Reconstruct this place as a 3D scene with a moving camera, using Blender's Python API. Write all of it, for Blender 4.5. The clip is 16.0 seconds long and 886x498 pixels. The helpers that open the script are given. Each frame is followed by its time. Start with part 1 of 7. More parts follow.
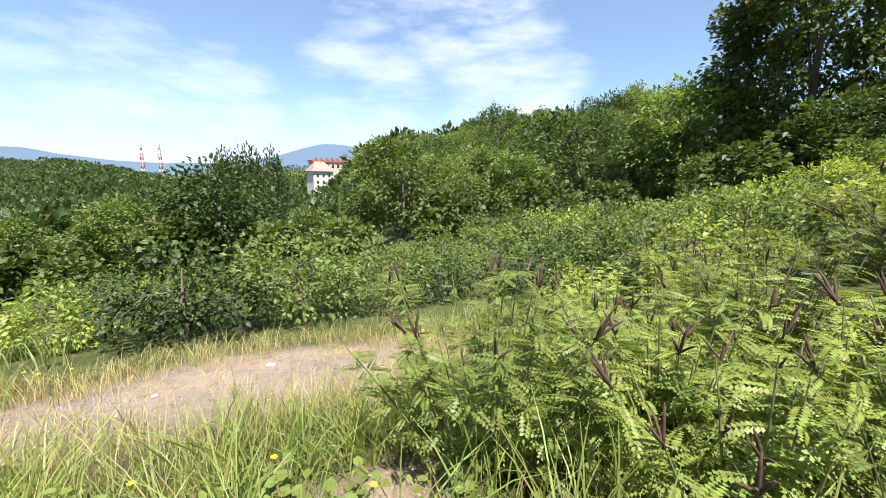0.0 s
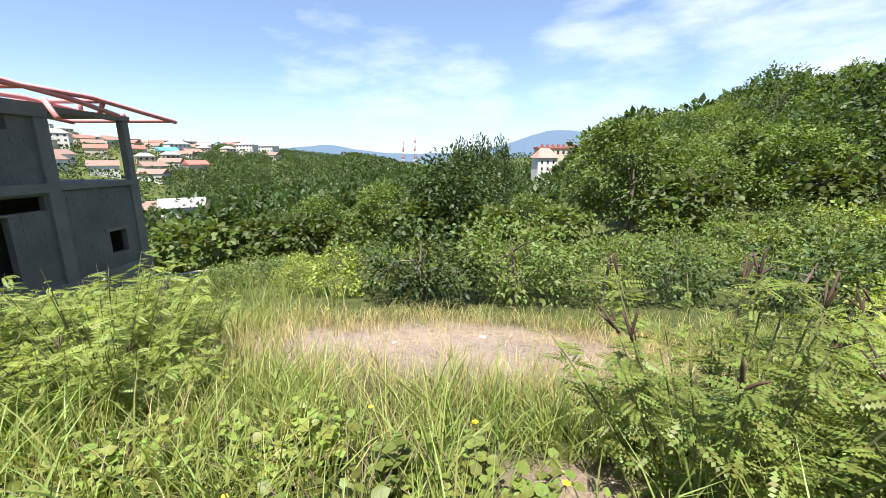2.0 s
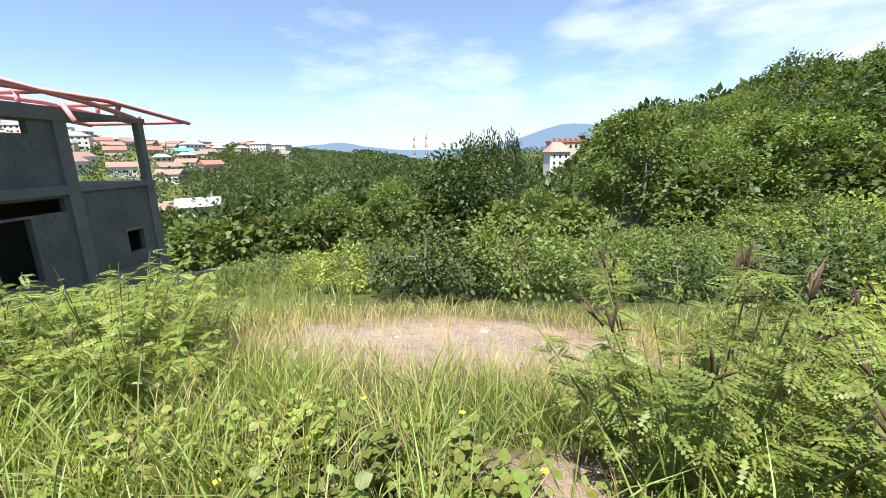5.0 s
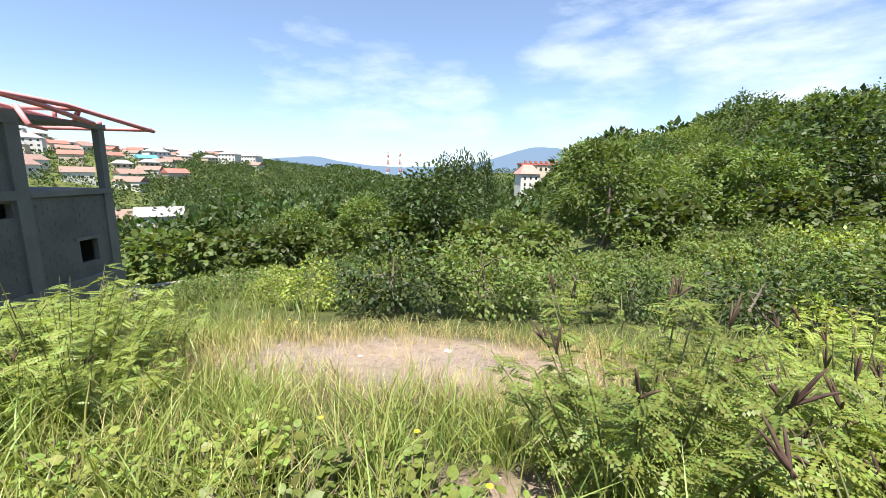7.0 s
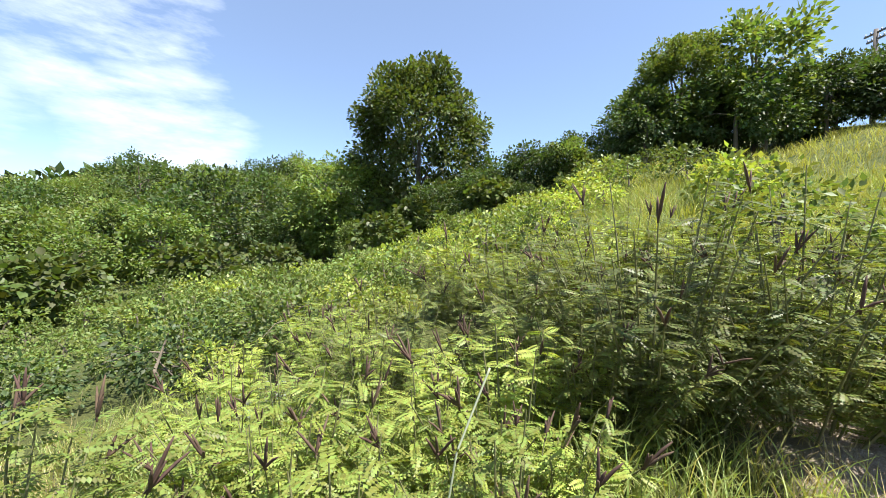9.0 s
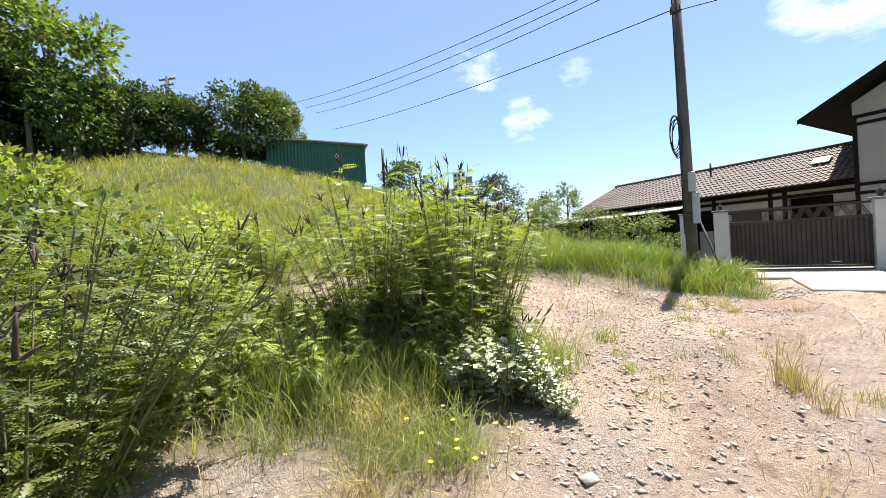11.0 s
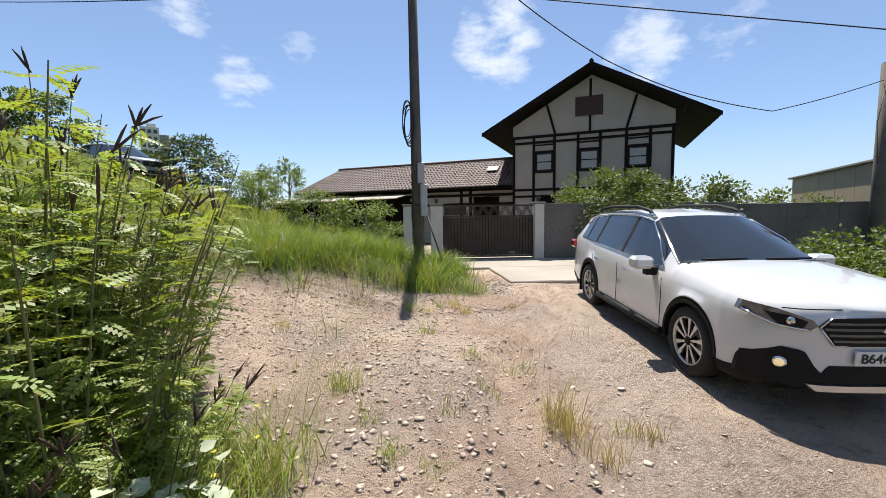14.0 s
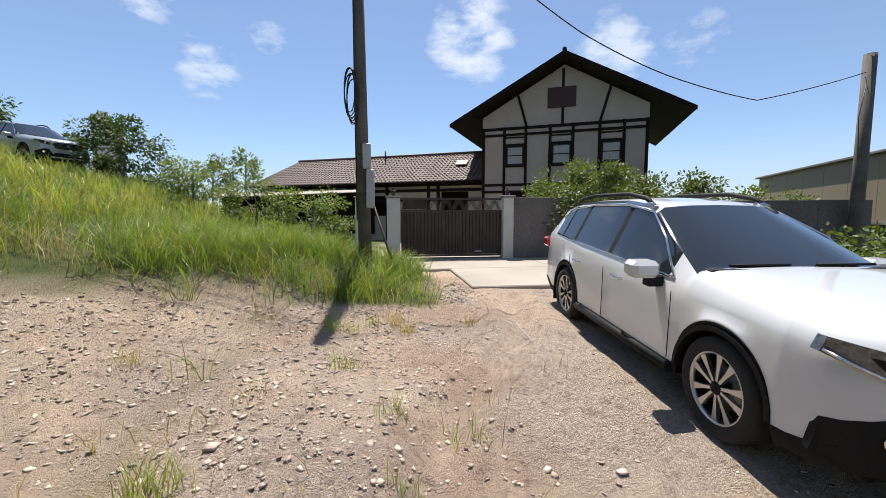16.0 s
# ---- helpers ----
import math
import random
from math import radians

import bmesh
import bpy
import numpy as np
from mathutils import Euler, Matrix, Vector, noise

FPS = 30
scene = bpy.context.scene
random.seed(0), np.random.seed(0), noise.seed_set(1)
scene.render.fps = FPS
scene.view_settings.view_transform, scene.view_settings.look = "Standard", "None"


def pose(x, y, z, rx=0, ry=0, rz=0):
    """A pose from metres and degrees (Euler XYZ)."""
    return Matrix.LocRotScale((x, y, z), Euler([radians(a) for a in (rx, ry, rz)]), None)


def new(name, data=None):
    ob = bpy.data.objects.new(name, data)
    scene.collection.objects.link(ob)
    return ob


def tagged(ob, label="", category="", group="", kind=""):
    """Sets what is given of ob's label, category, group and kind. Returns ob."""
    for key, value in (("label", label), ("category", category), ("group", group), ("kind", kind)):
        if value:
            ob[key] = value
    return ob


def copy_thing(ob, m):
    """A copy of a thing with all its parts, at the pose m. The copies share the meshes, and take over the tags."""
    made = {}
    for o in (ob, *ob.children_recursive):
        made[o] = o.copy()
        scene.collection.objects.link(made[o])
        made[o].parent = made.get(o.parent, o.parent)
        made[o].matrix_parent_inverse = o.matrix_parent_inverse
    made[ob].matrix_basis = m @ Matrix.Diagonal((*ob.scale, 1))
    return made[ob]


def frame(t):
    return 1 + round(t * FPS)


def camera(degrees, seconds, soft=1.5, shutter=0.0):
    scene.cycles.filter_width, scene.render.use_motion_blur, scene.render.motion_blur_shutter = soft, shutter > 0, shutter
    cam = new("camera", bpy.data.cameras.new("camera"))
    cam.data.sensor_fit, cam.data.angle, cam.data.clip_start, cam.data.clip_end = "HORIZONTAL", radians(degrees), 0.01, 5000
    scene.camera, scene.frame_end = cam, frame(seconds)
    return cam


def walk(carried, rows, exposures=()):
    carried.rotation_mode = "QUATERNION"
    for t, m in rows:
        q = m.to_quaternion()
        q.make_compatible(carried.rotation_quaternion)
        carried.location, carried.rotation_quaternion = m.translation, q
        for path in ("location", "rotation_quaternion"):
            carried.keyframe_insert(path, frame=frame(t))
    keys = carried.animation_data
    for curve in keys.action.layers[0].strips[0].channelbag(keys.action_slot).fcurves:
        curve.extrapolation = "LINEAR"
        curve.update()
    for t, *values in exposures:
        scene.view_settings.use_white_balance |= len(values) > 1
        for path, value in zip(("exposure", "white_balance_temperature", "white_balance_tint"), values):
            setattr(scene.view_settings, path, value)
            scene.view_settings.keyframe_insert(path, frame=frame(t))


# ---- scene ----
cam = camera(96.1, 16.0, soft=0.85)
PATH = [  # seconds, eye, then yaw, pitch and roll in degrees
    (0, 2.178, -1.034, 1.360, 158.44, -10.52, -1.11),
    (0.5, 2.077, -1.245, 1.300, 162.56, -11.51, -0.44),
    (1, 2.131, -1.203, 1.307, 173.28, -11.91, 0.62),
    (1.5, 2.219, -1.120, 1.327, 187.08, -12.08, 1.13),
    (2, 2.156, -1.090, 1.335, 189.30, -12.69, 0.03),
    (2.5, 2.024, -1.066, 1.343, 180.88, -12.05, 0.40),
    (3, 1.999, -1.035, 1.357, 178.10, -10.52, 0.76),
    (3.5, 2.008, -1.036, 1.356, 182.35, -11.57, 0.76),
    (4, 2.000, -1.059, 1.352, 186.80, -12.30, 1.49),
    (4.5, 2.017, -1.074, 1.339, 190.93, -13.26, 1.00),
    (7, 1.930, -0.974, 1.403, 187.18, -10.74, -1.21),
    (7.5, 1.886, -1.002, 1.427, 173.13, -8.41, -1.44),
    (8, 1.854, -1.055, 1.451, 152.78, -5.73, -2.36),
    (8.5, 1.778, -1.063, 1.456, 132.51, -3.05, -2.09),
    (9, 1.681, -0.961, 1.484, 114.00, -0.92, -1.35),
    (9.5, 1.516, -0.688, 1.540, 94.01, 0.71, -0.07),
    (10, 1.436, -0.467, 1.512, 73.55, 1.46, 1.62),
    (10.2, 1.400, -0.400, 1.500, 65.17, 1.29, 2.34),
    (12.3, 0.174, 0.511, 1.559, 1.02, -1.14, 2.27),
    (12.5, 0.220, 0.636, 1.573, -0.91, -1.14, 2.42),
    (13, 0.386, 1.116, 1.592, -2.90, -2.74, 1.82),
    (13.5, 0.361, 1.453, 1.587, -2.03, -4.34, 0.60),
    (14, 0.341, 1.778, 1.694, -4.50, -4.40, 0.60),
    (14.5, 0.512, 2.102, 1.665, -7.96, -3.74, 1.69),
    (15, 0.694, 2.443, 1.703, -10.78, -3.94, 2.00),
    (15.5, 0.807, 2.794, 1.648, -13.76, -5.37, -0.11),
    (16, 0.904, 3.212, 1.594, -8.37, -4.75, -0.01),
]
walk(cam, [(t, pose(x, y, z, 90 + p, r, w)) for t, x, y, z, w, p, r in PATH], [(0, 1.35), (8.0, 1.37), (9.5, 1.66), (10.2, 1.66), (12.3, 0.92), (14.5, 0.9), (16, 0.85)])

# ---- light: high summer sun behind the house, hazy blue sky ----
SUN_ELEVATION, SUN_AZIMUTH = 66.0, 3.0  # degrees; azimuth from +y towards +x
sun = new("sun", bpy.data.lights.new("sun", "SUN"))
sun.data.energy, sun.data.angle, sun.data.color = 5.0, radians(0.53), (1.0, 0.95, 0.87)
sun.matrix_world = pose(0, 0, 60, -(90 - SUN_ELEVATION), 0, 0)
sa, se = radians(SUN_AZIMUTH), radians(SUN_ELEVATION)
sun_way = Vector((math.sin(sa) * math.cos(se), math.cos(sa) * math.cos(se), math.sin(se)))
sun.matrix_world = Matrix.Translation((0, 0, 60)) @ (-sun_way).to_track_quat("-Z", "Y").to_matrix().to_4x4()


CLOUDS = [((0.196, 0.9, 0.389), 8, 0.85), ((0.48, 0.8, 0.335), 7, 0.7), ((0.6, 0.72, 0.34), 5, 0.4), ((-0.349, 0.89, 0.294), 5, 0.6), ((-0.232, 0.9, 0.37), 3.5, 0.35), ((-0.43, 0.81, 0.4), 5, 0.6),
          ((-0.38, -0.84, 0.40), 17, 0.8), ((-0.2, -0.9, 0.44), 13, 0.6), ((-0.5, -0.84, 0.2), 15, 0.6), ((-0.19, -0.96, 0.2), 14, 0.5), ((0.26, -0.95, 0.13), 13, 0.55), ((0.42, -0.88, 0.2), 11, 0.4), ((0.1, -0.98, 0.12), 12, 0.5)]  # way, spread in degrees, strength


def make_world():
    w = bpy.data.worlds.new("sky")
    scene.world = w
    w.use_nodes = True
    n, l = w.node_tree.nodes, w.node_tree.links
    n.clear()
    out, bg = n.new("ShaderNodeOutputWorld"), n.new("ShaderNodeBackground")
    sky = n.new("ShaderNodeTexSky")
    sky.sky_type, sky.sun_disc = "NISHITA", False
    sky.sun_elevation, sky.sun_rotation = radians(SUN_ELEVATION), radians(SUN_AZIMUTH)
    sky.air_density, sky.dust_density, sky.ozone_density, sky.altitude = 1.0, 0.3, 3.0, 1500
    # thin fair-weather clouds, projected on a flat layer overhead
    geo = n.new("ShaderNodeTexCoord")
    sep = n.new("ShaderNodeSeparateXYZ")
    l.new(geo.outputs["Generated"], sep.inputs[0])
    zc = n.new("ShaderNodeMath"); zc.operation = "MAXIMUM"; zc.inputs[1].default_value = 0.0
    l.new(sep.outputs[2], zc.inputs[0])
    za = n.new("ShaderNodeMath"); za.operation = "ADD"; za.inputs[1].default_value = 0.13
    l.new(zc.outputs[0], za.inputs[0])
    div = n.new("ShaderNodeVectorMath"); div.operation = "DIVIDE"
    com = n.new("ShaderNodeCombineXYZ")
    for k in range(3):
        l.new(za.outputs[0], com.inputs[k])
    l.new(geo.outputs["Generated"], div.inputs[0]); l.new(com.outputs[0], div.inputs[1])
    mp = n.new("ShaderNodeMapping"); mp.inputs["Location"].default_value = (3.1, 1.7, 0); mp.inputs["Rotation"].default_value = (0, 0, 0.5)
    mp.inputs["Scale"].default_value = (0.55, 0.8, 0.0)
    l.new(div.outputs[0], mp.inputs[0])
    nz = n.new("ShaderNodeTexNoise"); nz.inputs["Scale"].default_value = 1.0; nz.inputs["Detail"].default_value = 8; nz.inputs["Roughness"].default_value = 0.52
    nz.inputs["Distortion"].default_value = 0.35
    l.new(mp.outputs[0], nz.inputs[0])
    rp = n.new("ShaderNodeValToRGB")
    rp.color_ramp.elements[0].position, rp.color_ramp.elements[0].color = 0.64, (0, 0, 0, 1)
    rp.color_ramp.elements[1].position, rp.color_ramp.elements[1].color = 0.9, (0.45, 0.45, 0.45, 1)
    l.new(nz.outputs[0], rp.inputs[0])
    # fair-weather clouds: soft patches of sky broken up by noise
    puffs = rp.outputs[0]
    for way, wide, much in CLOUDS:
        dt = n.new("ShaderNodeVectorMath"); dt.operation = "DOT_PRODUCT"; dt.inputs[1].default_value = Vector(way).normalized()
        nrm = n.new("ShaderNodeVectorMath"); nrm.operation = "NORMALIZE"
        l.new(geo.outputs["Generated"], nrm.inputs[0]); l.new(nrm.outputs[0], dt.inputs[0])
        fall = n.new("ShaderNodeMapRange"); fall.interpolation_type = "SMOOTHSTEP"
        fall.inputs[1].default_value, fall.inputs[2].default_value = math.cos(radians(wide)), math.cos(radians(wide * 0.15))
        l.new(dt.outputs["Value"], fall.inputs[0])
        nb = n.new("ShaderNodeTexNoise"); nb.inputs["Scale"].default_value, nb.inputs["Detail"].default_value, nb.inputs["Roughness"].default_value = (60 if way[1] < 0 else 85) / wide, 8, 0.6
        st = n.new("ShaderNodeMapping"); st.inputs["Scale"].default_value = (1.0, 1.0, 3.4 if way[1] < 0 else 2.2)
        l.new(nrm.outputs[0], st.inputs[0]); l.new(st.outputs[0], nb.inputs[0])
        cut = n.new("ShaderNodeMath"); cut.operation = "MULTIPLY_ADD"; cut.inputs[1].default_value, cut.inputs[2].default_value = (3.0, -1.95) if way[1] < 0 else (3.8, -2.35)
        l.new(nb.outputs[0], cut.inputs[0])
        pm = n.new("ShaderNodeMath"); pm.operation = "MULTIPLY_ADD"; pm.use_clamp = True; pm.inputs[1].default_value = 1.0 if way[1] < 0 else 1.15
        l.new(fall.outputs[0], pm.inputs[0]); l.new(cut.outputs[0], pm.inputs[2])
        near = n.new("ShaderNodeMath"); near.operation = "MULTIPLY"
        l.new(pm.outputs[0], near.inputs[0]); l.new(fall.outputs[0], near.inputs[1])
        pw = n.new("ShaderNodeMath"); pw.operation = "MULTIPLY"; pw.use_clamp = True; pw.inputs[1].default_value = much * (1.2 if way[1] < 0 else 1.15)
        l.new(near.outputs[0], pw.inputs[0])
        mm = n.new("ShaderNodeMath"); mm.operation = "MAXIMUM"
        l.new(puffs, mm.inputs[0]); l.new(pw.outputs[0], mm.inputs[1])
        puffs = mm.outputs[0]
    # pale haze towards the horizon
    hz = n.new("ShaderNodeMapRange"); hz.inputs[1].default_value, hz.inputs[2].default_value, hz.inputs[3].default_value, hz.inputs[4].default_value = 0.0, 0.5, 0.12, 0.13
    l.new(sep.outputs[2], hz.inputs[0])
    mx = n.new("ShaderNodeMath"); mx.operation = "MAXIMUM"
    l.new(puffs, mx.inputs[0]); l.new(hz.outputs[0], mx.inputs[1])
    mix = n.new("ShaderNodeMix"); mix.data_type = "RGBA"; mix.inputs[7].default_value = (6.6, 7.2, 8.2, 1)
    vivid = n.new("ShaderNodeHueSaturation"); vivid.inputs["Saturation"].default_value, vivid.inputs["Value"].default_value = 1.06, 1.16
    l.new(sky.outputs[0], vivid.inputs["Color"])
    l.new(mx.outputs[0], mix.inputs[0]); l.new(vivid.outputs[0], mix.inputs[6])
    low = n.new("ShaderNodeMapRange"); low.interpolation_type = "SMOOTHSTEP"
    low.inputs[1].default_value, low.inputs[2].default_value, low.inputs[3].default_value, low.inputs[4].default_value = -0.02, 0.2, 0.75, 0.0
    l.new(sep.outputs[2], low.inputs[0])
    veil = n.new("ShaderNodeMix"); veil.data_type = "RGBA"; veil.inputs[7].default_value = (4.3, 5.0, 6.0, 1)
    l.new(low.outputs[0], veil.inputs[0]); l.new(mix.outputs[2], veil.inputs[6])
    l.new(veil.outputs[2], bg.inputs[0]); bg.inputs[1].default_value = 0.072
    l.new(bg.outputs[0], out.inputs[0])


make_world()

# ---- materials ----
ALBEDO = 0.82  # darkens all base colours alike, deepening shade against the raised exposure


def material(name, base, other=None, scale=8.0, rough=0.8, metal=0.0, bump=0.0, fine=60.0, detail=5.0, thin=0.0, vary=0.0, coat=0.0, spec=0.5, mid=0.5, wide=0.35):
    """Two colours mixed by large and fine noise in object space, with relief; thin lets light through leaves; vary shifts each piece."""
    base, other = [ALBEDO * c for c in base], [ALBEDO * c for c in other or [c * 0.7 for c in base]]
    m = bpy.data.materials.new(name)
    m.use_nodes = True
    n, l = m.node_tree.nodes, m.node_tree.links
    b = n["Principled BSDF"]
    b.inputs["Roughness"].default_value, b.inputs["Metallic"].default_value = rough, metal
    b.inputs["Specular IOR Level"].default_value = spec
    b.inputs["Coat Weight"].default_value = coat
    tc = n.new("ShaderNodeTexCoord")
    big, small = n.new("ShaderNodeTexNoise"), n.new("ShaderNodeTexNoise")
    big.inputs["Scale"].default_value, big.inputs["Detail"].default_value = scale, detail
    small.inputs["Scale"].default_value, small.inputs["Detail"].default_value = fine, 3
    l.new(tc.outputs["Object"], big.inputs[0]); l.new(tc.outputs["Object"], small.inputs[0])
    av = n.new("ShaderNodeMix"); av.data_type = "FLOAT"; av.inputs[0].default_value = 0.4
    l.new(big.outputs[0], av.inputs[2]); l.new(small.outputs[0], av.inputs[3])
    rp = n.new("ShaderNodeValToRGB")
    e = rp.color_ramp.elements
    e[0].position, e[1].position = mid - wide / 2, mid + wide / 2
    e[0].color, e[1].color = (*base, 1), (*other, 1)
    l.new(av.outputs[0], rp.inputs[0])
    col = rp.outputs[0]
    if vary:
        rnd, geo = n.new("ShaderNodeObjectInfo"), n.new("ShaderNodeNewGeometry")
        ad = n.new("ShaderNodeMath"); ad.operation = "ADD"
        l.new(rnd.outputs["Random"], ad.inputs[0]); l.new(geo.outputs["Random Per Island"], ad.inputs[1])
        mr = n.new("ShaderNodeMapRange"); mr.inputs[2].default_value = 2.0
        mr.inputs[3].default_value, mr.inputs[4].default_value = 1 - vary, 1 + vary
        l.new(ad.outputs[0], mr.inputs[0])
        hs = n.new("ShaderNodeHueSaturation")
        l.new(mr.outputs[0], hs.inputs["Value"]); l.new(col, hs.inputs["Color"])
        mr2 = n.new("ShaderNodeMapRange"); mr2.inputs[3].default_value, mr2.inputs[4].default_value = 0.5 - vary * 0.06, 0.5 + vary * 0.06
        l.new(geo.outputs["Random Per Island"], mr2.inputs[0]); l.new(mr2.outputs[0], hs.inputs["Hue"])
        col = hs.outputs[0]
    l.new(col, b.inputs["Base Color"])
    if bump:
        bp = n.new("ShaderNodeBump"); bp.inputs["Strength"].default_value = bump; bp.inputs["Distance"].default_value = 0.02
        l.new(av.outputs[0], bp.inputs["Height"]); l.new(bp.outputs[0], b.inputs["Normal"])
    if thin:
        tr = n.new("ShaderNodeBsdfTranslucent"); ms = n.new("ShaderNodeMixShader"); ms.inputs[0].default_value = thin
        gm = n.new("ShaderNodeMix"); gm.data_type = "RGBA"; gm.blend_type = "MULTIPLY"; gm.inputs[0].default_value = 1.0
        gm.inputs[7].default_value = (1.17, 1.14, 0.5, 1)
        l.new(col, gm.inputs[6]); l.new(gm.outputs[2], tr.inputs[0])
        l.new(b.outputs[0], ms.inputs[1]); l.new(tr.outputs[0], ms.inputs[2]); l.new(ms.outputs[0], n["Material Output"].inputs[0])
    return m


LEAF_DARK = material("leaf_dark", (0.045, 0.078, 0.02), (0.085, 0.13, 0.03), 3, 0.55, thin=0.4, vary=0.55)
LEAF_MID = material("leaf_mid", (0.11, 0.16, 0.036), (0.21, 0.27, 0.062), 3, 0.55, thin=0.42, vary=0.55)
LEAF_OLIVE = material("leaf_olive", (0.075, 0.11, 0.024), (0.145, 0.185, 0.038), 3, 0.55, thin=0.4, vary=0.55)
LEAF_DUSK = material("leaf_dusk", (0.1, 0.13, 0.034), (0.22, 0.25, 0.06), 3, 0.5, thin=0.42, vary=0.6)
LEAF_BRIGHT = material("leaf_bright", (0.185, 0.245, 0.05), (0.36, 0.42, 0.095), 3, 0.5, thin=0.48, vary=0.55)
LEAF_LIME = material("leaf_lime", (0.25, 0.315, 0.056), (0.42, 0.485, 0.105), 3, 0.5, thin=0.45, vary=0.5)
LEAF_FRESH = material("leaf_fresh", (0.115, 0.175, 0.038), (0.215, 0.285, 0.066), 3, 0.55, thin=0.42, vary=0.5)
LEAF_GREY = material("leaf_grey", (0.22, 0.26, 0.18), (0.34, 0.38, 0.28), 3, 0.6, thin=0.3, vary=0.3)
LEAF_PALE = material("leaf_pale", (0.4, 0.46, 0.3), (0.54, 0.58, 0.42), 6, 0.6, thin=0.3, vary=0.25)
GRASS = material("grass_blade", (0.22, 0.285, 0.06), (0.42, 0.46, 0.155), 2, 0.5, thin=0.42, vary=0.55)
STRAW = material("straw", (0.46, 0.36, 0.15), (0.64, 0.53, 0.27), 2, 0.65, thin=0.3, vary=0.4)
SPIKE = material("seed_spike", (0.06, 0.034, 0.022), (0.115, 0.066, 0.042), 40, 0.85, vary=0.3)
BARK = material("bark", (0.12, 0.095, 0.07), (0.2, 0.17, 0.13), 6, 0.9, bump=0.6, fine=40)
TWIG = material("twig", (0.16, 0.11, 0.07), (0.22, 0.17, 0.11), 10, 0.85)
STEM = material("green_stem", (0.13, 0.14, 0.05), (0.2, 0.19, 0.08), 10, 0.7)
YELLOW = material("yellow_petal", (0.8, 0.62, 0.03), (0.85, 0.7, 0.06), 10, 0.6, thin=0.3)
CONCRETE = material("concrete", (0.16, 0.158, 0.152), (0.25, 0.245, 0.235), 1.2, 0.9, bump=0.3, fine=30)
CONCRETE_DARK = material("block_wall", (0.12, 0.118, 0.118), (0.215, 0.208, 0.2), 0.9, 0.92, bump=0.4, fine=25)
CONCRETE_PALE = material("apron_concrete", (0.3, 0.26, 0.215), (0.44, 0.39, 0.33), 0.7, 0.85, bump=0.2, fine=40)
PLASTER = material("plaster", (0.36, 0.315, 0.275), (0.46, 0.405, 0.36), 0.8, 0.9, bump=0.15, fine=60)
TIMBER = material("dark_timber", (0.009, 0.0055, 0.005), (0.018, 0.011, 0.0095), 5, 0.8, bump=0.3, spec=0.15)
ROOF_TILE = material("roof_tile", (0.1, 0.058, 0.048), (0.18, 0.112, 0.094), 1.5, 0.65, vary=0.3, bump=0.2)
ROOF_DARK = material("roof_dark", (0.012, 0.0085, 0.0075), (0.024, 0.017, 0.014), 2, 0.8, spec=0.2)
GLASS_DARK = material("window_glass", (0.02, 0.025, 0.03), (0.05, 0.055, 0.06), 1.2, 0.06)
BLIND = material("window_blind", (0.34, 0.33, 0.33), (0.42, 0.41, 0.4), 2, 0.3)
POST_WHITE = material("post_paint", (0.56, 0.54, 0.49), (0.66, 0.63, 0.58), 3, 0.8, bump=0.1)
IRON = material("gate_metal", (0.05, 0.037, 0.03), (0.085, 0.065, 0.053), 2, 0.6, metal=0.1, spec=0.25)
WOOD_POLE = material("weathered_pole", (0.085, 0.072, 0.063), (0.165, 0.145, 0.13), 3, 0.9, bump=0.5, fine=35)
CABLE = material("cable", (0.018, 0.018, 0.02), (0.03, 0.03, 0.032), 3, 0.6)
BOX_GREY = material("meter_box", (0.42, 0.43, 0.44), (0.5, 0.51, 0.52), 4, 0.5)
PINK_STEEL = material("primed_steel", (0.78, 0.24, 0.24), (0.85, 0.33, 0.32), 4, 0.6)
BEIGE = material("beige_cladding", (0.27, 0.215, 0.135), (0.33, 0.265, 0.17), 0.6, 0.6)
GREEN_SHEET = material("green_sheet", (0.015, 0.1, 0.055), (0.025, 0.14, 0.08), 1.2, 0.5)
CAR_WHITE = material("car_paint", (0.66, 0.66, 0.67), (0.69, 0.69, 0.7), 1, 0.3, coat=1.0)
CAR_SILVER = material("car_paint_silver", (0.4, 0.43, 0.46), (0.45, 0.47, 0.5), 1, 0.3, coat=1.0)
CAR_TRIM = material("car_plastic", (0.006, 0.006, 0.006), (0.011, 0.011, 0.011), 20, 0.7, spec=0.25)
CAR_GLASS = material("car_glass", (0.012, 0.016, 0.019), (0.02, 0.024, 0.028), 1, 0.03, coat=0.6)
RUBBER = material("tyre_rubber", (0.009, 0.009, 0.009), (0.018, 0.017, 0.016), 15, 0.85)
ALLOY = material("alloy", (0.62, 0.62, 0.63), (0.7, 0.7, 0.71), 5, 0.3, metal=0.9)
CHROME = material("chrome", (0.75, 0.75, 0.76), (0.8, 0.8, 0.8), 5, 0.12, metal=1.0)
LAMP_CLEAR = material("lamp_glass", (0.03, 0.032, 0.035), (0.16, 0.165, 0.175), 16, 0.06, coat=1.0)
FOG_LENS = material("warm_lens", (0.62, 0.5, 0.28), (0.7, 0.6, 0.4), 30, 0.15, coat=1.0)
FOG_LENS.node_tree.nodes["Principled BSDF"].inputs["Emission Color"].default_value = (1.0, 0.78, 0.4, 1)
FOG_LENS.node_tree.nodes["Principled BSDF"].inputs["Emission Strength"].default_value = 0.3
LAMP_RED = material("tail_lamp", (0.35, 0.01, 0.012), (0.45, 0.02, 0.02), 6, 0.15, coat=1.0)
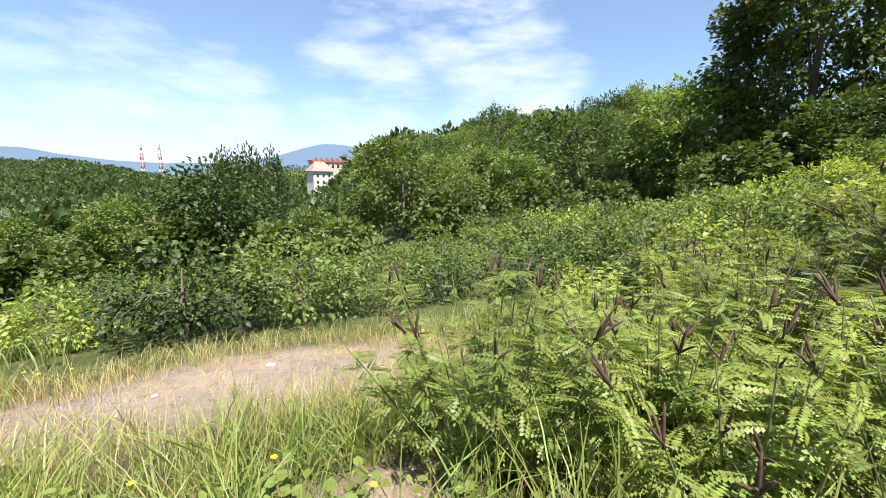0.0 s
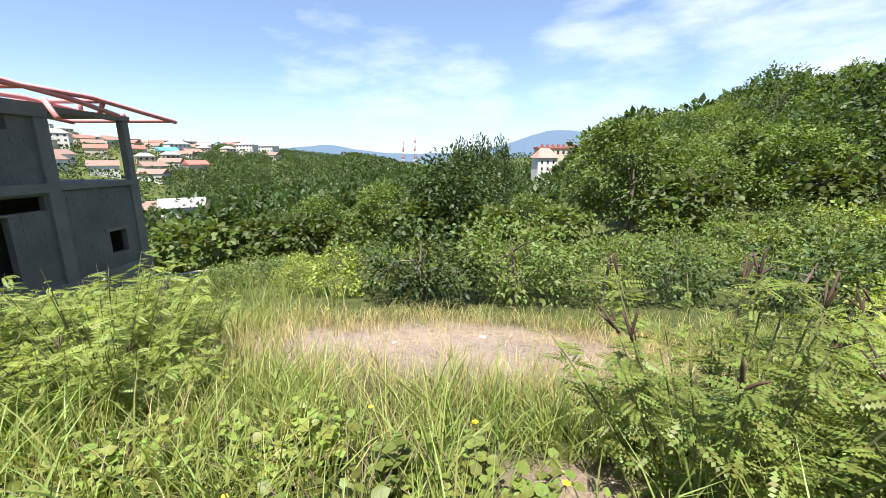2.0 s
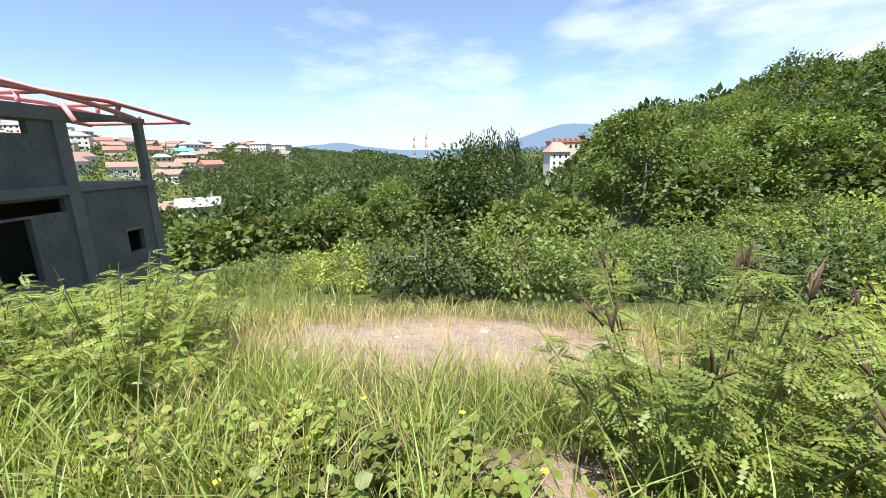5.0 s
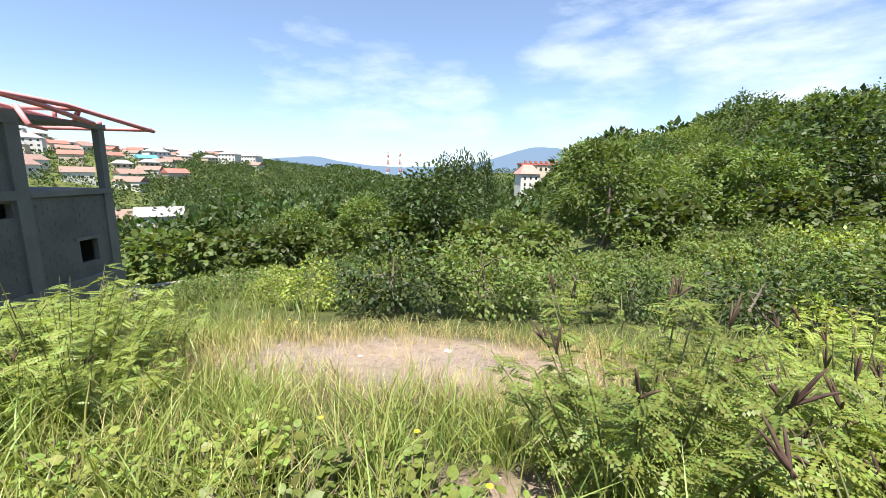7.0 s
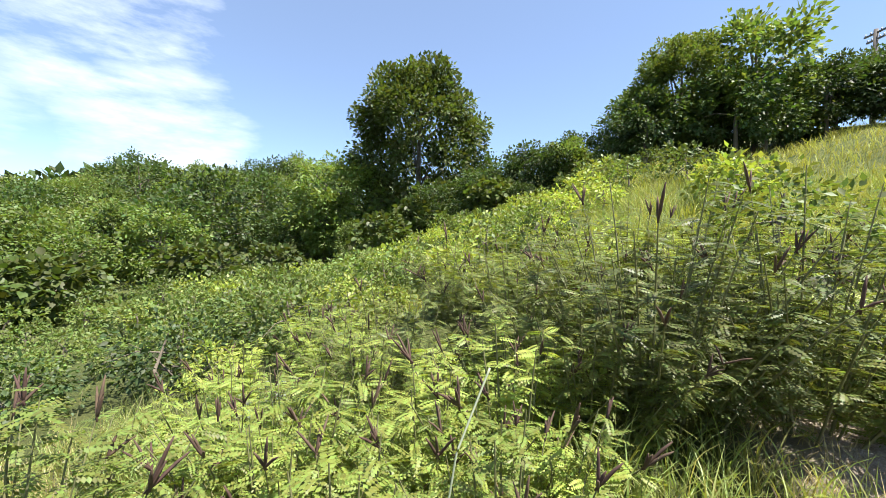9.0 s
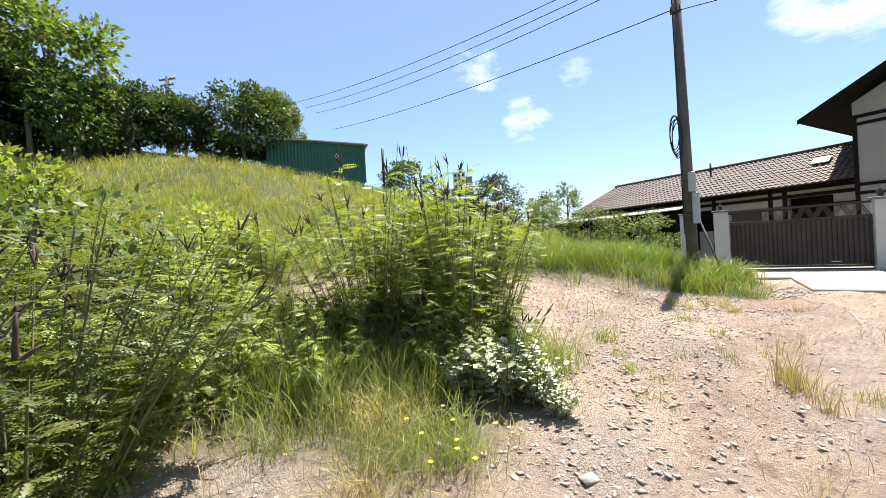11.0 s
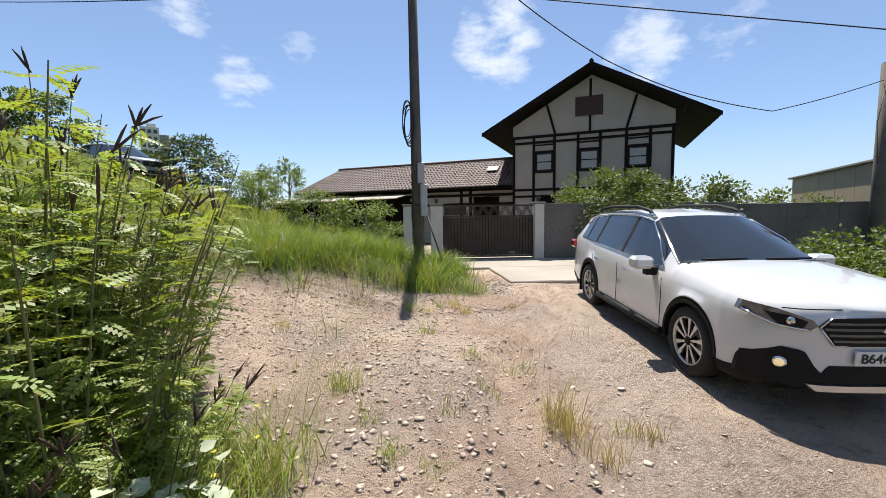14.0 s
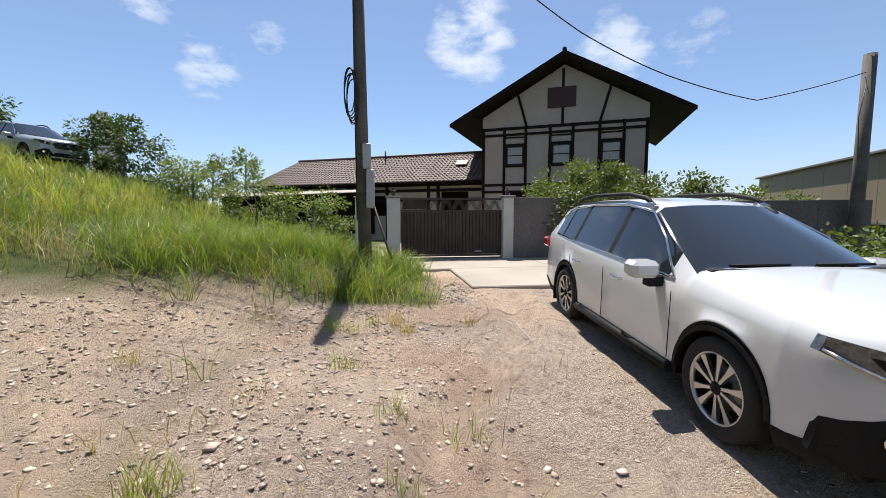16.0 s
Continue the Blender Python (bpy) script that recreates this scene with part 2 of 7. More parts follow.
PLATE = material("plate_white", (0.75, 0.75, 0.74), (0.8, 0.8, 0.79), 5, 0.45)
INK = material("ink", (0.012, 0.012, 0.013), (0.015, 0.015, 0.016), 5, 0.6)
STONE = material("stone", (0.4, 0.315, 0.26), (0.7, 0.56, 0.46), 9, 0.9, bump=0.5, vary=0.5)

# ---- ground ----
def smooth(a, b, v):
    t = min(1.0, max(0.0, (v - a) / (b - a)))
    return t * t * (3 - 2 * t)


def soft(v, k=1.0):
    """A ramp that starts gently at zero."""
    return 0.5 * (v + math.sqrt(v * v + k * k))


def table(rows, v):
    """Look-up between (key, value) pairs in rising order of keys."""
    for (a, p), (b, q) in zip(rows, rows[1:]):
        if v <= b:
            t = min(1.0, max(0.0, (v - a) / (b - a)))
            return p + (q - p) * t
    return rows[-1][1]


# by bearing, in degrees turned left from +y: fall of the shoulder, and heights of the crests
SHOULDER = [(86, 0), (97, 0.055), (110, 0.09), (128, 0.12), (140, 0.07), (158, 0)]
RIDGE = [(122, 8), (131, 9.4), (134, 10.2), (138, 8.8), (146, 8.7), (151, 8.9), (157, 5.0), (165, 3.8), (169.5, 0.5), (172.5, -9), (176, -15.5), (184, -16)]
HOUSE_HILL = [(184, -14), (190, -9), (198, -5), (208, 5), (217, 12), (225, 11.5), (233, 22), (245, 34), (262, 30), (288, 0)]


RUT = [(a + (c - a) * k / 8, b + (e - b) * k / 8) for (a, b), (c, e) in zip(((2.9, 9.6), (2.65, 7.9), (1.72, 6.5), (1.25, 5.7), (1.05, 4.6), (1.2, 3.2)), ((2.65, 7.9), (1.72, 6.5), (1.25, 5.7), (1.05, 4.6), (1.2, 3.2), (1.7, 1.8))) for k in range(8)]


def height(x, y):
    """The hillside: level along the drive, rising to the west, falling to the south and east."""
    foot = -1.6 + 2.0 * smooth(5.5, 10, y) - 0.6 * smooth(16, 30, y)
    z = 0.06 + 0.3 * soft(foot - x, 1.2) * (1 - 0.8 * smooth(21, 31, y)) - 0.1 * soft(foot - x - 26, 10)
    z += 0.62 * math.exp(-((x + 0.5) ** 2 / 3.6 + (y - 10.8) ** 2 / 7.0)) + 0.6 * smooth(-11, -19, x) * smooth(3, 10, y) * (1 - smooth(24, 34, y))
    z += 0.25 * math.exp(-((x - 0.2) ** 2 / 1.6 + (y - 5.6) ** 2 / 4.0))
    z -= 0.2 * soft(-2.0 - y, 1.4) * (1 - 0.15 * smooth(-6, -12, y))
    z -= 0.16 * soft(x - 5.5, 2.0)
    z += 0.02 * smooth(3, 8, y) * (y - 3) * (1 - smooth(16, 22, y)) * smooth(-1, 3, x)
    ramp_w = smooth(1.2, 2.6, x) * (1 - smooth(6.5, 9, x)) * smooth(2.5, 4.5, y) * (1 - smooth(19, 24, y))
    z = z * (1 - ramp_w) + ramp_w * (0.08 + min(0.0475 * (y - 5.53), 0.16))
    far = math.hypot(x, y + 2)
    z = max(z, -15 - 30 * smooth(20, 170, x) + 3 * math.sin(x * 0.02) * math.cos(y * 0.017))
    z = min(z, 13 + 6 * smooth(30, 120, far))
    z += 20 * math.exp(-((x - 60) ** 2 / 120000 + (y + 900) ** 2 / 40000)) * smooth(70, 190, far)
    east, north = x - 2, y + 1
    d, b = math.hypot(east, north), math.degrees(math.atan2(-east, north)) % 360
    # the shoulder of the slope falls away to the south-west
    z -= min(d, 45) * smooth(3, 12, d) * table(SHOULDER, b) * (1 - smooth(45, 70, d))
    # the wooded ridge, and the hill of houses across the valley
    if 120 < b < 186:
        reach = 88 + 0.55 * (b - 131)
        w = smooth(26, reach, d) * (1 - smooth(1.6 * reach, 4 * reach, d)) * smooth(122, 129, b) * (1 - smooth(172, 184, b))
        z += (table(RIDGE, b) - z) * w
    if 184 < b < 290 and d > 90:
        w = min(1.0, (d - 90) / 390) ** 0.6 * (1 - smooth(700, 1500, d)) * smooth(184, 200, b) * (1 - smooth(262, 288, b))
        z += (table(HOUSE_HILL, b) - z) * w
    if 0 < x < 5 and 1 < y < 11:
        # the curved wheel rut beside the bank, with its pushed-up lip
        e = min(((x - p) ** 2 + (y - q) ** 2) ** 0.5 for p, q in RUT)
        z += 0.055 * math.exp(-((e - 0.34) / 0.12) ** 2) - 0.09 * math.exp(-(e / 0.17) ** 2)
    if d < 14:
        z += (0.014 * noise.noise((x * 5.2, y * 5.2, 8)) + 0.012 * abs(noise.noise((x * 9.5, y * 9.5, 1)))) * (1 - smooth(9, 14, d))
    rough = 0.05 * noise.noise((x * 0.9, y * 0.9, 0)) + 0.02 * noise.noise((x * 3.1, y * 3.1, 4))
    return z + rough * (1 + 5 * smooth(15, 60, far))


def ticks():
    v, step = [0.0], 0.1
    while v[-1] < 4200:
        if v[-1] > 7:
            step *= 1.11
        v.append(v[-1] + step)
    return [-t for t in reversed(v[1:])] + v


def make_ground():
    xs, ys = [t + 0.8 for t in ticks()], [t + 2.0 for t in ticks()]
    verts = [(x, y, height(x, y)) for y in ys for x in xs]
    w = len(xs)
    faces = [(j * w + i, j * w + i + 1, (j + 1) * w + i + 1, (j + 1) * w + i) for j in range(len(ys) - 1) for i in range(w - 1)]
    me = bpy.data.meshes.new("ground")
    me.from_pydata(verts, [], faces)
    me.polygons.foreach_set("use_smooth", [True] * len(faces))
    ob = tagged(new("ground", me), "dry hillside soil with gravel, sand and turf", "ground", kind="structure")
    m = bpy.data.materials.new("ground_soil")
    m.use_nodes = True
    n, l = m.node_tree.nodes, m.node_tree.links
    b = n["Principled BSDF"]; b.inputs["Roughness"].default_value = 0.95; b.inputs["Specular IOR Level"].default_value = 0.2
    tc = n.new("ShaderNodeTexCoord")

    def nz(scale, detail=5, rough=0.6):
        t = n.new("ShaderNodeTexNoise"); t.inputs["Scale"].default_value, t.inputs["Detail"].default_value, t.inputs["Roughness"].default_value = scale, detail, rough
        l.new(tc.outputs["Object"], t.inputs[0])
        return t.outputs[0]

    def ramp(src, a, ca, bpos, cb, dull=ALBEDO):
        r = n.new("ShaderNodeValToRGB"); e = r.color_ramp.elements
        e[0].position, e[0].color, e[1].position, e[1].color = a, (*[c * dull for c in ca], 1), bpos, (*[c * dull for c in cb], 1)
        l.new(src, r.inputs[0])
        return r.outputs[0]

    def mix(f, a, c, mode="MIX"):
        x = n.new("ShaderNodeMix"); x.data_type = "RGBA"; x.blend_type = mode
        if hasattr(f, "is_output"):
            l.new(f, x.inputs[0])
        else:
            x.inputs[0].default_value = f
        l.new(a, x.inputs[6]); l.new(c, x.inputs[7])
        return x.outputs[2]

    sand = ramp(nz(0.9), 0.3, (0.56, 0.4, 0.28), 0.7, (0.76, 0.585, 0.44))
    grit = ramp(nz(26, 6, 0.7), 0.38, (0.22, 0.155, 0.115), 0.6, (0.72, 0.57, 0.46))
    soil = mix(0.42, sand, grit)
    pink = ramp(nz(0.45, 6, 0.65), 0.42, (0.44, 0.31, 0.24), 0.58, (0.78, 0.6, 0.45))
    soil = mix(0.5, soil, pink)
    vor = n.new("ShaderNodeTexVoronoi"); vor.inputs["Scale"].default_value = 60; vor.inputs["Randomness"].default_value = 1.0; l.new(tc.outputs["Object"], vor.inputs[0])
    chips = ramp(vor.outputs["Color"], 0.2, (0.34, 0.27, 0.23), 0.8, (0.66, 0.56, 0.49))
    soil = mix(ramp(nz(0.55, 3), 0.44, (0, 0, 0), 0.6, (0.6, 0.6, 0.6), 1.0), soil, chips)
    # dark noise paints in dark crumbs and the shade among clods
    clods_and_shade = ramp(nz(7.0, 10, 0.8), 0.36, (0.26, 0.21, 0.18), 0.48, (1, 1, 1), 1.0)
    soil = mix(0.6, soil, clods_and_shade, "MULTIPLY")
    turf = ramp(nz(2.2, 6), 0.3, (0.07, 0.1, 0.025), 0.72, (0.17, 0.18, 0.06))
    at = n.new("ShaderNodeAttribute"); at.attribute_name = "turf"
    col = mix(at.outputs["Fac"], soil, turf)
    l.new(col, b.inputs["Base Color"])
    bp = n.new("ShaderNodeBump"); bp.inputs["Strength"].default_value, bp.inputs["Distance"].default_value = 1.0, 0.05
    bm_h = n.new("ShaderNodeMath"); bm_h.operation = "ADD"
    l.new(nz(14, 8, 0.75), bm_h.inputs[0]); l.new(nz(70, 4, 0.7), bm_h.inputs[1])
    l.new(bm_h.outputs[0], bp.inputs["Height"]); l.new(bp.outputs[0], b.inputs["Normal"])
    a = me.attributes.new("turf", "FLOAT", "POINT")
    a.data.foreach_set("value", [turf_at(x, y) for x, y, z in verts])
    me.materials.append(m)
    return ob


def turf_at(x, y):
    """Where plants cover the soil: 0 on the bare drive and the sandy clearings, 1 elsewhere."""
    wob = 0.35 * noise.noise((x * 0.8, y * 0.8, 9)) + 0.2 * noise.noise((x * 2.5, y * 2.5, 3))
    left = -0.6 + 2.4 * smooth(8.2, 9.4, y) - 0.8 * smooth(12, 14, y)
    drive = smooth(left - 0.45, left + 0.35, x + wob) * (1 - smooth(5.6, 7, x + wob)) * smooth(0.2, 1.6, y + wob + 0.3 * x) * (1 - smooth(40, 60, y))
    mound = (1 - smooth(-1.0, 0.4, x + wob)) * smooth(3.0, 4.2, y + wob) * (1 - smooth(8.4, 9.7, y + wob - 0.25 * x)) * smooth(-6.5, -4, x)
    clear = math.exp(-(((x - 2.7 + wob) / 2.9) ** 2 + ((y + 5.15 + 0.6 * wob) / 1.2) ** 2) ** 2)
    spot = math.exp(-(((x + 1.15 + wob) / 1.25) ** 2 + ((y - 1.2 - 0.5 * (x + 1.1)) / 0.95) ** 2) ** 2) + math.exp(-(((x - 1.8 + 0.5 * wob) / 0.45) ** 2 + ((y + 2.75) / 0.33) ** 2) ** 2)
    return 1 - min(1.0, max(drive, mound, clear, spot))


make_ground()

# ---- building blocks ----
def part(name, bm, mat, parent=None, label=""):
    me = bpy.data.meshes.new(name)
    bm.to_mesh(me)
    bm.free()
    me.materials.append(mat)
    ob = new(name, me)
    if parent:
        ob.parent = parent
    return tagged(ob, label) if label else ob


def thing(name, m, label, category, group="", kind=""):
    ob = new(name)
    ob.matrix_basis = m
    return tagged(ob, label, category, group, kind)


def box(bm, x0, x1, y0, y1, z0, z1, bevel=0.0, m=Matrix.Identity(4)):
    g = bmesh.ops.create_cube(bm, size=1, matrix=m @ Matrix.Translation(((x0 + x1) / 2, (y0 + y1) / 2, (z0 + z1) / 2)) @ Matrix.Diagonal((abs(x1 - x0), abs(y1 - y0), abs(z1 - z0), 1)))
    if bevel:
        es = list({e for v in g["verts"] for e in v.link_edges})
        bmesh.ops.bevel(bm, geom=es, offset=bevel, segments=1, affect="EDGES")
    return bm


def boxes(*rows, bevel=0.0):
    bm = bmesh.new()
    for r in rows:
        box(bm, *r, bevel=bevel)
    return bm


def tube(bm, points, radii, sides=8, caps=True):
    """A tapered tube along points."""
    rings = []
    pts = [Vector(p) for p in points]
    for i, p in enumerate(pts):
        d = (pts[min(i + 1, len(pts) - 1)] - pts[max(i - 1, 0)]).normalized()
        a = d.orthogonal().normalized()
        if abs(d.z) < 0.95:
            a = d.cross(Vector((0, 0, 1))).normalized()
        else:
            a = d.cross(Vector((0, 1, 0))).normalized()
        b = d.cross(a)
        r = radii[i] if hasattr(radii, "__len__") else radii
        rings.append([bm.verts.new(p + r * (math.cos(t) * a + math.sin(t) * b)) for t in [2 * math.pi * k / sides for k in range(sides)]])
    for u, v in zip(rings, rings[1:]):
        for k in range(sides):
            f = bm.faces.new((u[k], u[(k + 1) % sides], v[(k + 1) % sides], v[k]))
            f.smooth = True
    if caps:
        bm.faces.new(list(reversed(rings[0])))
        bm.faces.new(rings[-1])
    return bm


def slab(bm, pts, depth):
    """A flat polygon given thickness: depth is the vector from one face to the other."""
    a = [bm.verts.new(p) for p in pts]
    b = [bm.verts.new(Vector(p) + Vector(depth)) for p in pts]
    bm.faces.new(a)
    bm.faces.new(list(reversed(b)))
    k = len(a)
    for i in range(k):
        bm.faces.new((a[(i + 1) % k], a[i], b[i], b[(i + 1) % k]))
    bmesh.ops.recalc_face_normals(bm, faces=bm.faces[:])
    return bm


def bar(bm, p, q, w, d, y0):
    """A flat board in the xz plane from p to q (x, z), width w, from y0 forward by d."""
    p, q = Vector((p[0], 0, p[1])), Vector((q[0], 0, q[1]))
    t = (q - p).normalized()
    n = Vector((-t.z, 0, t.x)) * w / 2
    return slab(bm, [(v.x, y0, v.z) for v in (p - n, q - n, q + n, p + n)], (0, -d, 0))


def pierced(bm, x0, x1, z0, z1, y0, y1, holes):
    """A wall in the xz plane, between y0 and y1, with rectangular openings (x0, x1, z0, z1) through it."""
    xs = sorted({x0, x1, *[h[0] for h in holes], *[h[1] for h in holes]})
    zs = sorted({z0, z1, *[h[2] for h in holes], *[h[3] for h in holes]})
    for a, b in zip(xs, xs[1:]):
        for c, d in zip(zs, zs[1:]):
            if not any(h[0] - 1e-4 <= a and b <= h[1] + 1e-4 and h[2] - 1e-4 <= c and d <= h[3] + 1e-4 for h in holes):
                box(bm, a, b, y0, y1, c, d)
    bmesh.ops.remove_doubles(bm, verts=bm.verts[:], dist=1e-4)
    seen = {}
    for f in bm.faces[:]:
        key = tuple(round(v, 3) for v in f.calc_center_median())
        if key in seen:
            bm.faces.remove(f)
            if seen[key].is_valid:
                bm.faces.remove(seen[key])
        else:
            seen[key] = f
    return bm


def lathe(profile, sides=28):
    """A solid of revolution about the y axis from (radius, y) pairs."""
    bm = bmesh.new()
    rings = [[bm.verts.new((r * math.cos(2 * math.pi * k / sides), y, r * math.sin(2 * math.pi * k / sides))) for k in range(sides)] for r, y in profile]
    for u, v in zip(rings, rings[1:]):
        for k in range(sides):
            f = bm.faces.new((u[k], u[(k + 1) % sides], v[(k + 1) % sides], v[k]))
            f.smooth = True
    return bm


def cable(name, points, radius, label, category="cable", sag=0.0, mat=None):
    pts = []
    for a, b in zip(points, points[1:]):
        a, b = Vector(a), Vector(b)
        for k in range(16):
            t = k / 16
            pts.append(a.lerp(b, t) - Vector((0, 0, 4 * sag * t * (1 - t))))
    pts.append(Vector(points[-1]))
    return tagged(part(name, tube(bmesh.new(), pts, radius, 5), mat or CABLE), label, category)


def written(name, text, size, m, mat, parent):
    """Raised lettering in the built-in font, turned into a mesh."""
    cu = bpy.data.curves.new(name, "FONT")
    cu.body, cu.size, cu.extrude, cu.align_x, cu.align_y = text, size, 0.002, "CENTER", "CENTER"
    tmp = bpy.data.objects.new(name, cu)
    me = bpy.data.meshes.new_from_object(tmp)
    bpy.data.objects.remove(tmp)
    bpy.data.curves.remove(cu)
    me.materials.clear()
    me.materials.append(mat)
    ob = new(name, me)
    ob.parent, ob.matrix_basis = parent, m
    return ob


# ---- half-timbered house ----
HOUSE = pose(7.61, 24.71, 0, 0, 0, -27)


def make_house():
    h = thing("house", HOUSE, "two-storey half-timbered house with pale plaster and dark beams", "house")
    wins = [(-0.04, 0.92, 4.33, 5.42), (2.39, 3.36, 4.31, 5.42), (4.84, 5.78, 4.35, 5.42)]
    upper = [(a, b, 5.5, 5.82) for a, b, _, _ in wins]
    bm = pierced(bmesh.new(), -1.36, 7.0, 0.0, 6.9, 0.0, 0.35, wins + [(0.2, 1.0, 1.6, 2.95)])
    slab(bm, [(-1.36, 0.35, 6.9), (7.0, 0.35, 6.9), (7.0, 0.35, 7.12), (2.95, 0.35, 9.4), (-1.36, 0.35, 6.98)], (0, -0.35, 0))
    part("wall", bm, PLASTER, h, "pale grey plaster gable wall")
    part("wall", boxes((-1.36, -1.06, 0.35, 9.0, 0, 6.9)), PLASTER, h)
    part("wall", boxes((6.7, 7.0, 0.35, 9.0, 0, 6.9)), PLASTER, h)
    part("wall", boxes((-1.06, 6.7, 8.7, 9.0, 0, 6.9)), PLASTER, h)
    part("floor_slab", boxes((-1.06, 6.7, 0.35, 8.7, 3.1, 3.3)), CONCRETE, h)
    for z, w in ((6.33, 0.15), (6.0, 0.13), (3.3, 0.14), (2.92, 0.13)):
        part("beam", bar(bmesh.new(), (-1.38, z), (7.02, z), w, 0.05, -0.002), TIMBER, h)
    for s in (-1.3, -0.14, 1.02, 2.29, 3.44, 4.74, 5.88, 6.93):
        part("post", bar(bmesh.new(), (s, 1.5), (s, 6.42), 0.15, 0.04, -0.002), TIMBER, h)
    for a, b in (((2.9, 8.28), (2.9, 9.2)), ((2.9, 6.4), (2.9, 7.25)), ((0.58, 8.05), (1.05, 6.4)), ((5.2, 8.1), (4.72, 6.35))):
        part("brace", bar(bmesh.new(), a, b, 0.13, 0.045, -0.002), TIMBER, h)
    part("shutter", boxes((2.12, 3.55, -0.07, -0.003, 7.25, 8.28), bevel=0.01), material("shutter_brown", (0.035, 0.012, 0.011), (0.05, 0.02, 0.017), 6, 0.7), h, "closed dark red-brown attic shutter")
    for a, b, z0, z1 in wins:
        w = part("window", pierced(bmesh.new(), a - 0.08, b + 0.08, z0 - 0.08, z1 + 0.08, -0.06, 0.12, [(a + 0.05, b - 0.05, z0 + 0.06, z1 - 0.06)]), TIMBER, h, "dark-framed sash window with a drawn blind")
        part("pane", boxes((a + 0.05, b - 0.05, 0.03, 0.045, z0 + 0.06, z1 - 0.06)), GLASS_DARK, w)
        part("blind", boxes((a + 0.09, b - 0.09, 0.018, 0.028, z0 + 0.12, z1 - 0.12)), BLIND, w, "grey drawn blind")
        part("sash_bar", boxes((a + 0.05, b - 0.05, -0.02, 0.016, (z0 + z1) / 2 - 0.02, (z0 + z1) / 2 + 0.02)), TIMBER, w)
        part("plaster_panel", bar(bmesh.new(), (a, 5.66), (b, 5.66), 0.26, 0.01, -0.001), PLASTER, h)
        part("lintel", bar(bmesh.new(), (a - 0.1, 5.84), (b + 0.1, 5.84), 0.07, 0.045, -0.002), TIMBER, h)
    part("door_opening", boxes((0.2, 1.0, 0.2, 0.3, 1.6, 2.95)), TIMBER, h)
    for sx, ex in ((2.95, -3.05), (2.95, 8.85)):
        bm = bmesh.new()
        slab(bm, [(sx, -0.75, 9.68), (ex, -0.75, 6.5), (ex, 9.6, 6.5), (sx, 9.6, 9.68)], (0, 0, 0.14))
        part("roof", bm, ROOF_DARK, h, "dark tiled roof slope with wide eaves")
        bm = bmesh.new()
        slab(bm, [(sx, -0.76, 9.62), (ex, -0.76, 6.44), (ex, -0.76, 6.64), (sx, -0.76, 9.84)], (0, -0.04, 0))
        part("verge_board", bm, TIMBER, h)
    part("ridge", tube(bmesh.new(), [(2.95, -0.85, 9.86), (2.95, 9.7, 9.86)], 0.11, 8), ROOF_DARK, h)
    for s in (-1.6, 0.4, 2.3, 3.6, 5.5, 7.4):
        part("rafter", boxes((s - 0.05, s + 0.05, -0.7, 0.0, 9.5 - abs(s - 2.95) * 0.545 - 0.13, 9.5 - abs(s - 2.95) * 0.545)), TIMBER, h)
    return h


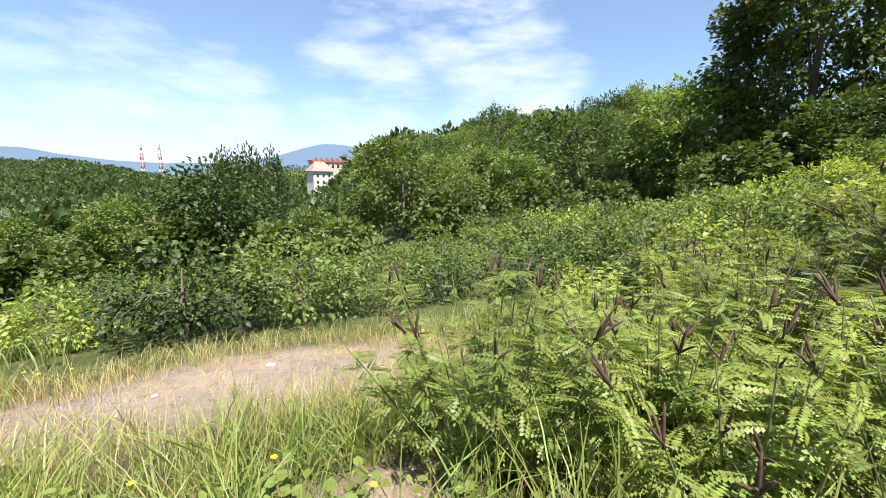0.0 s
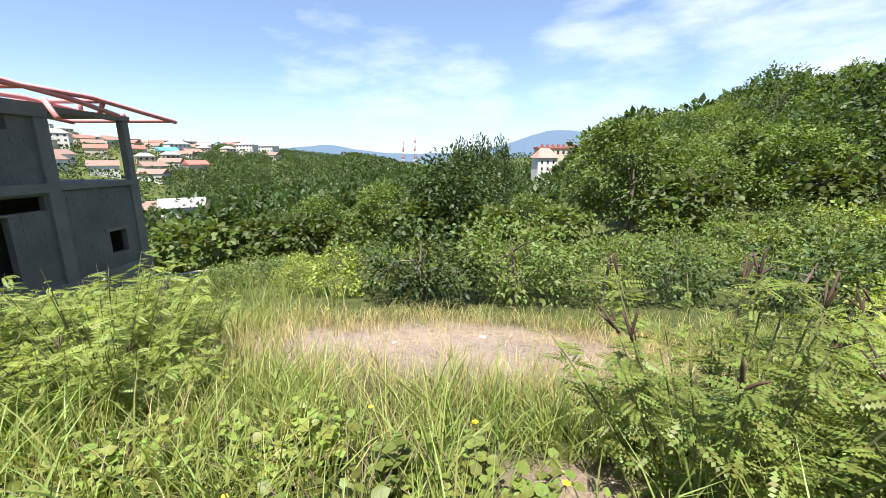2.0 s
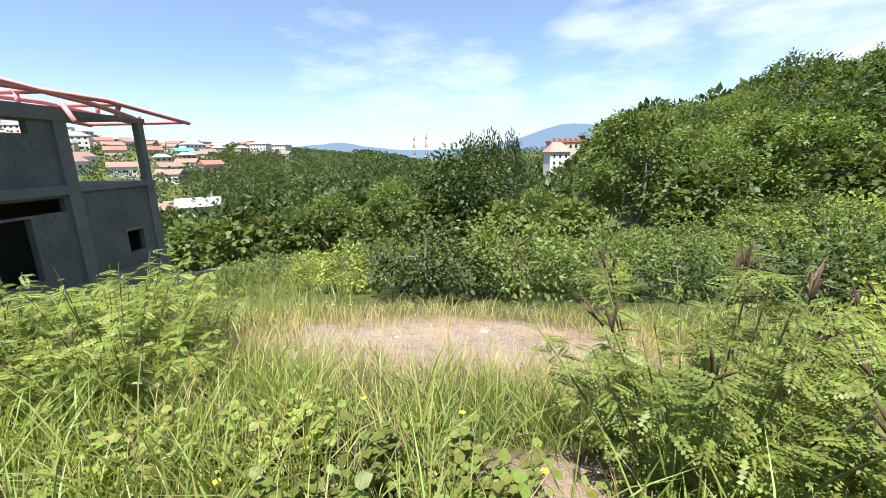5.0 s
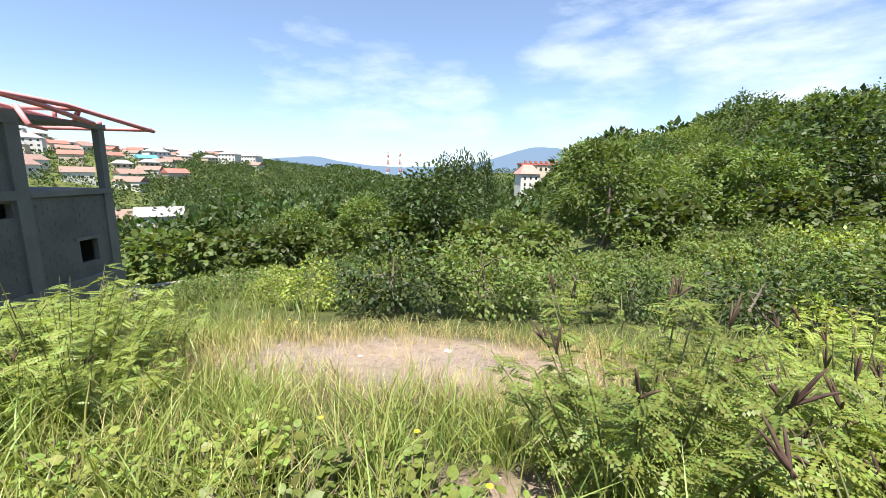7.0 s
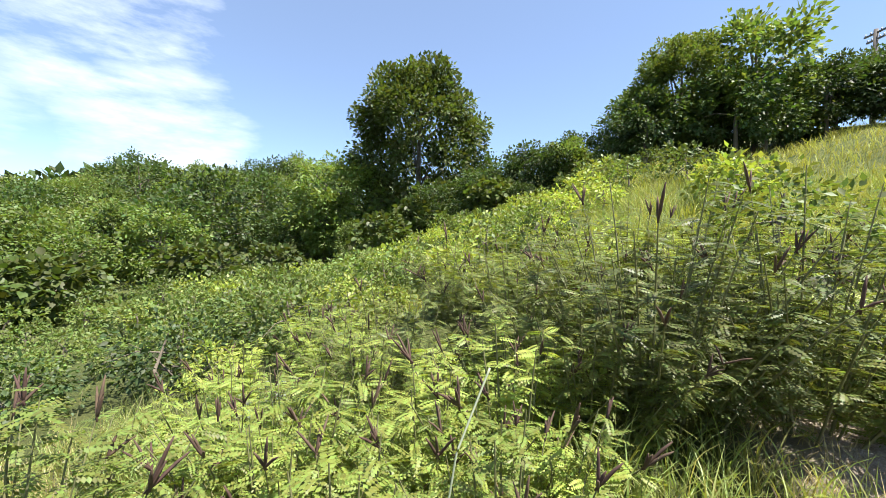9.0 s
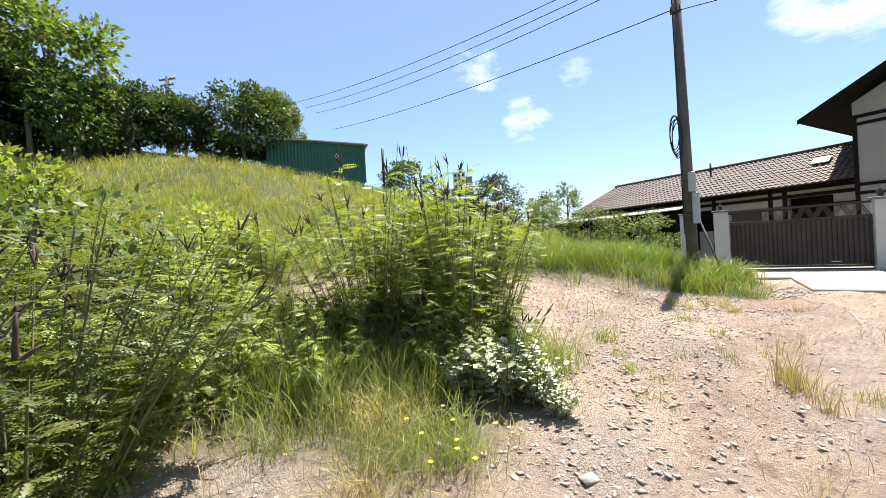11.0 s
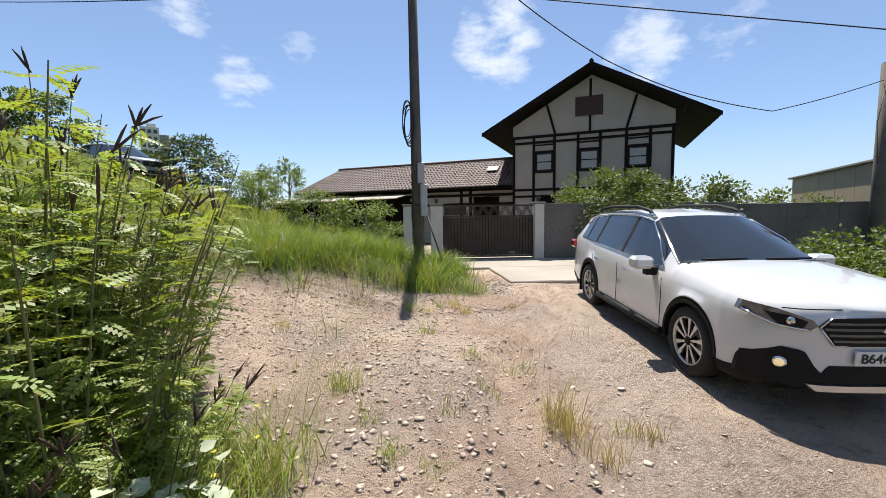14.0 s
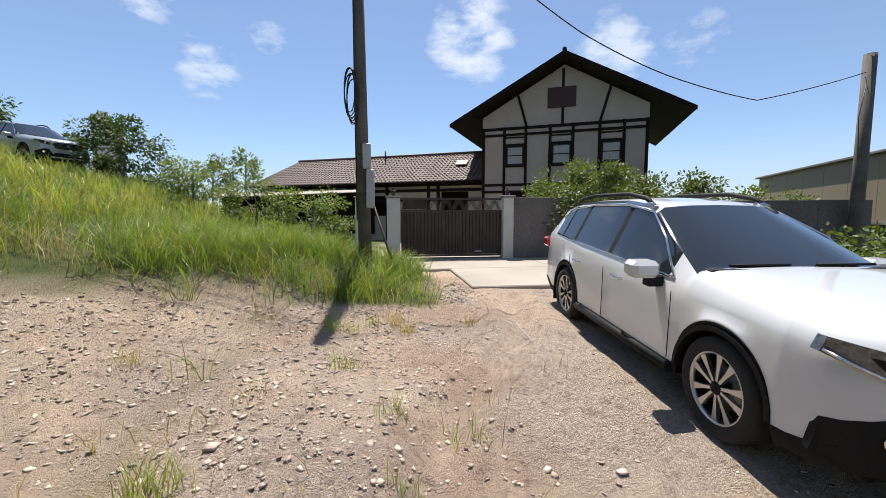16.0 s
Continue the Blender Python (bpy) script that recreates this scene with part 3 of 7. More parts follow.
def make_wing():
    w = thing("house_wing", HOUSE, "long low house wing under a brown clay tile roof", "house")
    part("wall", pierced(bmesh.new(), -18.2, -1.42, 0.0, 3.75, 1.6, 1.9, [(-4.4, -2.6, 1.2, 3.1), (-9.5, -8.2, 1.6, 2.9)]), PLASTER, w)
    part("wall", boxes((-18.2, -17.9, 1.9, 7.4, 0, 3.75)), PLASTER, w)
    part("wall", boxes((-17.9, -1.42, 7.1, 7.4, 0, 3.75)), PLASTER, w)
    # near-black sheet added behind both openings in place of the shade inside
    part("recess_shade", boxes((-9.5, -2.6, 2.3, 2.35, 1.2, 3.1)), TIMBER, w)
    for z in (3.55, 3.2, 2.6):
        part("beam", boxes((-18.2, -1.42, 1.53, 1.598, z - 0.09, z + 0.09)), TIMBER, w)
    for s in (-1.6, -4.55, -5.2, -8.1, -11, -14, -18):
        part("post", boxes((s - 0.1, s + 0.1, 1.54, 1.597, 0, 3.7)), TIMBER, w)
    # tile courses: each course a wavy strip, lapped over the one below
    bm = bmesh.new()
    courses, waves, sub = 13, 62, 4
    for c in range(courses):
        ta, tb = c / courses, (c + 1) / courses + 0.012
        prev = None
        for k in range(waves * sub + 1):
            u = k / (waves * sub)
            lift = 0.035 * math.sin(2 * math.pi * k / sub + 0.7)
            col = []
            for t, up in ((ta, 0.05), (tb, 0.0)):
                left = -18.9 + 1.9 * t
                s = left + (-1.5 - left) * u
                col.append(bm.verts.new((s, 0.95 + 3.35 * t, 3.72 + 2.07 * t + lift + up)))
            col.append(bm.verts.new((col[0].co.x, col[0].co.y + 0.01, col[0].co.z - 0.06)))
            if prev:
                bm.faces.new((prev[0], col[0], col[1], prev[1]))
                bm.faces.new((prev[2], col[2], col[0], prev[0]))
            prev = col
    part("roof_tiles", bm, ROOF_TILE, w, "weathered brown clay roof tiles")
    bm = slab(bmesh.new(), [(-18.9, 0.95, 3.62), (-1.42, 0.95, 3.62), (-1.42, 4.3, 5.7), (-17.0, 4.3, 5.7)], (0, 0, 0.07))
    slab(bm, [(-17.0, 4.3, 5.75), (-1.42, 4.3, 5.75), (-1.42, 7.8, 3.62), (-18.9, 7.8, 3.62)], (0, 0, 0.07))
    slab(bm, [(-18.9, 0.95, 3.65), (-17.0, 4.3, 5.75), (-18.9, 7.8, 3.65)], (0, 0, 0.06))
    part("roof_deck", bm, ROOF_DARK, w)
    part("ridge", tube(bmesh.new(), [(-17.1, 4.3, 5.85), (-1.45, 4.3, 5.85)], 0.1, 8), ROOF_TILE, w)
    part("gutter", tube(bmesh.new(), [(-18.8, 0.88, 3.66), (-1.5, 0.88, 3.66)], 0.06, 8), TIMBER, w)
    part("skylight", slab(bmesh.new(), [(-3.75, 2.6, 4.84), (-3.0, 2.6, 4.84), (-3.0, 3.15, 5.18), (-3.75, 3.15, 5.18)], (0, -0.03, 0.05)), POST_WHITE, w, "small pale skylight")
    part("vent_pipe", tube(bmesh.new(), [(-9.2, 3.6, 5.2), (-9.2, 3.6, 6.15)], 0.06, 8), IRON, w)
    return w


def make_canopy():
    c = thing("lean_to", HOUSE, "low open lean-to with a pale sheet roof", "shelter")
    part("roof", slab(bmesh.new(), [(-22, -0.6, 2.86), (-9.0, -0.6, 3.0), (-9.0, 1.5, 3.4), (-22, 1.5, 3.3)], (0, 0, 0.05)), CONCRETE_PALE, c, "pale corrugated roof sheet")
    for s in (-21.5, -18.4, -15.3, -12.2, -9.3):
        part("post", tube(bmesh.new(), [(s, -0.4, 0.6), (s, -0.4, 2.9)], 0.06, 6), TIMBER, c)
    part("back_wall", boxes((-22, -9, 1.42, 1.5, 0.4, 3.2)), TIMBER, c)
    return c


make_house()
make_wing()
make_canopy()


# ---- gate, walls and apron ----
def make_post(x0, x1, y, top, lantern=True):
    p = thing("gate_post", Matrix.Identity(4), "square pale-painted masonry gate post with a lantern" if lantern else "square pale-painted masonry post", "post", "gate posts")
    part("shaft", boxes((x0, x1, y - 0.17, y + 0.17, height((x0 + x1) / 2, y) - 0.2, top), bevel=0.012), POST_WHITE, p)
    xm = (x0 + x1) / 2
    part("cap", boxes((x0 - 0.04, x1 + 0.04, y - 0.21, y + 0.21, top + 0.002, top + 0.06), bevel=0.015), CONCRETE, p)
    if lantern:
        part("lantern", boxes((xm - 0.05, xm + 0.05, y - 0.05, y + 0.05, top + 0.062, top + 0.2), (xm - 0.08, xm + 0.08, y - 0.08, y + 0.08, top + 0.202, top + 0.225), (xm - 0.02, xm + 0.02, y - 0.02, y + 0.02, top + 0.227, top + 0.3), bevel=0.006), IRON, p, "small dark metal lantern")
    return p


def make_gate():
    g = thing("gate", Matrix.Identity(4), "closed brown sheet-metal sliding gate with a lattice band", "gate")
    y = 15.24
    part("frame", boxes((1.4, 4.5, y - 0.03, y + 0.03, 1.72, 1.78), (1.4, 4.5, y - 0.03, y + 0.03, 2.08, 2.14), (1.4, 4.5, y - 0.03, y + 0.03, 0.36, 0.42), (1.4, 1.45, y - 0.03, y + 0.03, 0.42, 1.72), (4.45, 4.5, y - 0.03, y + 0.03, 0.42, 1.72), (1.4, 4.5, y - 0.06, y - 0.032, 0.86, 0.9)), IRON, g)
    x = 1.46
    while x < 4.44:
        part("slat", boxes((x, x + 0.09, y - 0.025, y + 0.005, 0.425, 1.715), bevel=0.006), IRON, g)
        x += 0.107
    bm = bmesh.new()
    x, k = 1.42, 0
    while x < 4.42:
        for sx in (0.0, 0.05, 0.1):
            a, b = ((x + sx, 1.79), (x + sx + 0.14, 2.07)) if k % 2 == 0 else ((x + sx, 2.07), (x + sx + 0.14, 1.79))
            if b[0] < 4.48:
                bar(bm, a, b, 0.022, 0.015, y)
        x, k = x + 0.19, k + 1
    part("lattice", bm, IRON, g, "zigzag wrought lattice")
    part("backing", boxes((1.45, 2.2, y + 0.012, y + 0.02, 1.79, 2.07)), IRON, g)
    part("sheet", boxes((1.45, 4.45, y + 0.008, y + 0.02, 0.425, 1.715)), IRON, g, "brown sheet behind the slats")
    part("handle", boxes((3.66, 3.86, y - 0.075, y - 0.03, 0.5, 0.53)), BOX_GREY, g)
    part("rail", boxes((1.0, 5.0, y - 0.04, y + 0.04, 0.302, 0.33)), IRON, g)
    return g


make_post(0.98, 1.37, 15.2, 2.12)
make_post(4.51, 4.84, 15.2, 2.16)
make_post(0.07, 0.34, 15.2, 2.1, False)
make_gate()


def wall_run(name, a, b, z0, z1, thick, mat, label):
    """A straight cast wall from a to b in plan, with shuttering joints."""
    d = Vector((b[0] - a[0], b[1] - a[1], 0))
    m = Matrix.Translation((a[0], a[1], 0)) @ pose(0, 0, 0, 0, 0, math.degrees(math.atan2(d.y, d.x)))
    ob = thing(name, m, label, "wall", kind="structure")
    n = max(1, round(d.length / 1.6))
    for k in range(n):
        x0, x1 = d.length * k / n, d.length * (k + 1) / n
        dz = 0.012 * ((k * 7) % 3)
        part("panel", boxes((x0 + 0.004, x1 - 0.004, 0.003 * (k % 2), thick, z0, z1 + dz), bevel=0.008), mat, ob)
    return ob


CONCRETE_WALL = material("wall_concrete", (0.1, 0.088, 0.08), (0.235, 0.21, 0.195), 0.7, 0.9, bump=0.35, fine=14)
wall_run("wall_garden_front", (4.86, 15.1), (11.9, 15.15), -0.3, 2.17, 0.25, CONCRETE_WALL, "stained grey cast-concrete garden wall")
wall_run("wall_garden_side", (11.9, 15.15), (16.4, 13.9), -0.8, 2.1, 0.25, CONCRETE_WALL, "stained grey cast-concrete garden wall")


def make_apron():
    ob = thing("apron", Matrix.Identity(4), "worn pale concrete apron before the gate with a crack", "paving", kind="structure")
    for k, (x0, x1, y0, y1) in enumerate(((2.5, 5.2, 10.3, 12.85), (5.21, 8.4, 10.2, 12.85), (1.8, 5.2, 12.86, 15.05), (5.21, 9.6, 12.86, 15.05), (0.8, 5.2, 15.06, 18.0))):
        part("slab", boxes((x0, x1, y0, y1, 0.1, 0.3 + 0.002 * (k % 2)), bevel=0.02), CONCRETE_PALE, ob)
    return ob


make_apron()


# ---- cars ----
TOP = [(-2.49, 0.92), (-2.47, 1.02), (-2.3, 1.24), (-2.05, 1.5), (-1.7, 1.575), (-1.2, 1.615), (-0.5, 1.635), (-0.05, 1.6), (0.12, 1.565), (0.55, 1.345), (1.0, 1.115), (1.3, 1.095), (1.7, 1.065), (2.0, 1.035), (2.2, 1.0), (2.3, 0.97), (2.37, 0.93)]
WIDE = [(-2.49, 0.0), (-2.485, 0.5), (-2.46, 0.68), (-2.4, 0.79), (-2.25, 0.86), (-1.9, 0.895), (-1.0, 0.905), (0.5, 0.905), (1.4, 0.91), (1.8, 0.895), (2.0, 0.86), (2.1, 0.82), (2.18, 0.765), (2.25, 0.69), (2.3, 0.6), (2.34, 0.46), (2.36, 0.28), (2.37, 0.0)]
BELT = [(-2.49, 0.88), (-2.3, 1.1), (-1.9, 1.11), (-1.0, 1.06), (0.0, 1.02), (0.75, 0.985), (1.0, 1.0), (1.4, 0.99), (1.8, 0.97), (2.1, 0.93), (2.25, 0.9), (2.37, 0.88)]
EDGE = [(-2.49, 0.55), (-2.3, 0.7), (-2.05, 0.64), (-1.2, 0.605), (-0.3, 0.6), (0.12, 0.61), (0.55, 0.7), (1.0, 0.79), (1.4, 0.76), (1.8, 0.7), (2.1, 0.62), (2.25, 0.5), (2.34, 0.32), (2.37, 0.0)]
AXLES, TYRE = (1.372, -1.372), 0.352


def nose(y):
    """How far forward the front of the body reaches at a distance y from the middle."""
    return table([(w, x) for x, w in reversed(WIDE) if x > 1.9], abs(y))


def section(x):
    w, top, belt, edge = table(WIDE, x), table(TOP, x), table(BELT, x), table(EDGE, x)
    edge = min(edge, w * 0.93)
    zb = 0.24 if -2.1 < x < 2.0 else 0.24 + 0.12 * min(1, (abs(x) - 2.0) / 0.4)
    for a in AXLES:
        d = abs(x - a)
        if d < 0.415:
            zb = max(zb, TYRE + math.sqrt(0.415 ** 2 - d * d) * 0.97)
    clad = max(zb + 0.045, 0.345 + 0.085 * smooth(1.9, 2.2, abs(x)))
    cabin = -2.3 < x < 1.0
    shoulder = max(clad + 0.05, belt - 0.1)
    ez = top - (0.075 if cabin else 0.035)
    if x > 1.0:
        ez = min(ez, top - 0.02)
    ez = max(ez, belt + 0.004)
    return [(w * 0.965, zb), (w * 1.008, clad), (w, clad + 0.004), (w * 1.0, max(clad + 0.02, 0.62)), (w * 0.985, max(clad + 0.03, min(0.8, shoulder - 0.03))), (w * 0.975, shoulder), (w * 0.935, belt), (edge, ez), (edge * 0.88, (ez + 2 * top) / 3), (edge * 0.5, top - 0.006), (0.0, top)]


def make_wheel(parent, x, y, side, paint):
    w = part("wheel", bmesh.new(), RUBBER, parent)
    w.matrix_basis = pose(x, y, TYRE)
    s = side
    part("tyre", lathe([(0.235, -0.1), (0.25, -0.112), (0.32, -0.115), (0.345, -0.09), (0.352, -0.05), (0.352, 0.05), (0.345, 0.09), (0.32, 0.115), (0.25, 0.112), (0.235, 0.1), (0.235, -0.1)], 40), RUBBER, w)
    rim = part("rim", lathe([(0.244, -s * 0.09), (0.246, s * 0.104), (0.238, s * 0.112), (0.228, s * 0.095), (0.215, -s * 0.02), (0.244, -s * 0.09)], 40), ALLOY, w)
    part("barrel", lathe([(0.214, s * 0.088), (0.212, -s * 0.01), (0.0, -s * 0.012)], 32), CAR_TRIM, rim, "black-painted inside of the rim")
    for k in range(5):
        for off in (-0.27, 0.27):
            a = 2 * math.pi * k / 5 + off
            bm = bmesh.new()
            c, n = Vector((math.cos(a), 0, math.sin(a))), Vector((-math.sin(a), 0, math.cos(a)))
            pts = []
            for r, hw in ((0.045, 0.01), (0.13, 0.013), (0.229, 0.026)):
                pts.append((c * r - n * hw, c * r + n * hw))
            ring = [p[0] for p in pts] + [p[1] for p in reversed(pts)]
            slab(bm, [(p.x, s * 0.098, p.z) for p in ring], (0, -s * 0.03, 0))
            part("spoke", bm, ALLOY, rim)
    part("hub_cap", lathe([(0.0, s * 0.11), (0.04, s * 0.107), (0.052, s * 0.09), (0.052, s * 0.03), (0.0, s * 0.03)], 20), CAR_TRIM, rim)
    part("brake_disc", lathe([(0.0, s * 0.02), (0.15, s * 0.02), (0.15, s * 0.0), (0.0, 0.0)], 24), material("brake_steel", (0.2, 0.2, 0.2), (0.3, 0.3, 0.3), 20, 0.4, metal=0.8), w)


def front_patch(pts, lift, thick):
    """A panel that follows the rounded nose: pts are (y, z)."""
    bm = bmesh.new()
    ys, cols = [p[0] for p in pts], []
    lo, hi = min(ys), max(ys)
    n = max(4, int((hi - lo) / 0.03))

    def span(y):
        zs = []
        k = len(pts)
        for i in range(k):
            (a, za), (b, zb) = pts[i], pts[(i + 1) % k]
            if min(a, b) - 1e-6 <= y <= max(a, b) + 1e-6:
                zs += [za, zb] if abs(b - a) < 1e-6 else [za + (zb - za) * (y - a) / (b - a)]
        return min(zs), max(zs)

    for k in range(n + 1):
        y = lo + (hi - lo) * k / n
        z0, z1 = span(y)
        x = nose(y)
        cols.append([bm.verts.new((x + lift, y, z0)), bm.verts.new((x + lift, y, z1)), bm.verts.new((x + lift - thick, y, z1)), bm.verts.new((x + lift - thick, y, z0))])
    for u, v in zip(cols, cols[1:]):
        for k in range(4):
            bm.faces.new((u[k], v[k], v[(k + 1) % 4], u[(k + 1) % 4]))
    bm.faces.new(cols[0])
    bm.faces.new(list(reversed(cols[-1])))
    bmesh.ops.remove_doubles(bm, verts=bm.verts[:], dist=1e-5)
    bmesh.ops.recalc_face_normals(bm, faces=bm.faces[:])
    return bm


def make_car(m, paint, label, plate=""):
    car = thing("car", m, label, "car")
    xs = sorted({*[p[0] for p in TOP + WIDE], *[a + d for a in AXLES for d in [k * 0.04 - 0.44 for k in range(23)]], *[-2.2 + 0.12 * k for k in range(36)], 0.75, 0.72, -0.26, -0.34, -1.22, -1.3, -1.72, -1.66, -2.0})
    panes = [f"side_window{k}{s}" for k in range(4) for s in (1, -1)]
    kinds = {k: bmesh.new() for k in ("body", "windscreen", "rear_window", "cladding", "pillar01", "pillar0-1", "pillar11", "pillar1-1", "pillar21", "pillar2-1", *panes)}
    made = {k: {} for k in kinds}

    def vert(kind, i, j, s, co):
        key = (i, j, s if co[1] else 0)
        if key not in made[kind]:
            made[kind][key] = kinds[kind].verts.new(co)
        return made[kind][key]

    secs = [section(x) for x in xs]
    for i in range(len(xs) - 1):
        xa, xb = xs[i], xs[i + 1]
        mid = (xa + xb) / 2
        for j in range(10):
            kind = "body"
            if j <= 1:
                kind = "cladding"
            elif j == 6 and -1.98 < mid < 0.72 and not (-0.34 < mid < -0.26 or -1.3 < mid < -1.22 or -1.72 < mid < -1.66):
                kind = "side_window"
            elif j == 6 and -1.98 < mid < 0.72:
                kind = "body" if mid > 0.6 else "pillar0" if mid > -0.8 else "pillar1" if mid > -1.5 else "pillar2"
            elif j >= 7 and 0.13 < mid < 0.99:
                kind = "windscreen"
            elif j >= 7 and -2.32 < mid < -2.06:
                kind = "rear_window"
            for s in (1, -1):
                if kind.startswith("side_window"):
                    kind = f"side_window{(mid < -0.3) + (mid < -1.26) + (mid < -1.69)}{s}"
                if kind.startswith("pillar"):
                    kind = kind[:7] + str(s)
                q = [(xa, s * secs[i][j][0], secs[i][j][1]), (xb, s * secs[i + 1][j][0], secs[i + 1][j][1]), (xb, s * secs[i + 1][j + 1][0], secs[i + 1][j + 1][1]), (xa, s * secs[i][j + 1][0], secs[i][j + 1][1])]
                vs = [vert(kind, i, j, s, q[0]), vert(kind, i + 1, j, s, q[1]), vert(kind, i + 1, j + 1, s, q[2]), vert(kind, i, j + 1, s, q[3])]
                if len(set(vs)) < 3:
                    continue
                try:
                    f = kinds[kind].faces.new(list(dict.fromkeys(vs)))
                    f.smooth = True
                except ValueError:
                    pass
    mats = {"body": paint, "cladding": CAR_TRIM, **{f"pillar{k}{s}": CAR_TRIM for k in range(3) for s in (1, -1)}}
    says = {"body": "glossy painted body shell", "windscreen": "dark sloping windscreen", "rear_window": "tinted rear glass", "cladding": "matt black lower cladding"}
    for k, bm in kinds.items():
        bmesh.ops.remove_doubles(bm, verts=bm.verts[:], dist=1e-4)
        bmesh.ops.recalc_face_normals(bm, faces=bm.faces[:])
        part(k.rstrip("-0123456789"), bm, mats.get(k, CAR_GLASS), car, says.get(k, "black window pillar" if k[0] == "p" else "tinted side glass"))
    # inside of the wheel arches and the floor
    part("underbody", boxes((-2.25, 2.1, -0.62, 0.62, 0.2, 0.5), (-0.9, 0.9, -0.85, 0.85, 0.24, 0.4), (-1.9, 1.9, -0.62, 0.62, 0.5, 0.95)), CAR_TRIM, car)
    for s in (1, -1):
        for a in AXLES:
            make_wheel(car, a, s * 0.79, s, paint)
            bm = bmesh.new()
            n = 18
            arc = [(a + 0.43 * math.cos(math.pi * k / n), TYRE + 0.42 * math.sin(math.pi * k / n)) for k in range(n + 1)]
            inner = [(a + 0.395 * math.cos(math.pi * k / n), TYRE + 0.385 * math.sin(math.pi * k / n)) for k in range(n + 1)]
            for k in range(n):
                slab(bm, [(p[0], s * table(WIDE, p[0]) * 1.012, p[1]) for p in (arc[k], arc[k + 1], inner[k + 1], inner[k])], (0, -s * 0.1, 0))
            part("arch_trim", bm, CAR_TRIM, car)
            bm = bmesh.new()
            for k in range(n):
                p, q = inner[k], inner[k + 1]
                bm.faces.new([bm.verts.new(c) for c in ((p[0], s * 0.88, p[1]), (q[0], s * 0.88, q[1]), (q[0], s * 0.6, q[1]), (p[0], s * 0.6, p[1]))])
            part("wheel_well", bm, CAR_TRIM, car)
        mir = part("mirror", boxes((0.56, 0.76, s * 0.93, s * 1.16, 0.98, 1.12), bevel=0.035), paint, car, "rounded door mirror")
        part("mirror_foot", boxes((0.6, 0.7, s * 0.86, s * 1.0, 0.9, 0.995), bevel=0.012), CAR_TRIM, mir)
        for hx in (0.02, -0.98):
            bm = tube(bmesh.new(), [(hx - 0.1, s * 0.915, 0.855), (hx - 0.06, s * 0.94, 0.858), (hx + 0.06, s * 0.94, 0.852), (hx + 0.1, s * 0.915, 0.85)], 0.013, 6)
            part("door_handle", bm, CHROME, car, "bright door handle")
        for dx in (0.86, -0.3, -1.24):
            pts = [(dx + (0.02 if z > 0.9 else 0), s * (table(WIDE, dx) + 0.002), z) for z in (0.36, 0.62, 0.8, 0.9)]
            part("door_gap", tube(bmesh.new(), pts, 0.004, 4), CAR_TRIM, car)
        sill = [(-0.92, s * 0.915, 0.3), (0.92, s * 0.915, 0.3)]
        part("sill", tube(bmesh.new(), sill, 0.045, 6), CAR_TRIM, car)
        rail = part("roof_rail", tube(bmesh.new(), [(0.02, s * 0.575, 1.555), (-0.12, s * 0.57, 1.625), (-0.45, s * 0.565, 1.67), (-1.3, s * 0.565, 1.655), (-1.65, s * 0.565, 1.615), (-1.82, s * 0.57, 1.55)], [0.018, 0.026, 0.024, 0.024, 0.026, 0.018], 8), CAR_TRIM, car, "black roof rail")
        part("rail_foot", tube(bmesh.new(), [(0.05, s * 0.577, 1.54), (-0.1, s * 0.572, 1.6)], [0.03, 0.02], 8), CHROME, rail)
        strip = [(0.8, s * 0.85, 1.0), (0.0, s * 0.853, 1.03), (-1.0, s * 0.853, 1.07), (-1.9, s * 0.838, 1.118)]
        part("belt_trim", tube(bmesh.new(), strip, 0.009, 5), CHROME, car)
        trim = [(0.8, s * 0.85, 1.0), (0.5, s * 0.745, 1.29), (0.12, s * 0.628, 1.492), (-0.4, s * 0.613, 1.555), (-1.2, s * 0.618, 1.535), (-1.75, s * 0.635, 1.47), (-2.0, s * 0.7, 1.34)]
        part("window_trim", tube(bmesh.new(), trim, 0.012, 5), CHROME, car)
        # head lamp: swept back along the wing
        lamp = front_patch([(s * 0.51, 0.81), (s * 0.57, 0.765), (s * 0.74, 0.785), (s * 0.89, 0.87), (s * 0.885, 0.95), (s * 0.74, 0.925), (s * 0.54, 0.85)], 0.012, 0.05)
        hl = part("head_lamp", lamp, LAMP_CLEAR, car, "clear swept-back head lamp")
        bm = front_patch([(s * 0.585, 0.785), (s * 0.74, 0.805), (s * 0.79, 0.89), (s * 0.68, 0.88), (s * 0.575, 0.84)], 0.017, 0.02)
        part("lamp_bezel", bm, CAR_TRIM, hl)
        part("light_strip", tube(bmesh.new(), [(nose(y) + 0.018, s * y, z) for y, z in ((0.56, 0.775), (0.65, 0.782), (0.74, 0.795), (0.82, 0.838), (0.88, 0.88))], 0.009, 6), CHROME, hl, "bright strip along the lower lamp edge")
        bm = bmesh.new()
        bmesh.ops.create_uvsphere(bm, u_segments=14, v_segments=8, radius=0.034, matrix=Matrix.Translation((nose(0.67) + 0.012, s * 0.67, 0.84)))
        part("projector", bm, CHROME, hl)
        # black corner of the bumper with the fog lamp
        corner = front_patch([(s * 0.42, 0.41), (s * 0.5, 0.47), (s * 0.58, 0.61), (s * 0.7, 0.625), (s * 0.86, 0.52), (s * 0.885, 0.34), (s * 0.6, 0.31)], 0.014, 0.04)
        cb = part("bumper_corner", corner, CAR_TRIM, car, "black plastic bumper corner")
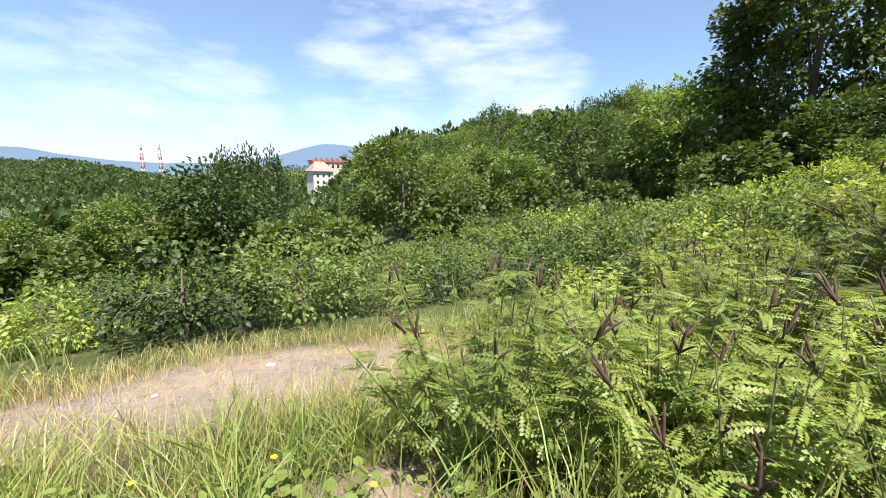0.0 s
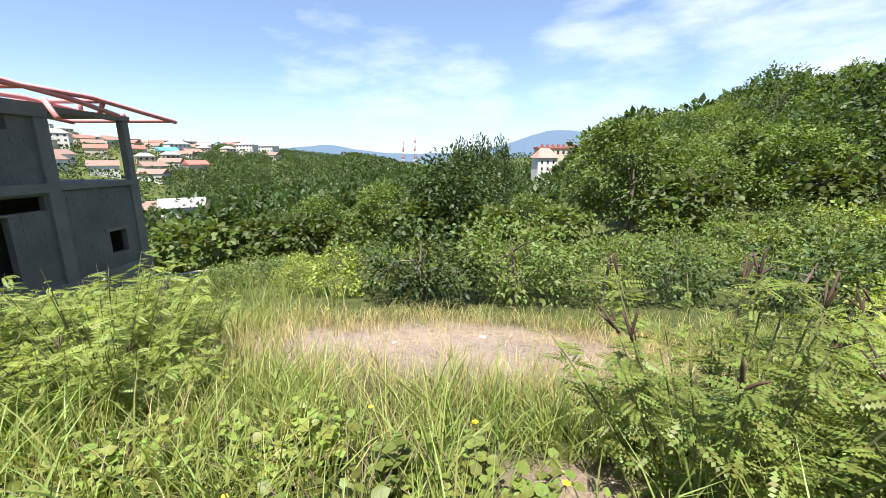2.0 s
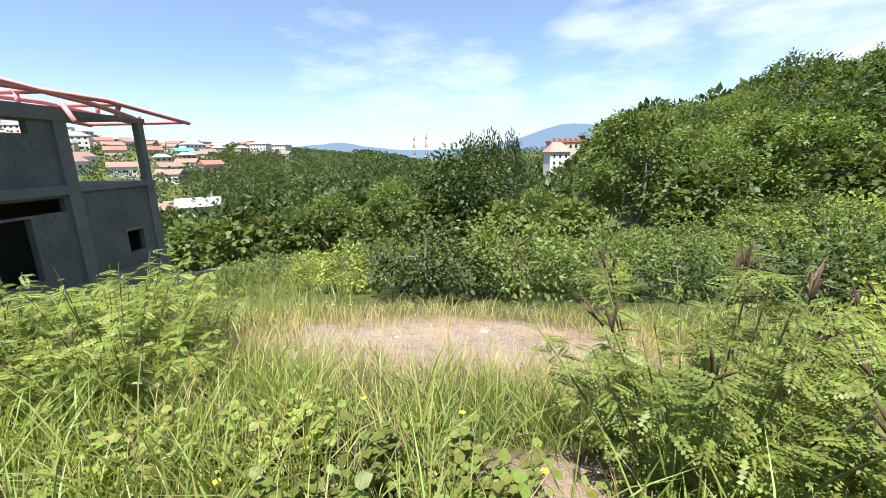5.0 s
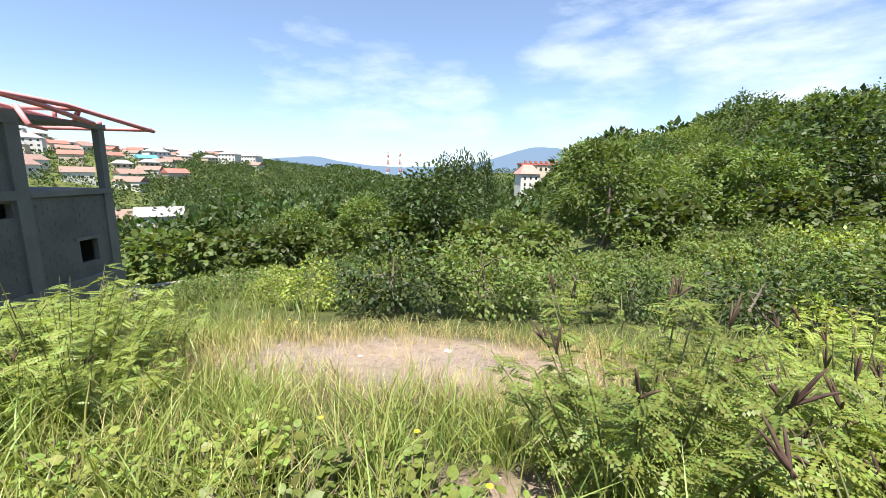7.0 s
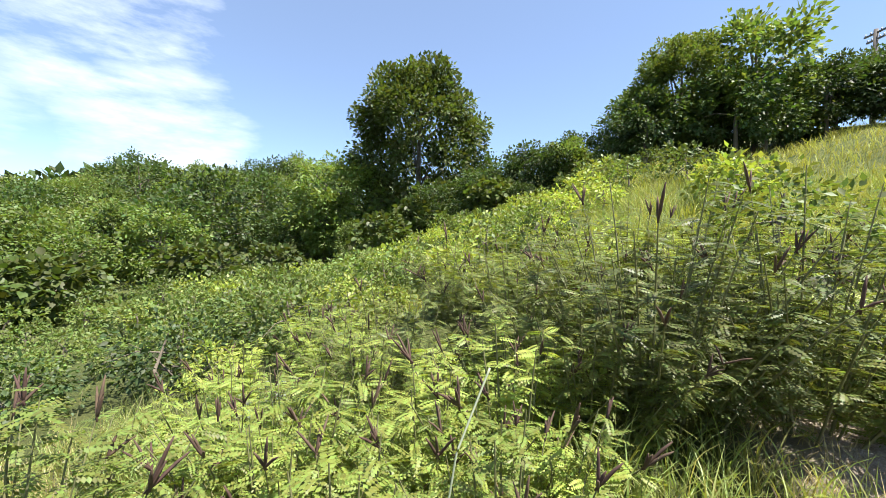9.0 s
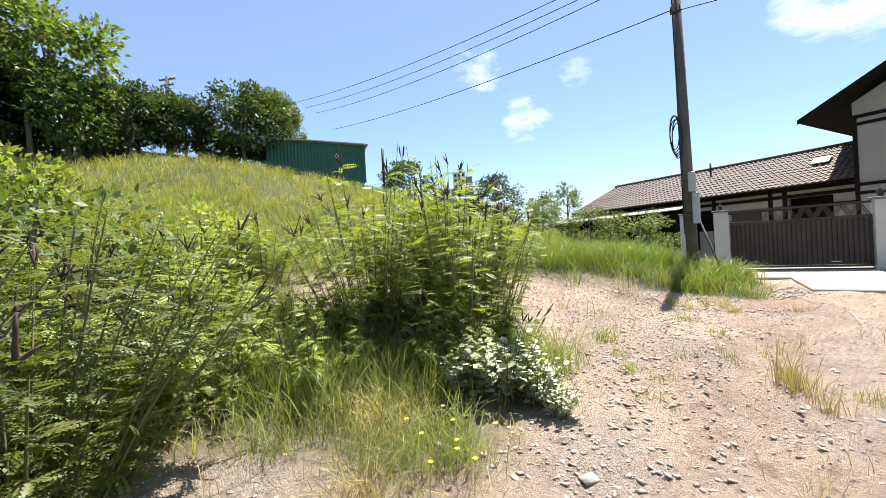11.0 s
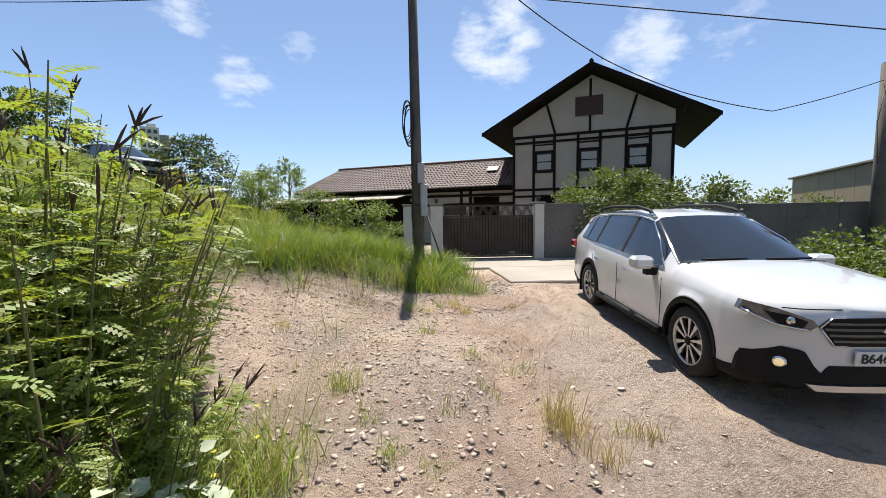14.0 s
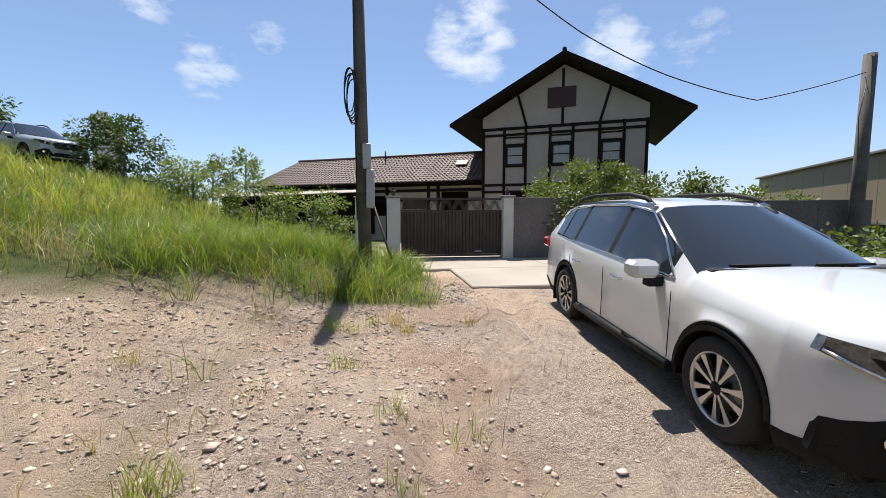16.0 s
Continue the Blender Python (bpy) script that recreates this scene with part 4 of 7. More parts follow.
        bm = lathe([(0.0, 0.02), (0.042, 0.015), (0.05, 0.0), (0.05, -0.02), (0.0, -0.02)], 18)
        fog = part("fog_lamp", bm, CHROME, cb, "round fog lamp")
        fog.matrix_basis = pose(nose(0.71) + 0.022, s * 0.71, 0.5, 0, 0, -90 + s * 45)
        bm = lathe([(0.0, 0.028), (0.034, 0.018), (0.034, 0.01)], 16)
        fl = part("fog_lens", bm, FOG_LENS, cb, "lit warm-yellow lens")
        fl.matrix_basis = fog.matrix_basis.copy()
        part("tail_lamp", boxes((-2.42, -2.2, s * 0.78, s * 0.885, 0.88, 1.03), bevel=0.03), LAMP_RED, car)
        part("mud_flap", boxes((-1.82, -1.8, s * 0.7, s * 0.9, 0.16, 0.34)), CAR_TRIM, car)
    hexa = [(-0.5, 0.8), (-0.43, 0.88), (0.43, 0.88), (0.5, 0.8), (0.4, 0.66), (-0.4, 0.66)]
    gr = part("grille", front_patch(hexa, 0.012, 0.04), CAR_TRIM, car, "dark hexagonal grille with bright bars")
    for z, y in ((0.7, 0.41), (0.745, 0.44), (0.79, 0.475), (0.835, 0.45)):
        part("grille_bar", front_patch([(-y, z - 0.009), (y, z - 0.009), (y, z + 0.009), (-y, z + 0.009)], 0.021, 0.012), material("grille_bar_grey", (0.12, 0.125, 0.13), (0.16, 0.165, 0.17), 9, 0.35, metal=0.6), gr)
    out = tube(bmesh.new(), [(nose(y) + 0.016, y, z) for y, z in hexa + hexa[:1]], 0.007, 6)
    part("grille_frame", out, CHROME, gr)
    bm = bmesh.new()
    bmesh.ops.create_uvsphere(bm, u_segments=18, v_segments=8, radius=1, matrix=Matrix.Translation((2.385, 0, 0.785)) @ Matrix.Diagonal((0.016, 0.07, 0.036, 1)))
    part("badge", bm, CHROME, gr, "small oval bright badge")
    part("bumper_lip", front_patch([(-0.5, 0.3), (0.5, 0.3), (0.56, 0.35), (-0.56, 0.35)], 0.03, 0.05), ALLOY, car, "silver skid strip")
    part("intake", front_patch([(-0.5, 0.36), (0.5, 0.36), (0.42, 0.5), (-0.42, 0.5)], 0.01, 0.03), CAR_TRIM, car)
    part("hood_gap", tube(bmesh.new(), [(nose(y) - 0.012 - 0.03 * (1 - abs(y)), y, 0.925 + 0.012 * (1 - abs(y))) for y in [k * 0.1 - 0.7 for k in range(15)]], 0.005, 4), CAR_TRIM, car)
    for s in (1, -1):
        part("hood_crease", tube(bmesh.new(), [(1.0, s * 0.8, 1.035), (1.4, s * 0.78, 1.02), (1.8, s * 0.74, 0.995), (2.08, s * 0.69, 0.95)], 0.004, 4), CAR_TRIM, car)
        part("wiper", tube(bmesh.new(), [(0.99, s * 0.35 - 0.2, 1.125), (0.975, s * 0.35 + 0.3, 1.125)], 0.011, 5), CAR_TRIM, car)
    part("cowl", boxes((0.96, 1.06, -0.74, 0.74, 1.06, 1.105), bevel=0.01), CAR_TRIM, car)
    if plate:
        pl = part("number_plate", front_patch([(-0.26, 0.515), (0.26, 0.515), (0.26, 0.627), (-0.26, 0.627)], 0.034, 0.01), PLATE, car, "white number plate with black characters")
        for body, y, size in ((plate[0], -0.055, 0.105), (plate[1], 0.2, 0.07)):
            t = written("plate_characters", body, size, pose(nose(0.1) + 0.037, y, 0.57, 90, 0, 90), INK, pl)
        part("plate_divider", boxes((nose(0.1) + 0.034, nose(0.1) + 0.037, 0.138, 0.143, 0.52, 0.622)), INK, pl)
    return car


CAR_AT = Matrix.Translation((4.11, 6.84, 0.142)) @ pose(0, 0, 0, 0, 0, -94.6) @ pose(0, 0, 0, 0, 2.6, 0)
make_car(CAR_AT, CAR_WHITE, "white estate car with black trim parked on the dirt drive", ("B646BA", "193"))
make_car(pose(-13.3, 22.0, height(-12.4, 21.4) + 0.02, 0, 5, -28), CAR_SILVER, "silver estate car parked up on the grassy bank")


# ---- poles and wires ----
def make_pole():
    z0 = height(0.45, 11.5)
    p = thing("utility_pole", Matrix.Identity(4), "weathered utility pole with meter boxes and a cable coil", "pole")
    part("shaft", tube(bmesh.new(), [(0.52, 11.5, z0 - 0.4), (0.47, 11.5, 4.0), (0.42, 11.5, 9.2)], [0.135, 0.12, 0.095], 10), WOOD_POLE, p)
    b = part("meter_box", boxes((0.56, 0.72, 11.22, 11.4, 1.75, 2.5), bevel=0.015), BOX_GREY, p, "grey steel meter box")
    part("box_door", boxes((0.58, 0.7, 11.205, 11.218, 1.8, 2.45), bevel=0.004), BOX_GREY, b)
    b = part("meter_box", boxes((0.5, 0.66, 11.2, 11.36, 2.52, 3.0), bevel=0.015), BOX_GREY, p)
    part("strap", boxes((0.36, 0.72, 11.35, 11.37, 2.0, 2.03), (0.36, 0.66, 11.35, 11.37, 2.8, 2.83)), IRON, p)
    for k in range(7):
        rx, rz = 0.1 + 0.012 * (k % 4), 0.42 + 0.03 * (k % 3)
        pts = [(0.27 + rx * math.cos(t) + 0.01 * k, 11.36 + 0.018 * (k - 3), 4.02 + rz * math.sin(t) - 0.03 * k) for t in [2 * math.pi * i / 22 for i in range(23)]]
        part("cable_loop", tube(bmesh.new(), pts, 0.013, 5, caps=False), CABLE, p, "hanging loop of black cable")
    part("conduit", tube(bmesh.new(), [(0.37, 11.4, 1.5), (0.36, 11.39, 4.0), (0.36, 11.4, 5.5), (0.34, 11.4, 8.9)], 0.014, 5), CABLE, p)
    part("insulator", boxes((0.3, 0.54, 11.36, 11.4, 6.94, 7.0), (0.31, 0.34, 11.34, 11.37, 7.0, 7.1), (0.5, 0.53, 11.34, 11.37, 7.0, 7.1)), IRON, p)
    part("stay", tube(bmesh.new(), [(0.7, 11.32, 1.8), (1.15, 11.1, height(1.15, 11.1) - 0.05)], 0.022, 6), WOOD_POLE, p)
    return p


make_pole()


def plain_pole(x, y, z0, z1, r, label):
    p = thing("utility_pole", Matrix.Identity(4), label, "pole")
    part("shaft", tube(bmesh.new(), [(x, y, z0), (x, y, (z0 + z1) / 2), (x + 0.03, y, z1)], [r * 1.15, r * 1.08, r], 10), WOOD_POLE, p)
    part("cap", tube(bmesh.new(), [(x + 0.03, y, z1 + 0.001), (x + 0.03, y, z1 + 0.02)], r * 0.95, 10), CONCRETE, p)
    part("cable_tail", tube(bmesh.new(), [(x - r, y - 0.1, z1 - 0.9), (x - 0.35, y - 0.1, z1 - 1.9), (x - 0.25, y - 0.1, z1 - 3.2)], 0.012, 5), CABLE, p)
    return p


plain_pole(15.62, 13.78, -1.0, 6.5, 0.17, "round concrete pole at the end of the garden wall")
cable("service_cable", [(0.42, 11.45, 8.95), (3.14, 11.8, 6.95), (5.5, 12.3, 5.85), (7.94, 12.6, 5.12), (11.2, 13.2, 4.8), (15.45, 13.72, 5.95)], 0.014, "black service cable sagging between two poles", sag=0.05)
cable("power_line", [(0.49, 11.5, 7.04), (29.2, 4.5, 1.73)], 0.013, "single overhead wire running downhill from the pole")
cable("power_line", [(0.34, 11.4, 7.05), (-21.2, 19.4, 10.4)], 0.013, "overhead wire running uphill from the pole", sag=0.3)
for k in range(3):
    cable("power_line", [(0.42, 11.5, 8.2 + 0.25 * k), (-21.9 - 0.4 * k, 18.5 - 0.6 * k, 11.5 + 0.3 * k)], 0.012, "overhead wire running uphill from the pole", sag=0.45)


def crossarm_pole(x, y, top):
    z0 = height(x, y) - 0.5
    p = thing("power_pole", pose(x, y, 0, 0, 0, 25), "distant dark power pole with two crossarms", "pole")
    part("shaft", tube(bmesh.new(), [(0, 0, z0), (0, 0, top)], [0.2, 0.15], 8), WOOD_POLE, p)
    for dz, w in ((0.3, 0.9), (0.85, 0.7)):
        a = part("crossarm", boxes((-w, w, -0.06, 0.06, top - dz - 0.06, top - dz + 0.06)), WOOD_POLE, p)
        for s in (-w + 0.08, -w * 0.45, w * 0.45, w - 0.08):
            part("insulator", tube(bmesh.new(), [(s, 0, top - dz + 0.06), (s, 0, top - dz + 0.24)], 0.05, 6), BOX_GREY, a)
    return p


crossarm_pole(-42.9, 17.8, 19.9)


# ---- beige hall beyond the wall ----
def make_hall():
    m = pose(20.2, 15.8, 0, 0, 0, 62)
    b = thing("hall", m, "beige sheet-clad hall on a dark open ground floor", "building")
    # local x runs along the long side away from the drive, y into the building
    part("cladding", boxes((0, 13, -8, 0, 1.35, 4.1)), BEIGE, b, "beige ribbed wall cladding")
    for k in range(6):
        part("seam", boxes((1.1 + k * 2.0, 1.13 + k * 2.0, 0.0, 0.006, 1.4, 4.05)), BEIGE, b)
    part("roof", boxes((-0.2, 13.2, -8.2, 0.2, 4.102, 4.22), bevel=0.02), CONCRETE, b)
    part("ledge", boxes((-0.2, 13.1, -8.1, 0.12, 1.25, 1.348)), CONCRETE, b)
    part("ground_floor", boxes((0.6, 12.8, -7.6, -0.5, -2.5, 1.248)), CONCRETE_DARK, b)
    for x in (0.1, 4, 8, 12):
        part("pillar", boxes((x, x + 0.35, -0.4, -0.05, -2.5, 1.248)), CONCRETE, b)
    part("pillar", boxes((0.1, 0.45, -8.0, -7.65, -2.5, 1.248)), CONCRETE, b)
    part("shutter", boxes((0.5, 0.55, -3.2, -0.6, -0.6, 1.1)), IRON, b)
    return b


make_hall()


# ---- unfinished block building ----
def make_shell():
    # local x runs along the wall that faces the hillside, y into the building, z from the eye-level datum
    m = Matrix.Translation((17.36, -15.58, 0)) @ Matrix(((0.151, 0.988, 0, 0), (-0.988, 0.151, 0, 0), (0, 0, 1, 0), (0, 0, 0, 1)))
    b = thing("unfinished_building", m, "unfinished grey block building with a concrete frame and pink roof steel", "building")
    base, led, top = -5.5, 0.34, 2.95

    def put(name, mat, *rows, label=""):
        return part(name, boxes(*rows), mat, b, label)

    put("column", CONCRETE, (-0.42, 0.0, 0.0, 0.4, base, led))
    put("column", CONCRETE, (-0.3, -0.02, 0.02, 0.28, led + 0.2, top - 0.12))
    put("column", CONCRETE, (-3.85, -3.4, -0.02, 0.4, base, top - 0.3))
    put("column", CONCRETE, (-0.3, -0.02, 3.6, 3.88, led + 0.2, top - 0.12))
    put("column", CONCRETE, (-3.8, -3.45, 3.6, 3.95, led + 0.2, top - 0.12))
    put("column", CONCRETE, (-9.4, -9.0, -0.02, 0.4, base, top))
    put("ledge_beam", CONCRETE, (-3.4, 0.02, -0.03, 0.4, led, led + 0.2))
    put("ledge_beam", CONCRETE, (-9.0, -3.85, -0.03, 0.4, led - 0.05, led + 0.25))
    put("top_beam", CONCRETE, (-3.4, 0.05, -0.02, 0.35, top - 0.12, top + 0.06))
    put("top_beam", CONCRETE, (-9.4, -3.4, -0.05, 0.4, top - 0.3, top + 0.12))
    put("roof_slab", CONCRETE, (-9.4, 0.1, 0.36, 4.2, top - 0.02, top + 0.08))
    put("floor_slab", CONCRETE, (-9.4, 0.0, 0.4, 7.0, led, led + 0.19))
    # block infill with openings
    panels = [(-3.4, -0.42, base, led, [(-1.75, -0.95, -2.22, -1.36)]),
              (-9.0, -3.85, base, led - 0.05, [(-6.8, -5.15, -2.3, -0.32), (-9.0, -3.95, -0.26, 0.2), (-8.6, -7.6, -1.7, -0.4)]),
              (-9.0, -3.85, led + 0.25, top - 0.3, [(-6.2, -4.6, 2.2, 2.6)])]
    for x0, x1, z0, z1, holes in panels:
        wall = part("block_wall", pierced(bmesh.new(), x0, x1, z0, z1, 0.08, 0.3, holes), CONCRETE_DARK, b, "rough grey block infill")
        # courses of blocks standing proud of the joints
        bm = bmesh.new()
        rows, z = 0, max(z0, -3.9)
        while z + 0.19 < z1:
            x = x0 + (0.2 if rows % 2 else 0.0)
            while x < x1 - 0.05:
                e = min(x + 0.385, x1)
                if not any(h[0] - 0.02 < e and x < h[1] + 0.02 and h[2] - 0.02 < z + 0.185 and z < h[3] + 0.02 for h in holes):
                    d = 0.066 + 0.01 * random.random()
                    box(bm, x, e, d, 0.079, z, z + 0.185)
                x += 0.4
            z += 0.2
            rows += 1
        ob = part("block_course", bm, CONCRETE_DARK, wall)
        tagged(ob, kind="stuff")
    put("lintel", CONCRETE, (-1.95, -0.8, 0.04, 0.3, -1.36, -1.24))
    put("lintel", CONCRETE, (-7.0, -4.95, 0.04, 0.3, -0.32, -0.27))
    put("plinth", CONCRETE, (-9.4, 0.05, -0.06, 0.07, base, -2.75))
    put("back_wall", CONCRETE_DARK, (-9.4, 0.0, 6.8, 7.0, base, led))
    put("side_wall", CONCRETE_DARK, (-0.35, -0.08, 0.42, 6.8, base, led))
    put("side_wall", CONCRETE_DARK, (-9.4, -9.2, 0.42, 6.8, base, top))
    put("inner_wall", CONCRETE_DARK, (-9.0, -0.4, 2.4, 2.5, base, led))
    # pink steel of the roof: sloping rafters on short struts
    def steel(*pts):
        part("roof_steel", tube(bmesh.new(), pts, 0.085, 4), PINK_STEEL, b, "pink-primed steel roof member")

    for y in (-0.7, 1.6, 3.9):
        steel((1.85, y, 2.95), (-2.4, y, 3.4), (-6.5, y, 3.42))
    steel((-1.3, -0.7, 2.9), (-3.2, -0.7, 3.25), (-6.5, -0.7, 3.6))
    steel((-1.9, -0.7, 3.35), (-1.9, 3.9, 3.35))
    steel((1.7, -0.7, 3.0), (1.7, 3.9, 3.0))
    steel((-4.6, -0.7, 3.41), (-4.6, 3.9, 3.41))
    for x, z in ((-1.9, 3.35), (-4.6, 3.4), (0.0, 3.15)):
        steel((x, 0.15, top + 0.05), (x, 0.15, z))
    steel((-1.9, -0.7, 3.33), (-1.2, 0.1, 3.0))
    steel((-4.3, -0.9, 3.1), (-4.6, -1.5, 2.5))
    return b


make_shell()


def make_low_wall():
    w = thing("retaining_wall", Matrix.Identity(4), "low grey concrete wall with a pale coping", "wall", kind="structure")
    a, c = Vector((19.3, -17.6, 0)), Vector((14.6, -22.4, 0))
    ang = math.degrees(math.atan2(c.y - a.y, c.x - a.x))
    m = Matrix.Translation((a.x, a.y, 0)) @ pose(0, 0, 0, 0, 0, ang)
    L = (c - a).length
    bm = bmesh.new()
    box(bm, 0, L, -0.12, 0.12, -7.5, -4.5, m=m)
    part("body", bm, CONCRETE, w)
    bm = bmesh.new()
    box(bm, -0.05, L + 0.05, -0.17, 0.17, -4.498, -4.38, m=m)
    part("coping", bm, CONCRETE_PALE, w, "pale concrete coping")


make_low_wall()


# ---- green sheet shed on the crest ----
def make_shed():
    m = Matrix.Translation((-21.34, 14.16, 0)) @ pose(0, 0, 0, 0, 0, math.degrees(math.atan2(18.71 - 14.16, -17.67 + 21.34)))
    s = thing("shed", m, "green corrugated sheet shed with a pale roof edge", "shed")
    L, z0 = 5.9, height(-19.5, 16.4) - 0.3
    bm = bmesh.new()
    n = 60
    prev = None
    for k in range(n + 1):
        x = L * k / n
        y = -0.03 if k % 2 else 0.0
        col = (bm.verts.new((x, y, z0)), bm.verts.new((x, y, 8.72 - 0.3 * k / n)), bm.verts.new((x, y + 0.012, 8.72 - 0.3 * k / n)), bm.verts.new((x, y + 0.012, z0)))
        if prev:
            for i in range(4):
                bm.faces.new((prev[i], col[i], col[(i + 1) % 4], prev[(i + 1) % 4]))
        prev = col
    part("front_sheet", bm, GREEN_SHEET, s, "green corrugated steel sheet")
    part("side_wall", boxes((0, 0.05, 0.05, 3, z0, 8.6)), GREEN_SHEET, s)
    part("side_wall", boxes((L - 0.05, L, 0.05, 3, z0, 8.35)), GREEN_SHEET, s)
    part("roof", slab(bmesh.new(), [(-0.25, -0.3, 8.74), (L + 0.25, -0.3, 8.42), (L + 0.25, 3.2, 8.5), (-0.25, 3.2, 8.85)], (0, 0, 0.07)), BOX_GREY, s, "pale grey roof sheet")
    part("corner_post", boxes((L - 0.08, L + 0.06, -0.08, 0.06, z0, 8.5)), GREEN_SHEET, s)
    part("chimney", tube(bmesh.new(), [(L + 1.3, 0.5, 5.5), (L + 1.3, 0.5, 8.4)], 0.09, 8), IRON, s)


make_shed()


# ---- plants ----
def raw_mesh(name, verts, faces, mat):
    """A mesh from arrays; every face has the same number of corners."""
    me = bpy.data.meshes.new(name)
    n, k = faces.shape
    me.vertices.add(len(verts)); me.vertices.foreach_set("co", verts.astype(np.float32).ravel())
    me.loops.add(n * k); me.loops.foreach_set("vertex_index", faces.astype(np.int32).ravel())
    me.polygons.add(n); me.polygons.foreach_set("loop_start", np.arange(0, n * k, k, dtype=np.int32))
    me.update(calc_edges=True)
    me.materials.append(mat)
    return me


def mesh_part(name, me, parent=None, label=""):
    ob = new(name, me)
    if parent:
        ob.parent = parent
    return tagged(ob, label) if label else ob


def frames(d, up):
    """Turns (columns x, y, z) whose x axis follows d and whose z axis leans to up."""
    x = d / np.linalg.norm(d, axis=1, keepdims=True)
    y = np.cross(up, x)
    y /= np.maximum(np.linalg.norm(y, axis=1, keepdims=True), 1e-6)
    z = np.cross(x, y)
    return np.stack([x, y, z], axis=2)


def strew(tv, tf, origin, turn, size):
    """Many copies of a template, joined: origins (k, 3), turns (k, 3, 3), sizes (k,) or (k, 3)."""
    size = np.broadcast_to(size.reshape(len(origin), -1), (len(origin), 3))
    v = np.einsum("kij,knj->kni", turn, tv[None] * size[:, None, :]) + origin[:, None, :]
    f = tf[None] + (np.arange(len(origin)) * len(tv))[:, None, None]
    return v.reshape(-1, 3), f.reshape(-1, tf.shape[1])


LEAF_V = np.array([[0, 0, 0], [0.45, 0.3, 0.07], [1, 0, -0.03], [0.45, -0.3, 0.07]], float)
LEAF_F = np.array([[0, 2, 1], [0, 3, 2]])
BROAD_V = np.array([[0, 0, 0], [0.2, 0.34, 0.05], [0.6, 0.4, 0.06], [1, 0, -0.08], [0.6, -0.4, 0.06], [0.2, -0.34, 0.05]], float)
BROAD_F = np.array([[0, 2, 1], [0, 3, 2], [0, 4, 3], [0, 5, 4]])


def pinnate(pairs=7):
    """A feather leaf along x, one unit long, with paired leaflets."""
    vs, fs = [], []
    spots = [(0.16 + 0.8 * k / pairs, s) for k in range(pairs) for s in (1, -1)] + [(0.97, 0)]
    for x, s in spots:
        L = 0.2 * math.sin(math.pi * (0.25 + 0.6 * x))
        a = s * 1.15
        c, n = np.array([math.cos(a), math.sin(a), -0.18]), np.array([-math.sin(a), math.cos(a), 0])
        b = len(vs)
        vs += [np.array([x, 0, 0]), np.array([x, 0, 0]) + c * L * 0.5 + n * L * 0.32, np.array([x, 0, 0]) + c * L, np.array([x, 0, 0]) + c * L * 0.5 - n * L * 0.32]
        fs += [[b, b + 2, b + 1], [b, b + 3, b + 2]]
    v = np.array(vs)
    v[:, 2] -= 0.25 * v[:, 0] ** 2
    return v, np.array(fs)


PIN_V, PIN_F = pinnate()


def wander(rng, n):
    d = rng.normal(size=(n, 3))
    return d / np.linalg.norm(d, axis=1, keepdims=True)


def crown_arrays(rng, leaves, radii, centre, clumps, spread, leaf, tv=LEAF_V, tf=LEAF_F, low=-0.6):
    """Leaves gathered in clumps over an uneven crown; the gaps between clumps stay open."""
    c = wander(rng, clumps)
    c[:, 2] = np.where(c[:, 2] < low, -c[:, 2], c[:, 2])
    c *= rng.uniform(0.5, 1.02, (clumps, 1)) ** 0.6
    centres = c * np.array(radii) + np.array(centre)
    pick = rng.integers(0, clumps, leaves)
    off = wander(rng, leaves) * rng.uniform(0.25, 1.0, (leaves, 1)) ** 0.5 * (spread * rng.uniform(0.6, 1.3, clumps))[pick][:, None]
    off[:, 2] *= 0.8
    pos = centres[pick] + off
    out = (pos - np.array(centre)) / np.array(radii)
    d = out * 0.5 + off / spread * 0.7 + wander(rng, leaves) * 0.6
    d[:, 2] -= 0.25
    up = wander(rng, leaves) * 0.75 + np.array([0, 0, 1.0])
    return strew(tv, tf, pos, frames(d, up), leaf * rng.uniform(0.65, 1.3, leaves)), centres


def limbs_mesh(rng, base, top, radius, centres, count):
    bm = bmesh.new()
    b, t = Vector(base), Vector(top)
    mid = b.lerp(t, 0.5) + Vector((rng.uniform(-0.2, 0.2), rng.uniform(-0.2, 0.2), 0))
    tube(bm, [b - Vector((0, 0, 0.3)), b, mid, t], [radius * 1.4, radius * 1.1, radius * 0.75, radius * 0.25], 6, False)
    for k in range(min(count, len(centres))):
        e = Vector(centres[k])
        s = b.lerp(t, 0.35 + 0.5 * rng.random())
        tube(bm, [s, s.lerp(e, 0.5) + Vector((0, 0, 0.12 * (e - s).length)), e], [radius * 0.4, radius * 0.25, radius * 0.08], 4, False)
    return bm


def make_tree(seed, tall, wide, leaves, leaf, mat, label, clumps=60, trunk=0.35, name="tree", category="tree", spread=None, tv=LEAF_V, tf=LEAF_F, low=-0.6):
    """A tree at the origin: tapered trunk with limbs, and a crown of leaf clumps."""
    rng = np.random.default_rng(seed)
    t = thing(name, Matrix.Identity(4), label, category)
    h = tall * (1 - trunk)
    centre = (0, 0, tall * trunk + h * 0.5)
    (v, f), cs = crown_arrays(rng, leaves, (wide / 2, wide / 2 * 0.92, h / 2), centre, clumps, spread or wide * 0.17, leaf, tv, tf, low)
    bm = limbs_mesh(rng, (0, 0, 0), (0.1, 0.05, tall * 0.85), tall * 0.018 + 0.02, cs, 9 if tall > 5 else 4)
    part("trunk", bm, BARK, t)
    mesh_part("crown", raw_mesh("crown", v, f, mat), t)
    return t


